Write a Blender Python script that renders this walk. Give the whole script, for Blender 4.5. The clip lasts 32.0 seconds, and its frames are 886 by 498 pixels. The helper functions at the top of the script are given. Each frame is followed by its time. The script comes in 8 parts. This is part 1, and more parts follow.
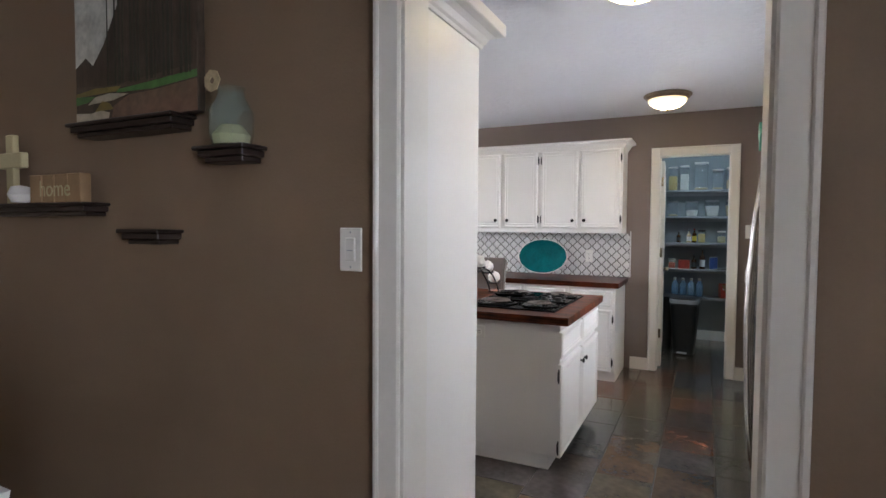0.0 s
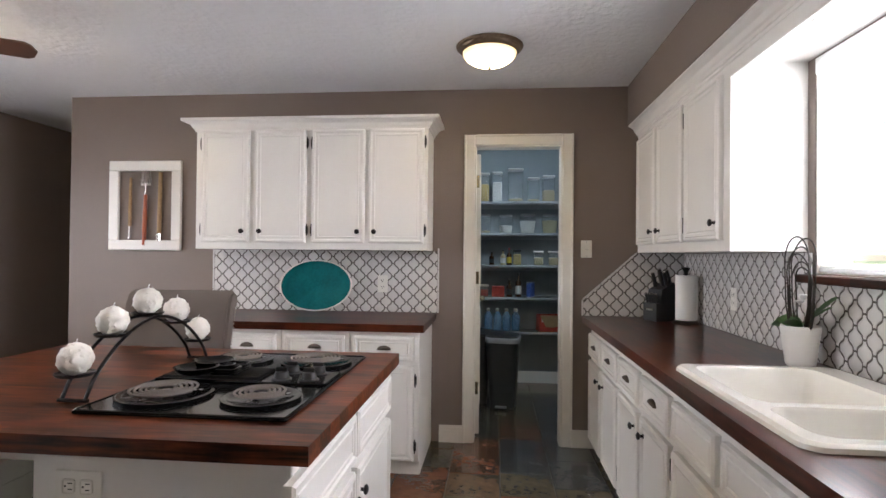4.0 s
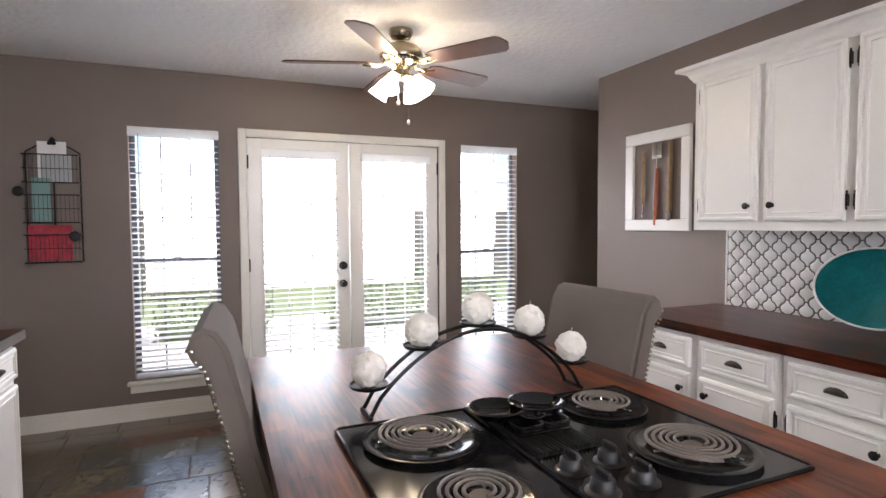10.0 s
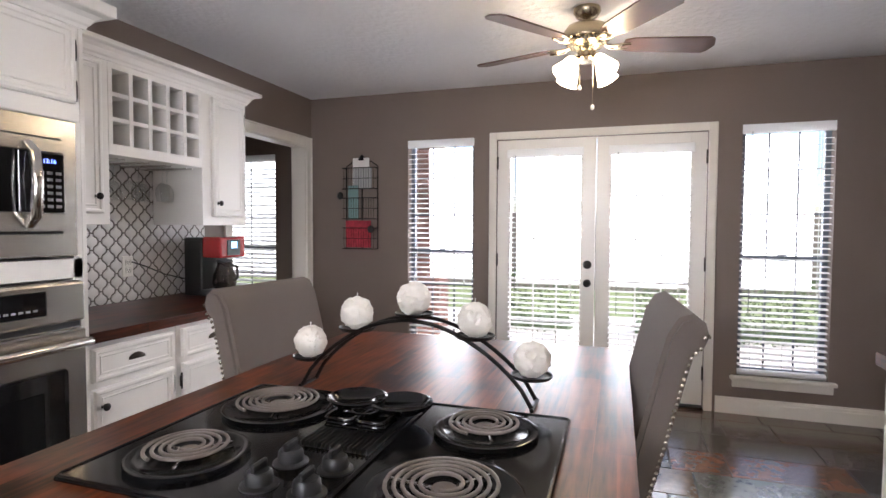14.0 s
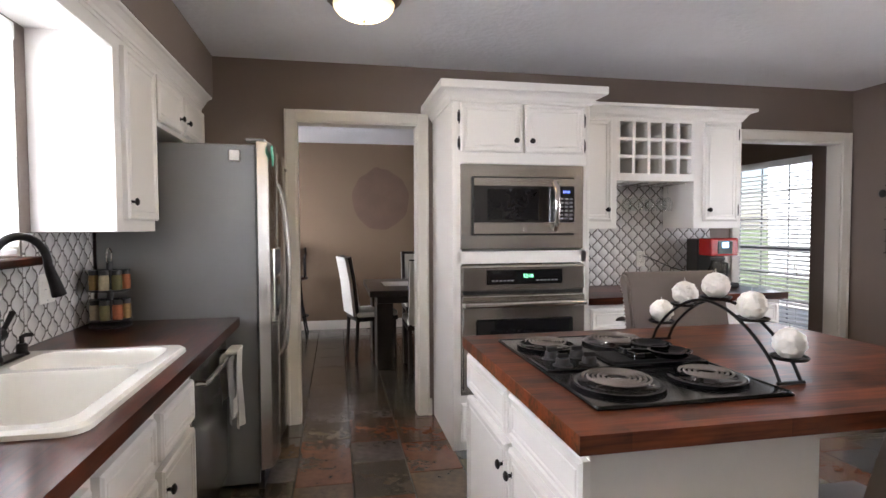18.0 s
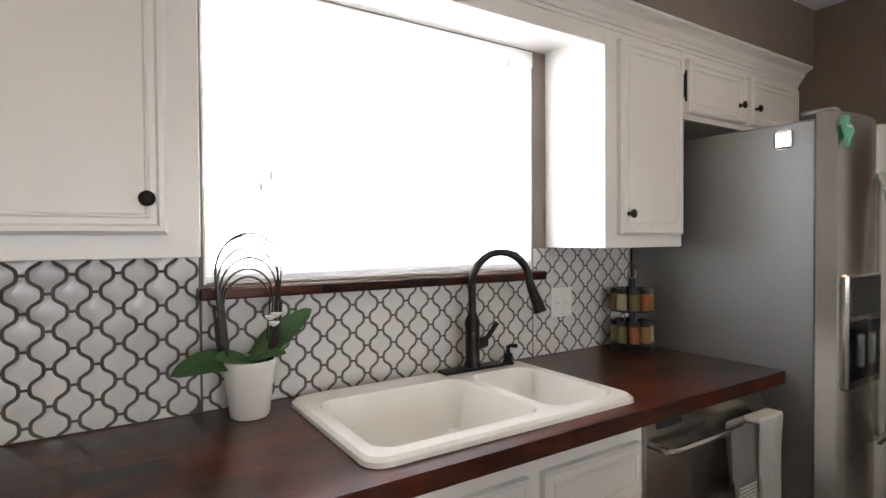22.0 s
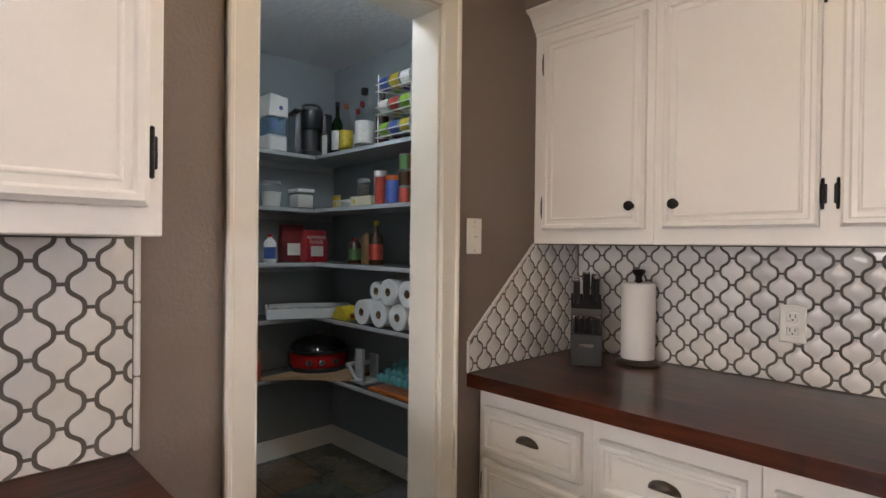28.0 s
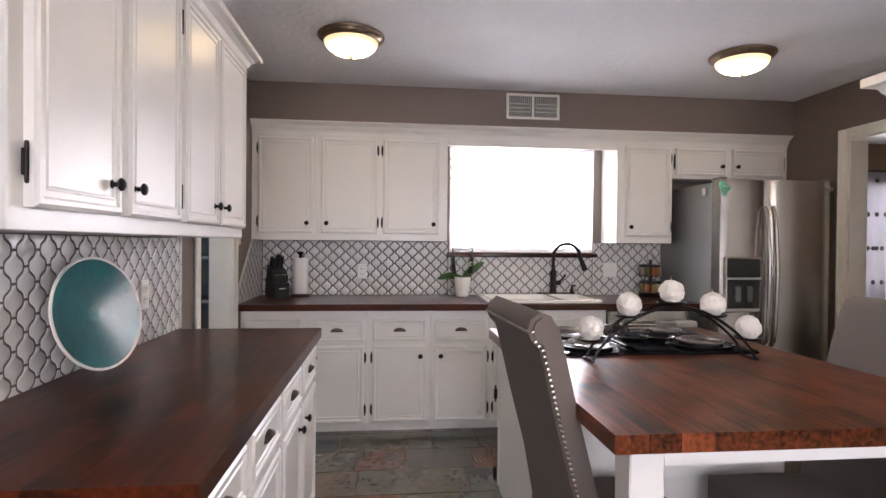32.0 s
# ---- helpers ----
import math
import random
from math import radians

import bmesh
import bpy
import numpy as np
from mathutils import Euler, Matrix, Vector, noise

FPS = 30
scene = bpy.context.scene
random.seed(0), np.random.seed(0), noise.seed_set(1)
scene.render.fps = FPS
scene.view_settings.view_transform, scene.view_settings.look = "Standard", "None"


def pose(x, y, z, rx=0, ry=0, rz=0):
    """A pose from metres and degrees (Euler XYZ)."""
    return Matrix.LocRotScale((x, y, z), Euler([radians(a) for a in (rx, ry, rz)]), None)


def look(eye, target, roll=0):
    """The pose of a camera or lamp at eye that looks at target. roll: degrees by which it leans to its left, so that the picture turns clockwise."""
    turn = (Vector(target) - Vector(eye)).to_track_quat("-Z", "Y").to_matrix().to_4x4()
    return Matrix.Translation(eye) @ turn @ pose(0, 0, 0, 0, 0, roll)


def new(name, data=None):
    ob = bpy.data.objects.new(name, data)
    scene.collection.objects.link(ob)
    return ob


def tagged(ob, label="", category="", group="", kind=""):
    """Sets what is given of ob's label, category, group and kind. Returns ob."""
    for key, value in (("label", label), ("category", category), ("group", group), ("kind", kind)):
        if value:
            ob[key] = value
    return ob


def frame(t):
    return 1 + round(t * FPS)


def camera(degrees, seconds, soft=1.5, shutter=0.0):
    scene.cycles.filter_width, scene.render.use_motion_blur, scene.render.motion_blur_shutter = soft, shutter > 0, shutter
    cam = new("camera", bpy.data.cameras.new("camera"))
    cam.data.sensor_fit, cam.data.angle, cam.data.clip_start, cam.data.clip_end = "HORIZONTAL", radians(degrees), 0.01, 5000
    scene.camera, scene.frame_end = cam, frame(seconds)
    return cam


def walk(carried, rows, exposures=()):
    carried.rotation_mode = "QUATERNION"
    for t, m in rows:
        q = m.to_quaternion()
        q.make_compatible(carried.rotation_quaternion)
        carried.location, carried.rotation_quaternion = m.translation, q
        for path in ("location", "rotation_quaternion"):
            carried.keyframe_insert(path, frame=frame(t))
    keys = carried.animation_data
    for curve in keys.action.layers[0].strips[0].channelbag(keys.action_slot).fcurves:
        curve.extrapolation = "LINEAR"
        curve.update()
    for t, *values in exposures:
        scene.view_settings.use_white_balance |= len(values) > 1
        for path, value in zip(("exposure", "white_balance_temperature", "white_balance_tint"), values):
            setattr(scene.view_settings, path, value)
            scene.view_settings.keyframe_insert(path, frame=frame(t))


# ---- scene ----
cam = camera(79.12, 32.0)
PATH = [
    (0, (0.221, 0.870, 1.390), (-0.655, 2.665, 1.306), 0.37),
    (0.5, (0.173, 1.241, 1.381), (-0.556, 3.104, 1.348), 0.33),
    (1, (0.118, 1.550, 1.388), (-0.429, 3.474, 1.401), 0.46),
    (1.5, (0.042, 1.830, 1.406), (-0.355, 3.790, 1.420), 0.51),
    (2, (0.025, 2.123, 1.422), (-0.292, 4.098, 1.436), 0.69),
    (2.5, (-0.054, 2.354, 1.418), (-0.281, 4.341, 1.436), 0.86),
    (4.5, (-0.025, 2.722, 1.294), (-0.216, 4.713, 1.315), 0.54),
    (5, (0.035, 2.793, 1.300), (-0.446, 4.734, 1.324), 0.33),
    (5.5, (0.053, 2.829, 1.298), (-0.684, 4.688, 1.321), 0.28),
    (6, (0.028, 2.857, 1.293), (-0.932, 4.611, 1.314), 0.41),
    (6.5, (0.016, 2.930, 1.287), (-1.124, 4.573, 1.313), 0.13),
    (7, (0.023, 2.982, 1.281), (-1.255, 4.520, 1.295), 0.10),
    (7.5, (0.020, 3.029, 1.271), (-1.343, 4.492, 1.224), 0.13),
    (8, (0.006, 3.076, 1.287), (-1.429, 4.468, 1.226), 0.03),
    (8.5, (-0.031, 3.141, 1.312), (-1.536, 4.456, 1.247), -0.17),
    (9, (-0.001, 3.318, 1.344), (-1.584, 4.539, 1.268), -0.19),
    (9.5, (0.057, 3.523, 1.354), (-1.678, 4.513, 1.273), -0.28),
    (10, (0.111, 3.707, 1.379), (-1.729, 4.486, 1.284), -0.33),
    (10.5, (0.130, 3.894, 1.359), (-1.789, 4.451, 1.268), -0.35),
    (11, (0.156, 4.102, 1.306), (-1.821, 4.399, 1.231), -0.15),
    (11.5, (0.189, 4.326, 1.304), (-1.810, 4.358, 1.224), -0.24),
    (12, (0.250, 4.373, 1.267), (-1.745, 4.253, 1.197), -0.14),
    (12.5, (0.297, 4.402, 1.274), (-1.689, 4.171, 1.205), -0.08),
    (13, (0.315, 4.482, 1.295), (-1.659, 4.166, 1.228), 0.12),
    (13.5, (0.224, 4.662, 1.335), (-1.727, 4.229, 1.260), 0.21),
    (15.5, (-0.100, 5.494, 1.328), (-1.591, 4.164, 1.248), 0.36),
    (16, (-0.110, 5.663, 1.330), (-1.407, 4.143, 1.258), 0.16),
    (16.5, (-0.039, 5.786, 1.320), (-1.114, 4.102, 1.249), -0.50),
    (17, (0.009, 5.881, 1.321), (-0.779, 4.045, 1.249), -0.65),
    (17.5, (0.027, 5.970, 1.338), (-0.532, 4.052, 1.263), -0.40),
    (18, (0.075, 5.989, 1.346), (-0.315, 4.029, 1.268), -0.24),
    (18.5, (0.109, 5.993, 1.353), (-0.122, 4.008, 1.271), -0.16),
    (19, (0.086, 5.952, 1.374), (0.027, 3.955, 1.290), 0.03),
    (19.5, (0.076, 5.774, 1.369), (0.201, 3.780, 1.298), -0.07),
    (20, (-0.022, 5.517, 1.385), (0.398, 3.562, 1.328), -0.25),
    (20.5, (-0.049, 5.197, 1.400), (0.627, 3.315, 1.345), -0.34),
    (21, (-0.118, 5.024, 1.400), (0.903, 3.306, 1.335), -0.43),
    (21.5, (-0.242, 5.126, 1.366), (1.181, 3.721, 1.320), -0.38),
    (22, (-0.369, 5.177, 1.373), (1.310, 4.091, 1.336), -0.40),
    (22.5, (-0.475, 5.225, 1.372), (1.394, 4.513, 1.333), -0.43),
    (23, (-0.470, 5.360, 1.380), (1.494, 4.985, 1.336), -0.26),
    (23.5, (-0.441, 5.478, 1.398), (1.558, 5.503, 1.330), -0.30),
    (24, (-0.434, 5.595, 1.400), (1.506, 6.074, 1.320), -0.13),
    (24.5, (-0.399, 5.688, 1.398), (1.369, 6.621, 1.341), -0.11),
    (25, (-0.362, 5.718, 1.378), (1.173, 7.000, 1.350), 0.03),
    (25.5, (-0.349, 5.726, 1.364), (0.999, 7.204, 1.347), 0.40),
    (27.5, (-0.505, 5.292, 1.342), (0.579, 6.972, 1.316), 0.63),
    (28, (-0.754, 5.200, 1.328), (0.646, 6.628, 1.312), 0.66),
    (28.5, (-1.056, 5.164, 1.335), (0.586, 6.306, 1.320), 0.73),
    (29, (-1.435, 5.211, 1.336), (0.395, 6.017, 1.324), 0.91),
    (29.5, (-1.700, 5.248, 1.343), (0.210, 5.842, 1.334), 0.96),
    (30, (-2.029, 5.197, 1.342), (-0.075, 5.622, 1.325), 0.87),
    (30.5, (-2.301, 5.218, 1.352), (-0.323, 5.509, 1.332), 0.76),
    (31, (-2.595, 5.312, 1.337), (-0.606, 5.520, 1.313), 0.76),
    (31.5, (-2.863, 5.344, 1.316), (-0.864, 5.411, 1.288), 0.80),
    (32, (-3.117, 5.428, 1.318), (-1.128, 5.223, 1.298), 0.53),
]
EXPOSE = [(0.0, 0.85, 6100, 14), (1.0, 0.55, 6400, 15), (2.0, 0.62, 6400, 15), (5.0, 0.90, 6400, 17), (8.0, 0.85, 6400, 17), (13.0, 0.74, 6450, 18), (19.0, 0.88, 6400, 17), (20.5, 0.82, 6400, 17), (22.0, 0.58, 6550, 15),
          (24.0, 0.22, 7700, 15), (25.5, 0.85, 7600, 12), (27.5, 0.84, 7400, 18), (29.0, 0.76, 6700, 24), (31.0, 0.62, 6500, 23), (32.0, 0.62, 6500, 22)]
walk(cam, [(t, look(eye, target, roll)) for t, eye, target, roll in PATH], EXPOSE)

# ---- plan, metres ----
N, E, S, W, CEIL = 6.42, 1.232, 2.216, -4.18, 2.474
SD = S - 0.117           # dining side of the south wall
CT = 0.90               # counter top
UB = 1.336              # underside of the wall cabinets
PI = math.pi

# ---- world and large lights ----
world = bpy.data.worlds.new("sky")
scene.world = world
world.use_nodes = True
wn = world.node_tree.nodes
sky = wn.new("ShaderNodeTexSky")
sky.sky_type, sky.sun_disc = "NISHITA", False
sky.sun_elevation, sky.sun_rotation = radians(70), radians(27)
world.node_tree.links.new(sky.outputs[0], wn["Background"].inputs[0])
wn["Background"].inputs[1].default_value = 0.15
sun = new("sun", bpy.data.lights.new("sun", "SUN"))
sun.data.energy, sun.data.angle, sun.data.color = 5.0, radians(0.6), (1.0, 0.95, 0.87)
sun.matrix_world = look((0, 0, 9), (-1.05, -2.1, 2.5))


def area(name, eye, target, w, h, power, colour):
    ob = new(name, bpy.data.lights.new(name, "AREA"))
    ob.data.shape, ob.data.size, ob.data.size_y = "RECTANGLE", w, h
    ob.data.energy, ob.data.color = power, colour
    ob.matrix_world = look(eye, target)
    return ob


DAY = (0.93, 0.97, 1.0)
area("daylight", (W - 0.45, 3.50, 1.45), (W + 2, 3.5, 1.35), 0.6, 1.2, 14, DAY)
area("daylight", (W - 0.45, 4.72, 1.45), (W + 2, 4.72, 1.35), 1.4, 1.2, 33, DAY)
area("daylight", (W - 0.45, 5.98, 1.45), (W + 2, 5.98, 1.35), 0.6, 1.2, 14, DAY)
area("daylight", (W - 0.45, 1.3, 1.45), (W + 2, 1.3, 1.35), 0.9, 1.3, 9, DAY)
area("daylight", (E + 0.75, 4.3, 1.85), (E - 2, 4.3, 1.45), 2.6, 1.2, 115, DAY)
area("daylight", (E + 0.70, 4.3, 0.55), (E - 0.3, 4.3, 2.1), 2.4, 1.0, 235, DAY)
area("daylight", (2.95, -0.3, 1.5), (0, -0.3, 1.0), 1.2, 1.2, 130, DAY)


# ---- materials ----
def mat(name, colour, rough=0.5, metal=0.0, vary=0.06, scale=6.0, bump=0.0, bscale=60.0, coat=0.0, spec=0.5, per=0.0, stretch=(1, 1, 1), deep=0.003):
    """A surface with a broad stain, a fine grain, a varying gloss and a fine relief."""
    m = bpy.data.materials.new(name)
    m.use_nodes = True
    nt = m.node_tree
    n, l = nt.nodes, nt.links
    b = n["Principled BSDF"]
    co = n.new("ShaderNodeTexCoord")
    mp = n.new("ShaderNodeMapping")
    mp.inputs["Scale"].default_value = stretch
    l.new(co.outputs["Object"], mp.inputs[0])
    big = n.new("ShaderNodeTexNoise")
    big.inputs["Scale"].default_value, big.inputs["Detail"].default_value = scale, 6
    l.new(mp.outputs[0], big.inputs["Vector"])
    fine = n.new("ShaderNodeTexNoise")
    fine.inputs["Scale"].default_value, fine.inputs["Detail"].default_value = bscale, 4
    l.new(mp.outputs[0], fine.inputs["Vector"])
    mix = n.new("ShaderNodeMix")
    mix.data_type = "RGBA"
    mix.inputs["A"].default_value = (*[max(0, c * (1 - vary)) for c in colour], 1)
    mix.inputs["B"].default_value = (*[min(1, c * (1 + vary)) for c in colour], 1)
    add = n.new("ShaderNodeMath")
    add.operation = "MULTIPLY_ADD"
    add.inputs[1].default_value, add.inputs[2].default_value = 0.35, 0.0
    l.new(fine.outputs["Fac"], add.inputs[0])
    s = n.new("ShaderNodeMath")
    s.operation = "MULTIPLY_ADD"
    s.inputs[1].default_value = 0.65
    l.new(big.outputs["Fac"], s.inputs[0])
    l.new(add.outputs[0], s.inputs[2])
    r = n.new("ShaderNodeMapRange")
    r.inputs["From Min"].default_value, r.inputs["From Max"].default_value = 0.3, 0.7
    l.new(s.outputs[0], r.inputs["Value"])
    l.new(r.outputs[0], mix.inputs["Factor"])
    out = mix.outputs["Result"]
    if per:
        oi = n.new("ShaderNodeObjectInfo")
        hs = n.new("ShaderNodeHueSaturation")
        mr = n.new("ShaderNodeMapRange")
        mr.inputs["To Min"].default_value, mr.inputs["To Max"].default_value = 1 - per, 1 + per
        l.new(oi.outputs["Random"], mr.inputs["Value"])
        l.new(mr.outputs[0], hs.inputs["Value"])
        l.new(out, hs.inputs["Color"])
        out = hs.outputs[0]
    l.new(out, b.inputs["Base Color"])
    rr = n.new("ShaderNodeMapRange")
    rr.inputs["To Min"].default_value, rr.inputs["To Max"].default_value = max(0.02, rough * 0.85), min(1, rough * 1.15)
    l.new(big.outputs["Fac"], rr.inputs["Value"])
    l.new(rr.outputs[0], b.inputs["Roughness"])
    b.inputs["Metallic"].default_value = metal
    b.inputs["Specular IOR Level"].default_value = spec
    b.inputs["Coat Weight"].default_value = coat
    if coat:
        b.inputs["Coat Roughness"].default_value = 0.12
    if bump:
        bp = n.new("ShaderNodeBump")
        bp.inputs["Strength"].default_value, bp.inputs["Distance"].default_value = bump, deep
        l.new(fine.outputs["Fac"], bp.inputs["Height"])
        l.new(bp.outputs[0], b.inputs["Normal"])
    return m


def wood(name, dark, light, rough=0.25, coat=0.5, block=0.09, along=(1, 0, 0), spec=0.24, film=0.18):
    """Stained butcher block: staves of uneven tone along one axis, with grain and blotches."""
    m = bpy.data.materials.new(name)
    m.use_nodes = True
    nt = m.node_tree
    n, l = nt.nodes, nt.links
    b = n["Principled BSDF"]
    co = n.new("ShaderNodeTexCoord")
    mp = n.new("ShaderNodeMapping")
    mp.inputs["Rotation"].default_value = (0, 0, 0 if along[0] else PI / 2)
    oi = n.new("ShaderNodeObjectInfo")
    sh = n.new("ShaderNodeVectorMath")
    sh.operation = "MULTIPLY_ADD"
    sh.inputs[1].default_value = (1, 1, 1)
    off = n.new("ShaderNodeCombineXYZ")
    mu = n.new("ShaderNodeMath")
    mu.operation, mu.inputs[1].default_value = "MULTIPLY", 7.0
    l.new(oi.outputs["Random"], mu.inputs[0])
    for k in range(3):
        l.new(mu.outputs[0], off.inputs[k])
    l.new(co.outputs["Object"], sh.inputs[0])
    l.new(off.outputs[0], sh.inputs[2])
    l.new(sh.outputs[0], mp.inputs[0])
    br = n.new("ShaderNodeTexBrick")
    br.offset, br.offset_frequency = 0.37, 2
    for key, v in (("Scale", 1.0), ("Mortar Size", 0.0006), ("Brick Width", 0.42), ("Row Height", block)):
        br.inputs[key].default_value = v
    br.inputs["Color1"].default_value, br.inputs["Color2"].default_value, br.inputs["Mortar"].default_value = (0.2, 0.2, 0.2, 1), (0.8, 0.8, 0.8, 1), (0.3, 0.3, 0.3, 1)
    l.new(mp.outputs[0], br.inputs["Vector"])
    st = n.new("ShaderNodeMapping")
    st.inputs["Scale"].default_value = (2.2, 26, 26)
    l.new(mp.outputs[0], st.inputs[0])
    gr = n.new("ShaderNodeTexNoise")
    gr.inputs["Scale"].default_value, gr.inputs["Detail"].default_value = 3.0, 8
    l.new(st.outputs[0], gr.inputs["Vector"])
    bl = n.new("ShaderNodeTexNoise")
    bl.inputs["Scale"].default_value, bl.inputs["Detail"].default_value = 3.5, 5
    l.new(mp.outputs[0], bl.inputs["Vector"])
    a1 = n.new("ShaderNodeMath")
    a1.operation = "MULTIPLY_ADD"
    a1.inputs[1].default_value = 0.30
    l.new(br.outputs["Color"], a1.inputs[0])
    a2 = n.new("ShaderNodeMath")
    a2.operation = "MULTIPLY_ADD"
    a2.inputs[1].default_value, a2.inputs[2].default_value = 0.55, -0.10
    l.new(gr.outputs["Fac"], a2.inputs[0])
    l.new(a2.outputs[0], a1.inputs[2])
    a3 = n.new("ShaderNodeMath")
    a3.operation = "MULTIPLY_ADD"
    a3.inputs[1].default_value = 0.75
    l.new(bl.outputs["Fac"], a3.inputs[0])
    l.new(a1.outputs[0], a3.inputs[2])
    r = n.new("ShaderNodeValToRGB")
    r.color_ramp.elements[0].position, r.color_ramp.elements[0].color = 0.53, (*dark, 1)
    r.color_ramp.elements[1].position, r.color_ramp.elements[1].color = 0.90, (*light, 1)
    l.new(a3.outputs[0], r.inputs[0])
    l.new(r.outputs[0], b.inputs["Base Color"])
    b.inputs["Roughness"].default_value = rough
    b.inputs["Specular IOR Level"].default_value = spec
    b.inputs["Coat Weight"].default_value, b.inputs["Coat Roughness"].default_value = coat, film
    bp = n.new("ShaderNodeBump")
    bp.inputs["Strength"].default_value, bp.inputs["Distance"].default_value = 0.12, 0.001
    l.new(gr.outputs["Fac"], bp.inputs["Height"])
    l.new(bp.outputs[0], b.inputs["Normal"])
    return m


def glass(name, colour=(1, 1, 1), rough=0.0, ior=1.45):
    m = bpy.data.materials.new(name)
    m.use_nodes = True
    b = m.node_tree.nodes["Principled BSDF"]
    b.inputs["Base Color"].default_value = (*colour, 1)
    b.inputs["Transmission Weight"].default_value, b.inputs["Roughness"].default_value, b.inputs["IOR"].default_value = 1, rough, ior
    return m


def clear(name, colour, rough=0.03, milk=0.0):
    """Thin clear glass or plastic: light goes straight through, the surface shines; milk is the share that scatters."""
    m = bpy.data.materials.new(name)
    m.use_nodes = True
    n, l = m.node_tree.nodes, m.node_tree.links
    see, shine, mix, fr = n.new("ShaderNodeBsdfTransparent"), n.new("ShaderNodeBsdfGlossy"), n.new("ShaderNodeMixShader"), n.new("ShaderNodeLayerWeight")
    see.inputs[0].default_value = (*colour, 1)
    shine.inputs["Roughness"].default_value = rough
    fr.inputs["Blend"].default_value = 0.5
    rise, share = n.new("ShaderNodeMath"), n.new("ShaderNodeMath")
    rise.operation, share.operation = "POWER", "MULTIPLY_ADD"
    rise.inputs[1].default_value = 4.0
    share.inputs[1].default_value, share.inputs[2].default_value = 0.6, 0.04
    l.new(fr.outputs["Facing"], rise.inputs[0])
    l.new(rise.outputs[0], share.inputs[0])
    haze, film = n.new("ShaderNodeBsdfDiffuse"), n.new("ShaderNodeMixShader")
    haze.inputs[0].default_value, film.inputs[0].default_value = (*[c * 0.9 for c in colour], 1), milk
    l.new(see.outputs[0], film.inputs[1])
    l.new(haze.outputs[0], film.inputs[2])
    l.new(share.outputs[0], mix.inputs[0])
    l.new(film.outputs[0], mix.inputs[1])
    l.new(shine.outputs[0], mix.inputs[2])
    l.new(mix.outputs[0], n["Material Output"].inputs[0])
    return m


def glow(name, colour, power):
    m = bpy.data.materials.new(name)
    m.use_nodes = True
    b = m.node_tree.nodes["Principled BSDF"]
    b.inputs["Base Color"].default_value = (0.9, 0.88, 0.8, 1)
    b.inputs["Emission Color"].default_value, b.inputs["Emission Strength"].default_value = (*colour, 1), power
    return m


TAUPE = mat("taupe_paint", (0.200, 0.157, 0.134), 0.55, vary=0.05, scale=1.5, bump=0.45, bscale=110)
BROWN = mat("brown_paint", (0.215, 0.147, 0.094), 0.6, vary=0.05, scale=1.5, bump=0.25, bscale=130)
PANTRYP = mat("pantry_paint", (0.27, 0.30, 0.31), 0.6, vary=0.04, scale=1.5, bump=0.2, bscale=130)
CEILM = mat("textured_ceiling_paint", (0.82, 0.82, 0.85), 0.7, vary=0.03, scale=2, bump=1.0, bscale=26, deep=0.008)
WHITE = mat("white_cabinet_paint", (0.80, 0.775, 0.74), 0.32, vary=0.02, scale=3, bump=0.05, bscale=70)
TRIM = mat("white_trim_paint", (0.78, 0.75, 0.69), 0.35, vary=0.03, scale=4, bump=0.05, bscale=60)
RACKW = mat("cream_cubby_paint", (0.55, 0.54, 0.36), 0.5, vary=0.05)
TILE = mat("glazed_white_tile", (0.68, 0.66, 0.645), 0.09, vary=0.03, scale=9, bump=0.12, bscale=22, coat=0.3, per=0.04)
FGROUT = mat("dark_floor_grout", (0.045, 0.038, 0.032), 0.8, vary=0.2, scale=20, bump=0.4, bscale=150)
GROUT = mat("grey_grout", (0.13, 0.115, 0.105), 0.85, vary=0.12, scale=20, bump=0.4, bscale=200)
COUNTER = wood("dark_stained_butcher_block", (0.010, 0.0030, 0.0017), (0.085, 0.017, 0.0065), 0.32, 0.5, 0.075, (0, 1, 0), 0.12, 0.11)
COUNTERX = wood("dark_stained_butcher_block_across", (0.010, 0.0030, 0.0017), (0.110, 0.022, 0.008), 0.34, 0.22, 0.075, spec=0.12, film=0.13)
ISLTOP = wood("red_brown_butcher_block", (0.012, 0.003, 0.0015), (0.245, 0.062, 0.022), 0.30, 0.05, 0.075, spec=0.22)
STEEL = mat("brushed_stainless_steel", (0.50, 0.475, 0.44), 0.25, 1.0, vary=0.03, scale=2, bump=0.012, bscale=30, stretch=(1, 1, 10), deep=0.001)
STEELD = mat("grey_painted_steel_side", (0.22, 0.22, 0.22), 0.42, 0.35, vary=0.04, scale=3, bump=0.15, bscale=160)
CHROME = mat("polished_steel", (0.62, 0.60, 0.57), 0.16, 1.0, vary=0.04)
BLACKG = mat("black_glass", (0.008, 0.008, 0.009), 0.06, vary=0.1, coat=0.4)
BLACKE = mat("black_enamel", (0.008, 0.008, 0.009), 0.12, vary=0.15, coat=0.0, spec=0.3)
BLACKP = mat("black_plastic", (0.016, 0.016, 0.017), 0.38, vary=0.15)
IRON = mat("black_wrought_iron", (0.014, 0.013, 0.013), 0.42, 0.6, vary=0.2, bump=0.2, bscale=200)
COIL = mat("heating_coil", (0.155, 0.130, 0.115), 0.55, 0.2, vary=0.25, bump=0.3, bscale=150)
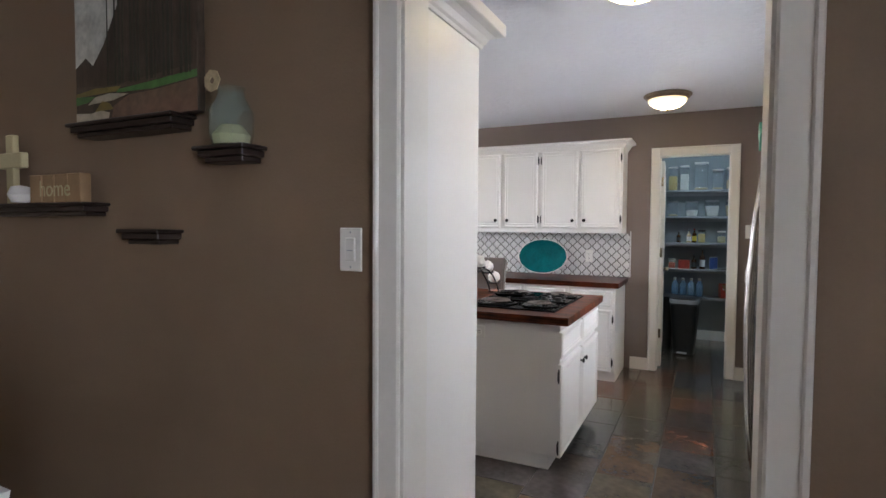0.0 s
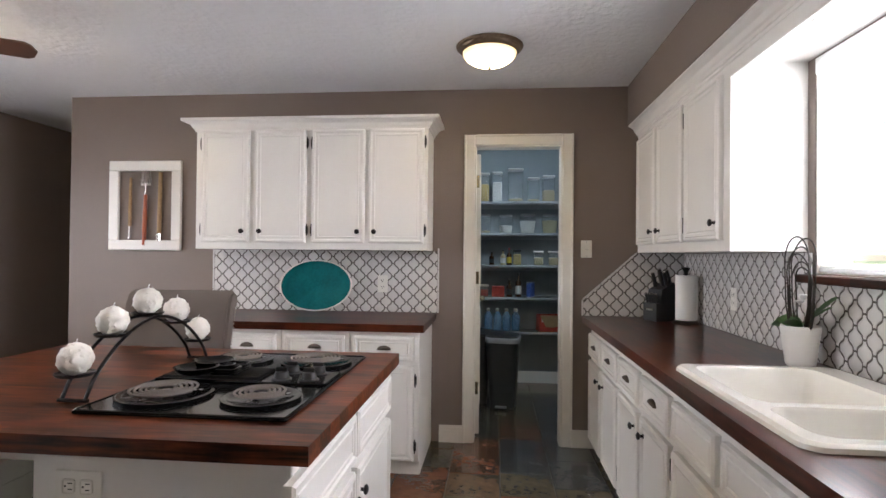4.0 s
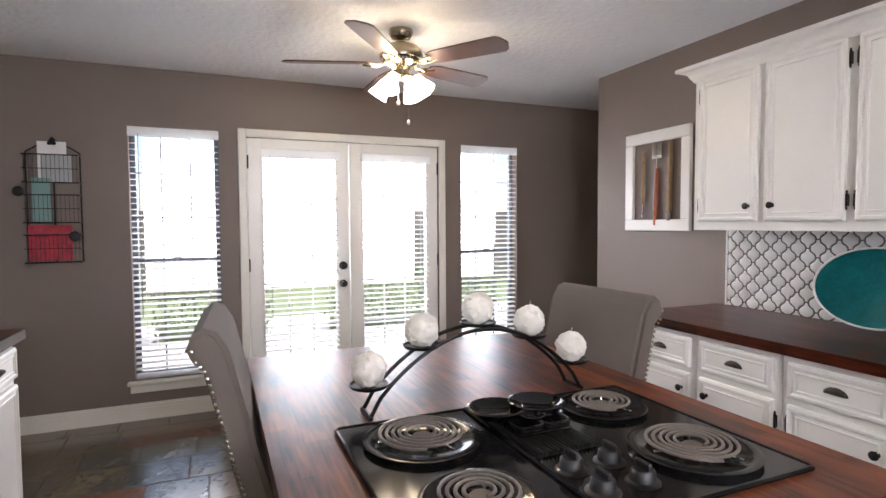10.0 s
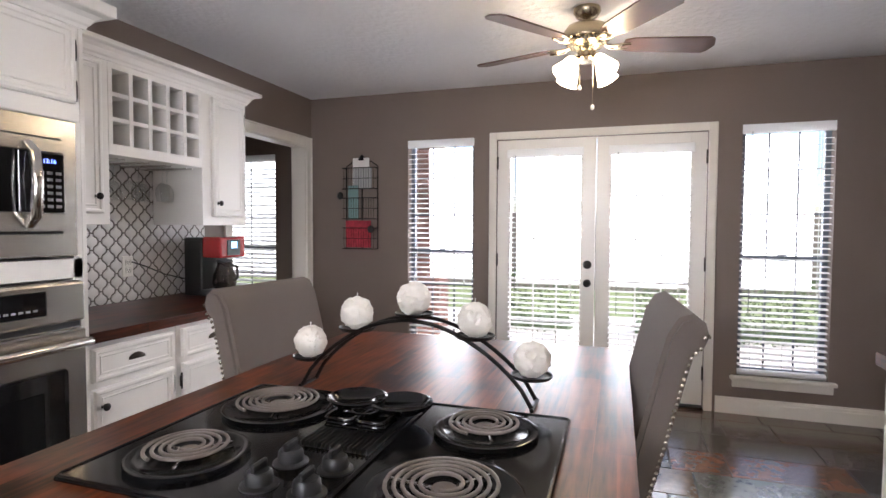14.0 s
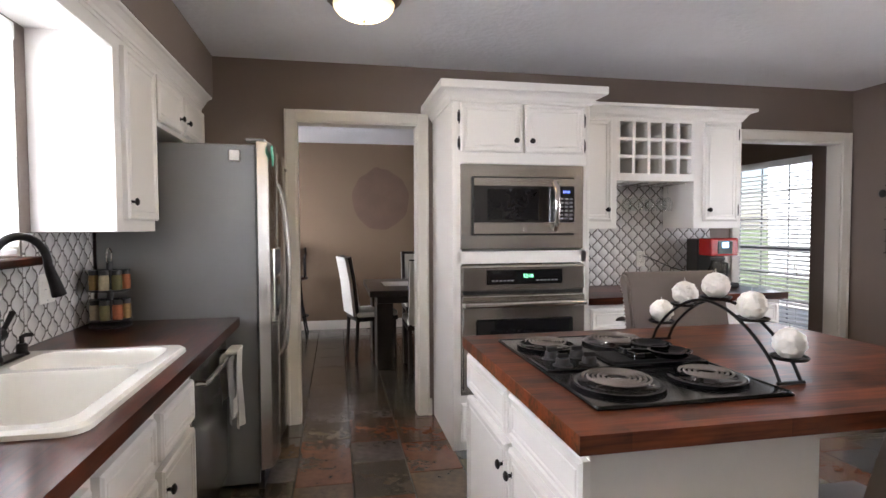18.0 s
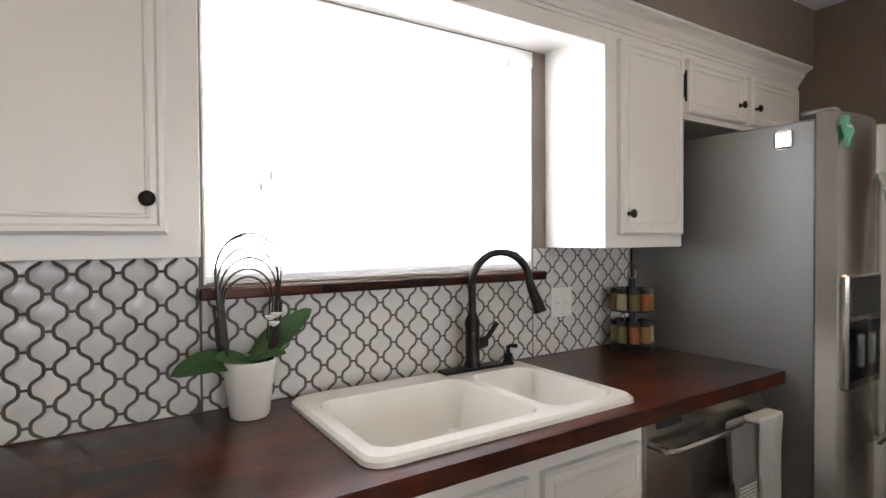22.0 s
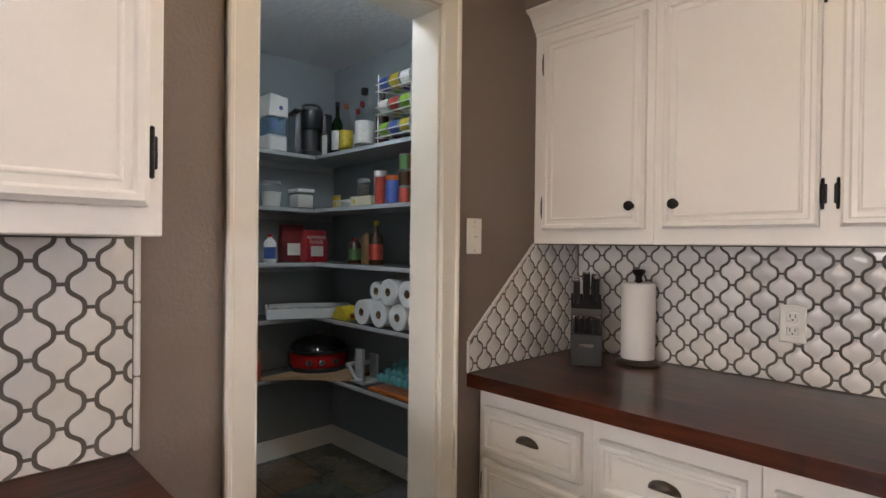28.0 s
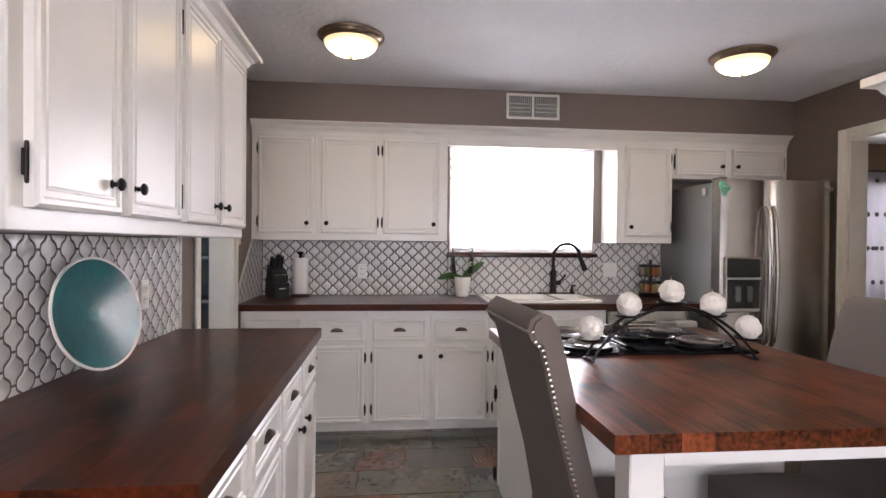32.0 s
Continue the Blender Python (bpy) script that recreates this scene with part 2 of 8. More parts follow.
BRONZE = mat("oil_rubbed_bronze", (0.024, 0.021, 0.021), 0.34, 0.75, vary=0.25, scale=30)
CUP = mat("worn_bronze_pull", (0.11, 0.09, 0.078), 0.33, 0.9, vary=0.3, scale=18)
NICKEL = mat("brushed_brass_nickel", (0.42, 0.36, 0.26), 0.26, 1.0, vary=0.08)
FABRIC = mat("grey_taupe_linen", (0.145, 0.118, 0.103), 0.9, vary=0.12, scale=5, bump=0.5, bscale=420)
NAIL = mat("silver_nailhead", (0.62, 0.58, 0.50), 0.22, 1.0)
DARKW = mat("dark_espresso_wood", (0.020, 0.012, 0.009), 0.35, vary=0.3, scale=8, bump=0.15, bscale=60, coat=0.2)
LEGW = mat("mahogany_leg_wood", (0.055, 0.014, 0.010), 0.35, vary=0.25, scale=8, coat=0.2)
BLADEW = mat("walnut_fan_blade", (0.095, 0.042, 0.028), 0.4, vary=0.25, scale=9, stretch=(1, 6, 1), coat=0.15)
CANDLE = mat("white_carved_wax", (0.78, 0.74, 0.68), 0.6, vary=0.05, scale=30, bump=0.8, bscale=60)
TEAL = mat("teal_glaze", (0.004, 0.105, 0.115), 0.15, vary=0.3, scale=8, bump=0.3, bscale=60, spec=0.16, deep=0.003)
PORC = mat("white_enamel_sink", (0.82, 0.80, 0.74), 0.12, vary=0.02, coat=0.5)
CERAM = mat("white_ceramic", (0.78, 0.76, 0.72), 0.3, vary=0.03)
PLATE = mat("white_plastic_plate", (0.78, 0.76, 0.71), 0.35, vary=0.02)
BLIND = mat("white_blind_slat", (0.86, 0.86, 0.86), 0.5, vary=0.02)
_n, _l = BLIND.node_tree.nodes, BLIND.node_tree.links
_t, _m = _n.new("ShaderNodeBsdfTranslucent"), _n.new("ShaderNodeMixShader")
_t.inputs[0].default_value, _m.inputs[0].default_value = (0.95, 0.95, 0.95, 1), 0.45
_l.new(_n["Principled BSDF"].outputs[0], _m.inputs[1])
_l.new(_t.outputs[0], _m.inputs[2])
_l.new(_m.outputs[0], _n["Material Output"].inputs[0])
SASH = mat("dark_window_sash", (0.10, 0.12, 0.15), 0.5, vary=0.1)
PANE = glass("window_pane")
CLEARG = clear("clear_glass", (0.96, 0.97, 0.97))
PLASTC = clear("clear_plastic", (0.93, 0.95, 0.96), 0.10, 0.10)
LAMPG = glow("lit_frosted_glass", (1.0, 0.76, 0.36), 22.0)
_n, _l = LAMPG.node_tree.nodes, LAMPG.node_tree.links
_c, _g = _n.new("ShaderNodeTexCoord"), _n.new("ShaderNodeVectorMath")
_g.operation = "MULTIPLY"
_g.inputs[1].default_value = (1, 1, 0)
_l.new(_c.outputs["Object"], _g.inputs[0])
_d = _n.new("ShaderNodeVectorMath")
_d.operation = "LENGTH"
_l.new(_g.outputs[0], _d.inputs[0])
_r = _n.new("ShaderNodeMapRange")
_r.interpolation_type = "SMOOTHSTEP"
for _k, _v in (("From Min", 0.03), ("From Max", 0.150), ("To Min", 24.0), ("To Max", 0.55)):
    _r.inputs[_k].default_value = _v
_l.new(_d.outputs["Value"], _r.inputs["Value"])
_l.new(_r.outputs[0], _n["Principled BSDF"].inputs["Emission Strength"])
FANG = glow("lit_fan_shade", (1.0, 0.82, 0.55), 18.0)
TUBE = glow("fluorescent_diffuser", (1.0, 1.0, 1.0), 2.0)
PAPER = mat("white_paper", (0.80, 0.79, 0.77), 0.85, vary=0.03, bump=0.3, bscale=250)
LEAF = mat("orchid_leaf", (0.075, 0.175, 0.055), 0.35, vary=0.25, scale=15, coat=0.2)
HEDGEM = mat("hedge_leaf", (0.13, 0.19, 0.09), 0.55, vary=0.5, scale=12)
GRASS = mat("lawn", (0.16, 0.21, 0.09), 0.9, vary=0.35, scale=3, bump=0.6, bscale=80)
CONC = mat("patio_concrete", (0.66, 0.64, 0.61), 0.85, vary=0.12, scale=2, bump=0.3, bscale=60)
BRICKM = mat("red_brick", (0.26, 0.13, 0.10), 0.85, vary=0.3, scale=9, bump=0.5, bscale=60, per=0.15)
SHELFW = mat("grey_white_shelf_edge", (0.42, 0.43, 0.44), 0.55, vary=0.05)
SHELFD = mat("dark_shelf_liner", (0.035, 0.033, 0.032), 0.7, vary=0.15)
RED = mat("red_gloss", (0.35, 0.012, 0.012), 0.25, vary=0.1, coat=0.3)
TERRA = mat("turquoise_plastic", (0.08, 0.36, 0.36), 0.35, vary=0.1)


# ---- builders ----
def part(name, bm, material, parent=None, label="", smooth=False):
    """Links a bmesh as one mesh object, under a thing or a part where one is given."""
    me = bpy.data.meshes.new(name)
    bm.normal_update()
    bm.to_mesh(me)
    bm.free()
    me.materials.append(material)
    if smooth:
        for p in me.polygons:
            p.use_smooth = True
        me.set_sharp_from_angle(angle=radians(40))
    ob = new(name, me)
    if parent:
        ob.parent = parent
        ob.matrix_parent_inverse = parent.matrix_world.inverted()
    if label:
        ob["label"] = label
    return ob


def thing(name, at, label, category, group="", kind="", turn=0):
    ob = new(name)
    ob.empty_display_size = 0.05
    ob.matrix_world = ob.matrix_basis = pose(*at, 0, 0, turn)
    return tagged(ob, label, category, group, kind)


def local(ob):
    """The parent inverse is left out for parts drawn in a thing's own axes."""
    ob.matrix_parent_inverse = Matrix()
    return ob


def lp(name, bm, material, parent, label="", smooth=False):
    return local(part(name, bm, material, parent, label, smooth))


def box(x0, x1, y0, y1, z0, z1, bevel=0.0, bm=None, seg=1):
    made = bm or bmesh.new()
    sub = bmesh.new()
    bmesh.ops.create_cube(sub, size=1, matrix=Matrix.Translation(((x0 + x1) / 2, (y0 + y1) / 2, (z0 + z1) / 2)) @ Matrix.Diagonal((abs(x1 - x0), abs(y1 - y0), abs(z1 - z0), 1)))
    if bevel:
        bmesh.ops.bevel(sub, geom=sub.edges[:], offset=bevel, segments=seg, affect="EDGES", profile=0.5)
    return join(made, sub)


def join(bm, sub):
    tmp = bpy.data.meshes.new("tmp")
    sub.to_mesh(tmp)
    sub.free()
    bm.from_mesh(tmp)
    bpy.data.meshes.remove(tmp)
    return bm


def lathe(profile, at=(0, 0, 0), seg=28, bm=None, axis="z"):
    """Turns (radius, height) points round an axis."""
    bm = bm or bmesh.new()
    turn = {"z": Matrix(), "x": Matrix.Rotation(PI / 2, 4, "Y"), "y": Matrix.Rotation(-PI / 2, 4, "X"), "-x": Matrix.Rotation(-PI / 2, 4, "Y"), "-y": Matrix.Rotation(PI / 2, 4, "X"), "-z": Matrix.Rotation(PI, 4, "X")}[axis]
    m = Matrix.Translation(at) @ turn
    rings = []
    for r, h in profile:
        if r < 1e-5:
            rings.append([bm.verts.new(m @ Vector((0, 0, h)))])
        else:
            rings.append([bm.verts.new(m @ Vector((r * math.cos(2 * PI * i / seg), r * math.sin(2 * PI * i / seg), h))) for i in range(seg)])
    for a, b in zip(rings, rings[1:]):
        for i in range(seg):
            j = (i + 1) % seg
            q = [a[i % len(a)], a[j % len(a)], b[j % len(b)], b[i % len(b)]]
            u = []
            for v in q:
                if v not in u:
                    u.append(v)
            if len(u) > 2:
                bm.faces.new(u)
    return bm


def tube(points, r, seg=8, bm=None, closed=False):
    """A round bar along a line of points; r may be one radius or one for each point."""
    bm = bm or bmesh.new()
    pts = [Vector(p) for p in points]
    n = len(pts)
    rings = []
    up = None
    for i, p in enumerate(pts):
        a, b = (pts[(i - 1) % n], pts[(i + 1) % n]) if closed else (pts[max(0, i - 1)], pts[min(n - 1, i + 1)])
        d = (b - a).normalized()
        if up is None:
            up = d.orthogonal().normalized()
        up = (up - d * up.dot(d)).normalized()
        s = d.cross(up)
        rad = r[i] if isinstance(r, (list, tuple)) else r
        rings.append([bm.verts.new(p + rad * (math.cos(2 * PI * k / seg) * up + math.sin(2 * PI * k / seg) * s)) for k in range(seg)])
    pairs = list(zip(rings, rings[1:])) + ([(rings[-1], rings[0])] if closed else [])
    for a, b in pairs:
        for k in range(seg):
            bm.faces.new((a[k], a[(k + 1) % seg], b[(k + 1) % seg], b[k]))
    if not closed:
        bm.faces.new(rings[0][::-1])
        bm.faces.new(rings[-1])
    return bm


def prism(outline, lo, hi, axis="z", bm=None):
    """An outline of (u, v) points drawn out along an axis: u, v are the two other axes in order x, y, z."""
    bm = bm or bmesh.new()
    put = {"x": lambda u, v, w: (w, u, v), "y": lambda u, v, w: (u, w, v), "z": lambda u, v, w: (u, v, w)}[axis]
    a = [bm.verts.new(put(u, v, lo)) for u, v in outline]
    b = [bm.verts.new(put(u, v, hi)) for u, v in outline]
    bm.faces.new(a)
    bm.faces.new(b)
    n = len(a)
    for i in range(n):
        bm.faces.new((a[i], a[(i + 1) % n], b[(i + 1) % n], b[i]))
    bmesh.ops.recalc_face_normals(bm, faces=bm.faces[:])
    return bm


def text(name, words, size, m, material, parent=None):
    cu = bpy.data.curves.new(name, "FONT")
    cu.body, cu.size, cu.extrude = words, size, 0.0004
    cu.align_x, cu.align_y = "CENTER", "CENTER"
    tmp = new("tmp_text", cu)
    bpy.context.view_layer.update()
    me = bpy.data.meshes.new_from_object(tmp.evaluated_get(bpy.context.evaluated_depsgraph_get()))
    bpy.data.objects.remove(tmp)
    me.materials.clear()
    me.materials.append(material)
    ob = new(name, me)
    ob.matrix_world = m
    if parent:
        ob.parent = parent
        ob.matrix_parent_inverse = parent.matrix_world.inverted()
    return ob


def wall(name, x0, x1, y0, y1, z0, z1, material, label, holes=(), along="x"):
    """A wall as one mesh, with openings (a, b, low, high) cut along it."""
    bm = bmesh.new()
    a, b = (x0, x1) if along == "x" else (y0, y1)
    cuts = sorted({a, b, *[h[0] for h in holes], *[h[1] for h in holes]})
    for u, v in zip(cuts, cuts[1:]):
        bands = [(z0, z1)]
        for h in holes:
            if h[0] <= u + 1e-6 and h[1] >= v - 1e-6:
                bands = [p for lo, hi in bands for p in ((lo, min(hi, h[2])), (max(lo, h[3]), hi)) if p[1] - p[0] > 1e-4]
        for lo, hi in bands:
            box(u, v, y0, y1, lo, hi, bm=bm) if along == "x" else box(x0, x1, u, v, lo, hi, bm=bm)
    bmesh.ops.remove_doubles(bm, verts=bm.verts[:], dist=1e-5)
    return tagged(part(name, bm, material), label, "wall", kind="structure")


# ---- walls, ceiling ----
DX0, DX1, DTOP = -0.50, 0.34, 2.079       # doorway to the dining room
PX0, PX1, PTOP = -0.188, 0.425, 2.082     # pantry doorway
QX0, QX1, QTOP = -4.085, -3.10, 2.05       # doorway to the far room
FY0, FY1, FTOP = 3.932, 5.483, 2.034         # french doors
HALL = 8.6
wall("wall_north", -3.235, E + 0.12, N, N + 0.12, 0, CEIL, TAUPE, "taupe painted kitchen wall with a pantry doorway", [(PX0, PX1, 0, PTOP)])
wall("wall_hall", -3.235, -3.115, N + 0.12, HALL, 0, CEIL, TAUPE, "taupe painted wall of the dark side passage", along="y")
wall("wall_hall_end", W - 0.14, -3.02, HALL, HALL + 0.12, 0, CEIL, BROWN, "dark brown wall at the end of the passage")
wall("wall_west", W - 0.14, W, -2.9, HALL, 0, CEIL, TAUPE, "taupe painted wall with french doors and tall windows",
     [(FY0, FY1, 0, FTOP), (3.16, 3.74, 0.28, 2.065), (5.70, 6.262, 0.28, 2.065), (0.80, 1.83, 0.36, 2.0)], along="y")
wall("wall_east", E, E + 0.14, S - 0.14, N, 0, CEIL, TAUPE, "taupe painted wall above the sink with a wide window", [(3.715, 4.93, 1.25, 2.11)], along="y")
wall("wall_south", W, E + 0.14, SD, S, 0, CEIL, TAUPE, "taupe painted wall with a doorway to the dining room", [(DX0, DX1, 0, DTOP), (QX0, QX1, 0, QTOP)])
wall("wall_dining_face", W, 2.35, SD - 0.012, SD - 0.002, 0, CEIL, BROWN, "brown painted dining room wall with floating shelves", [(DX0, DX1, 0, DTOP), (QX0, QX1, 0, QTOP)])
wall("wall_dining_east", 2.35, 2.49, -2.9, SD, 0, CEIL, BROWN, "brown painted dining room wall with a window", [(-0.95, 0.35, 0.75, 2.05)], along="y")
wall("wall_dining_south", -2.66, 2.35, -1.44, -1.30, 0, CEIL, BROWN, "brown painted dining room wall with a round water stain")
wall("wall_far_south", W - 0.14, -2.66, -3.04, -2.9, 0, CEIL, BROWN, "brown painted wall of the far room")
wall("wall_partition", -2.78, -2.66, -2.9, SD - 0.012, 0, CEIL, BROWN, "brown painted wall between the dining room and the far room", along="y")
wall("wall_soffit", 0.856, E, S, N, 2.205, CEIL, TAUPE, "taupe painted soffit above the wall cabinets", along="y")
wall("wall_pantry_west", -0.72, -0.60, N + 0.12, 8.39, 0, CEIL, PANTRYP, "grey painted pantry wall", along="y")
wall("wall_pantry_north", -0.72, 1.37, 8.27, 8.39, 0, CEIL, PANTRYP, "grey painted pantry back wall")
wall("wall_pantry_east", 1.232, 1.37, N + 0.12, 8.27, 0, CEIL, PANTRYP, "grey painted pantry wall", along="y")
bm = box(W - 0.14, 2.49, -3.04, HALL + 0.12, CEIL, CEIL + 0.1)
tagged(part("ceiling", bm, CEILM), "white textured plaster ceiling", "ceiling", kind="structure")
tagged(part("floor", box(W - 0.14, 2.49, -3.04, HALL + 0.12, -0.12, -0.006), FGROUT), "dark slate floor with grout joints", "floor", kind="structure")
FLOOR = bpy.data.objects["floor"]


def strip(name, pts, parent=None, label="white painted trim", cat="trim"):
    bm = bmesh.new()
    for p in pts:
        box(*p, bevel=0.004, bm=bm)
    ob = part(name, bm, TRIM, parent)
    return ob if parent else tagged(ob, label, cat, kind="structure")


def base(x0, x1, y0, y1, face):
    """A baseboard with a stepped top; face: the axis and sign it looks towards."""
    bm = bmesh.new()
    for h, t in ((0.085, 0.016), (0.105, 0.012), (0.118, 0.006)):
        if face == "y-":
            box(x0, x1, y0 - t, y0, 0, h, bm=bm)
        elif face == "y+":
            box(x0, x1, y0, y0 + t, 0, h, bm=bm)
        elif face == "x-":
            box(x0 - t, x0, y0, y1, 0, h, bm=bm)
        else:
            box(x0, x0 + t, y0, y1, 0, h, bm=bm)
    return tagged(part("baseboard", bm, TRIM), "white moulded baseboard", "baseboard", kind="structure")


base(-0.42, PX0 - 0.07, N, N, "y-")
base(PX1 + 0.07, 0.66, N, N, "y-")
base(-3.235, -2.16, N, N, "y-")
base(-3.235, -3.235, N, HALL, "x-")
base(W, W, S, FY0 - 0.08, "x+")
base(W, W, FY1 + 0.08, HALL, "x+")
base(W, -3.02, HALL, HALL, "y-")
base(DX0 - 0.09, DX0 - 0.07, S, S, "y+")
base(-2.66, 2.35, -1.30, 0, "y+")
base(2.35, 2.35, -1.30, SD, "x-")
base(-2.66, DX0 - 0.07, SD - 0.012, 0, "y-")
base(DX1 + 0.07, 2.35, SD - 0.012, 0, "y-")
base(W, W, -2.9, SD - 0.02, "x+")
base(-0.60, 1.232, 8.27, 0, "y-")
base(-0.60, -0.60, N + 0.12, 8.27, "x+")
base(1.232, 1.232, N + 0.12, 8.27, "x-")


def casing(name, x0, x1, top, ya, yb, w, label):
    """A doorway's lining and its moulded casings on both faces."""
    ob = thing(name, ((x0 + x1) / 2, (ya + yb) / 2, 0), label, "door frame", kind="structure")
    part("jamb", box(x0 + 0.001, x0 + 0.014, ya - 0.001, yb + 0.001, 0, top - 0.001), TRIM, ob)
    part("jamb", box(x1 - 0.014, x1 - 0.001, ya - 0.001, yb + 0.001, 0, top - 0.001), TRIM, ob)
    part("head", box(x0 + 0.014, x1 - 0.014, ya - 0.001, yb + 0.001, top - 0.014, top - 0.001), TRIM, ob)
    for y, s in ((ya, -1), (yb, 1)):
        for a, b, c, d in ((x0 - w, x0 + 0.006, 0, top + w), (x1 - 0.006, x1 + w, 0, top + w), (x0 + 0.006, x1 - 0.006, top - 0.006, top + w)):
            bm = bmesh.new()
            lo, hi = sorted((y, y + s * 0.018))
            box(a, b, lo, hi, c, d, bevel=0.005, bm=bm)
            k = 0.016
            if d - c > 1:
                ax = a if a < (x0 + x1) / 2 else b - k
                lo, hi = sorted((y, y + s * 0.026))
                box(ax, ax + k, lo, hi, c, d, bevel=0.004, bm=bm)
            else:
                lo, hi = sorted((y, y + s * 0.026))
                box(a, b, lo, hi, d - k, d, bevel=0.004, bm=bm)
            part("casing", bm, TRIM, ob)
    return ob


casing("door_1", DX0, DX1, DTOP, SD - 0.012, S, 0.07, "white cased opening between kitchen and dining room")
casing("door_2", PX0, PX1, PTOP, N, N + 0.12, 0.07, "white cased pantry doorway")
casing("door_3", QX0, QX1, QTOP, SD - 0.012, S, 0.075, "white cased opening to a further room")


# ---- windows ----
def blind(parent, along, a, b, face, z0, z1, side, gap=0.042, depth=0.046, tilt=0, valance=True, drop=True):
    """A slatted blind. along: axis the slats run on; face: plane of the slats; side: +1 where the room lies on the plus side."""
    me = bpy.data.meshes.new("slat")
    bm = bmesh.new()
    half = (b - a) / 2
    sec = [(-depth / 2, 0), (-depth / 4, 0.0025), (0, 0.0035), (depth / 4, 0.0025), (depth / 2, 0), (0, 0.0010)]
    ends = [[bm.verts.new((u, s * half, v)) for u, v in sec] for s in (-1, 1)]
    for i in range(len(sec)):
        j = (i + 1) % len(sec)
        bm.faces.new((ends[0][i], ends[0][j], ends[1][j], ends[1][i]))
    bm.to_mesh(me)
    bm.free()
    me.materials.append(BLIND)
    n = int((z1 - z0 - 0.08) / gap)
    for i in range(n):
        ob = new("slat", me)
        z = z0 + 0.03 + i * gap
        m = pose(face, (a + b) / 2, z, 0, tilt, 0) if along == "y" else pose((a + b) / 2, face, z, 0, 0, 90) @ pose(0, 0, 0, 0, tilt, 0)
        ob.parent, ob.matrix_basis = parent, parent.matrix_world.inverted() @ m

    def bar(name, d0, d1, za, zb, a=a, b=b, bevel=0.004):
        lo, hi = sorted((face + side * d0, face + side * d1))
        part(name, box(lo, hi, a, b, za, zb, bevel) if along == "y" else box(a, b, lo, hi, za, zb, bevel), BLIND, parent)
    bar("bottom_rail", -0.022, 0.022, z0 + 0.003, z0 + 0.022)
    if valance:
        bar("valance", 0.015, 0.032, z1 - 0.065, z1 + 0.005, a - 0.012, b + 0.012, 0.006)
    bar("head_rail", -0.025, 0.014, z1 - 0.045, z1)
    for f in (0.14, 0.5, 0.86):
        u = a + (b - a) * f
        x, y = (face + side * 0.024, u) if along == "y" else (u, face + side * 0.024)
        part("ladder_cord", tube([(x, y, z0 + 0.02), (x, y, z1 - 0.04)], 0.0011, 5), BLIND, parent)
    if drop:
        for f, dz in ((0.10, 0.75), (0.85, 0.62), (0.875, 0.66)):
            u = a + (b - a) * f
            x, y = (face + side * 0.036, u) if along == "y" else (u, face + side * 0.036)
            part("pull_cord", tube([(x, y, z1 - (z1 - z0) * dz), (x, y, z1 - 0.05)], 0.0025 if f < 0.2 else 0.0012, 6), BLIND if f > 0.2 else SASH, parent)
            if f > 0.2:
                part("tassel", lathe([(0.003, 0), (0.008, -0.012), (0.007, -0.03), (0, -0.032)], (x, y, z1 - (z1 - z0) * dz), 10), CERAM, parent)


def sash_window(name, y0, y1, z0, z1, x, side, label, sill=True, grid=True, top_blind=0.06, blind_side=1, tilt=0, gap=0.042, frame_mat=None):
    fm = frame_mat or SASH
    ob = thing(name, (x, (y0 + y1) / 2, z0), label, "window", kind="structure")
    xo = x - side * 0.10
    lo, hi = sorted((xo - side * 0.02, xo + side * 0.02))
    mid = z0 + (z1 - z0) * 0.47
    for a, b, c, d in ((y0, y0 + 0.035, z0, z1), (y1 - 0.035, y1, z0, z1), (y0 + 0.035, y1 - 0.035, z0, z0 + 0.04), (y0 + 0.035, y1 - 0.035, z1 - 0.035, z1), (y0 + 0.035, y1 - 0.035, mid - 0.02, mid + 0.02)):
        part("window_frame", box(lo, hi, a, b, c, d, 0.003), fm, ob)
    if grid:
        for k in (1, 2):
            u = y0 + (y1 - y0) * k / 3
            part("muntin", box(xo - 0.006, xo + 0.006, u - 0.006, u + 0.006, z0 + 0.04, z1 - 0.035), fm, ob)
        for lo_, hi_ in ((z0, mid), (mid, z1)):
            for k in (1, 2):
                u = lo_ + (hi_ - lo_) * k / 3
                part("muntin", box(xo - 0.005, xo + 0.005, y0 + 0.035, y1 - 0.035, u - 0.006, u + 0.006), fm, ob)
    for c, d in ((z0 + 0.04, mid - 0.02), (mid + 0.02, z1 - 0.035)):
        p = part("pane", box(xo - 0.002, xo + 0.002, y0 + 0.03, y1 - 0.03, c, d), PANE, ob)
        p.visible_shadow = False
    part("latch", box(xo + side * 0.02, xo + side * 0.045, (y0 + y1) / 2 - 0.03, (y0 + y1) / 2 + 0.03, mid + 0.02, mid + 0.032, 0.004), fm, ob)
    if sill:
        lo, hi = sorted((x - side * 0.09, x + side * 0.045))
        part("window_sill", box(lo, hi, y0 - 0.045, y1 + 0.045, z0 - 0.028, z0, 0.006), TRIM, ob)
        lo, hi = sorted((x, x + side * 0.016))
        part("apron", box(lo, hi, y0 - 0.03, y1 + 0.03, z0 - 0.085, z0 - 0.028, 0.004), TRIM, ob)
    blind(ob, "y", y0 + 0.006, y1 - 0.006, x - side * 0.03, z0 + 0.004, z1 - 0.002, side, tilt=tilt, gap=gap, depth=0.05)
    return ob


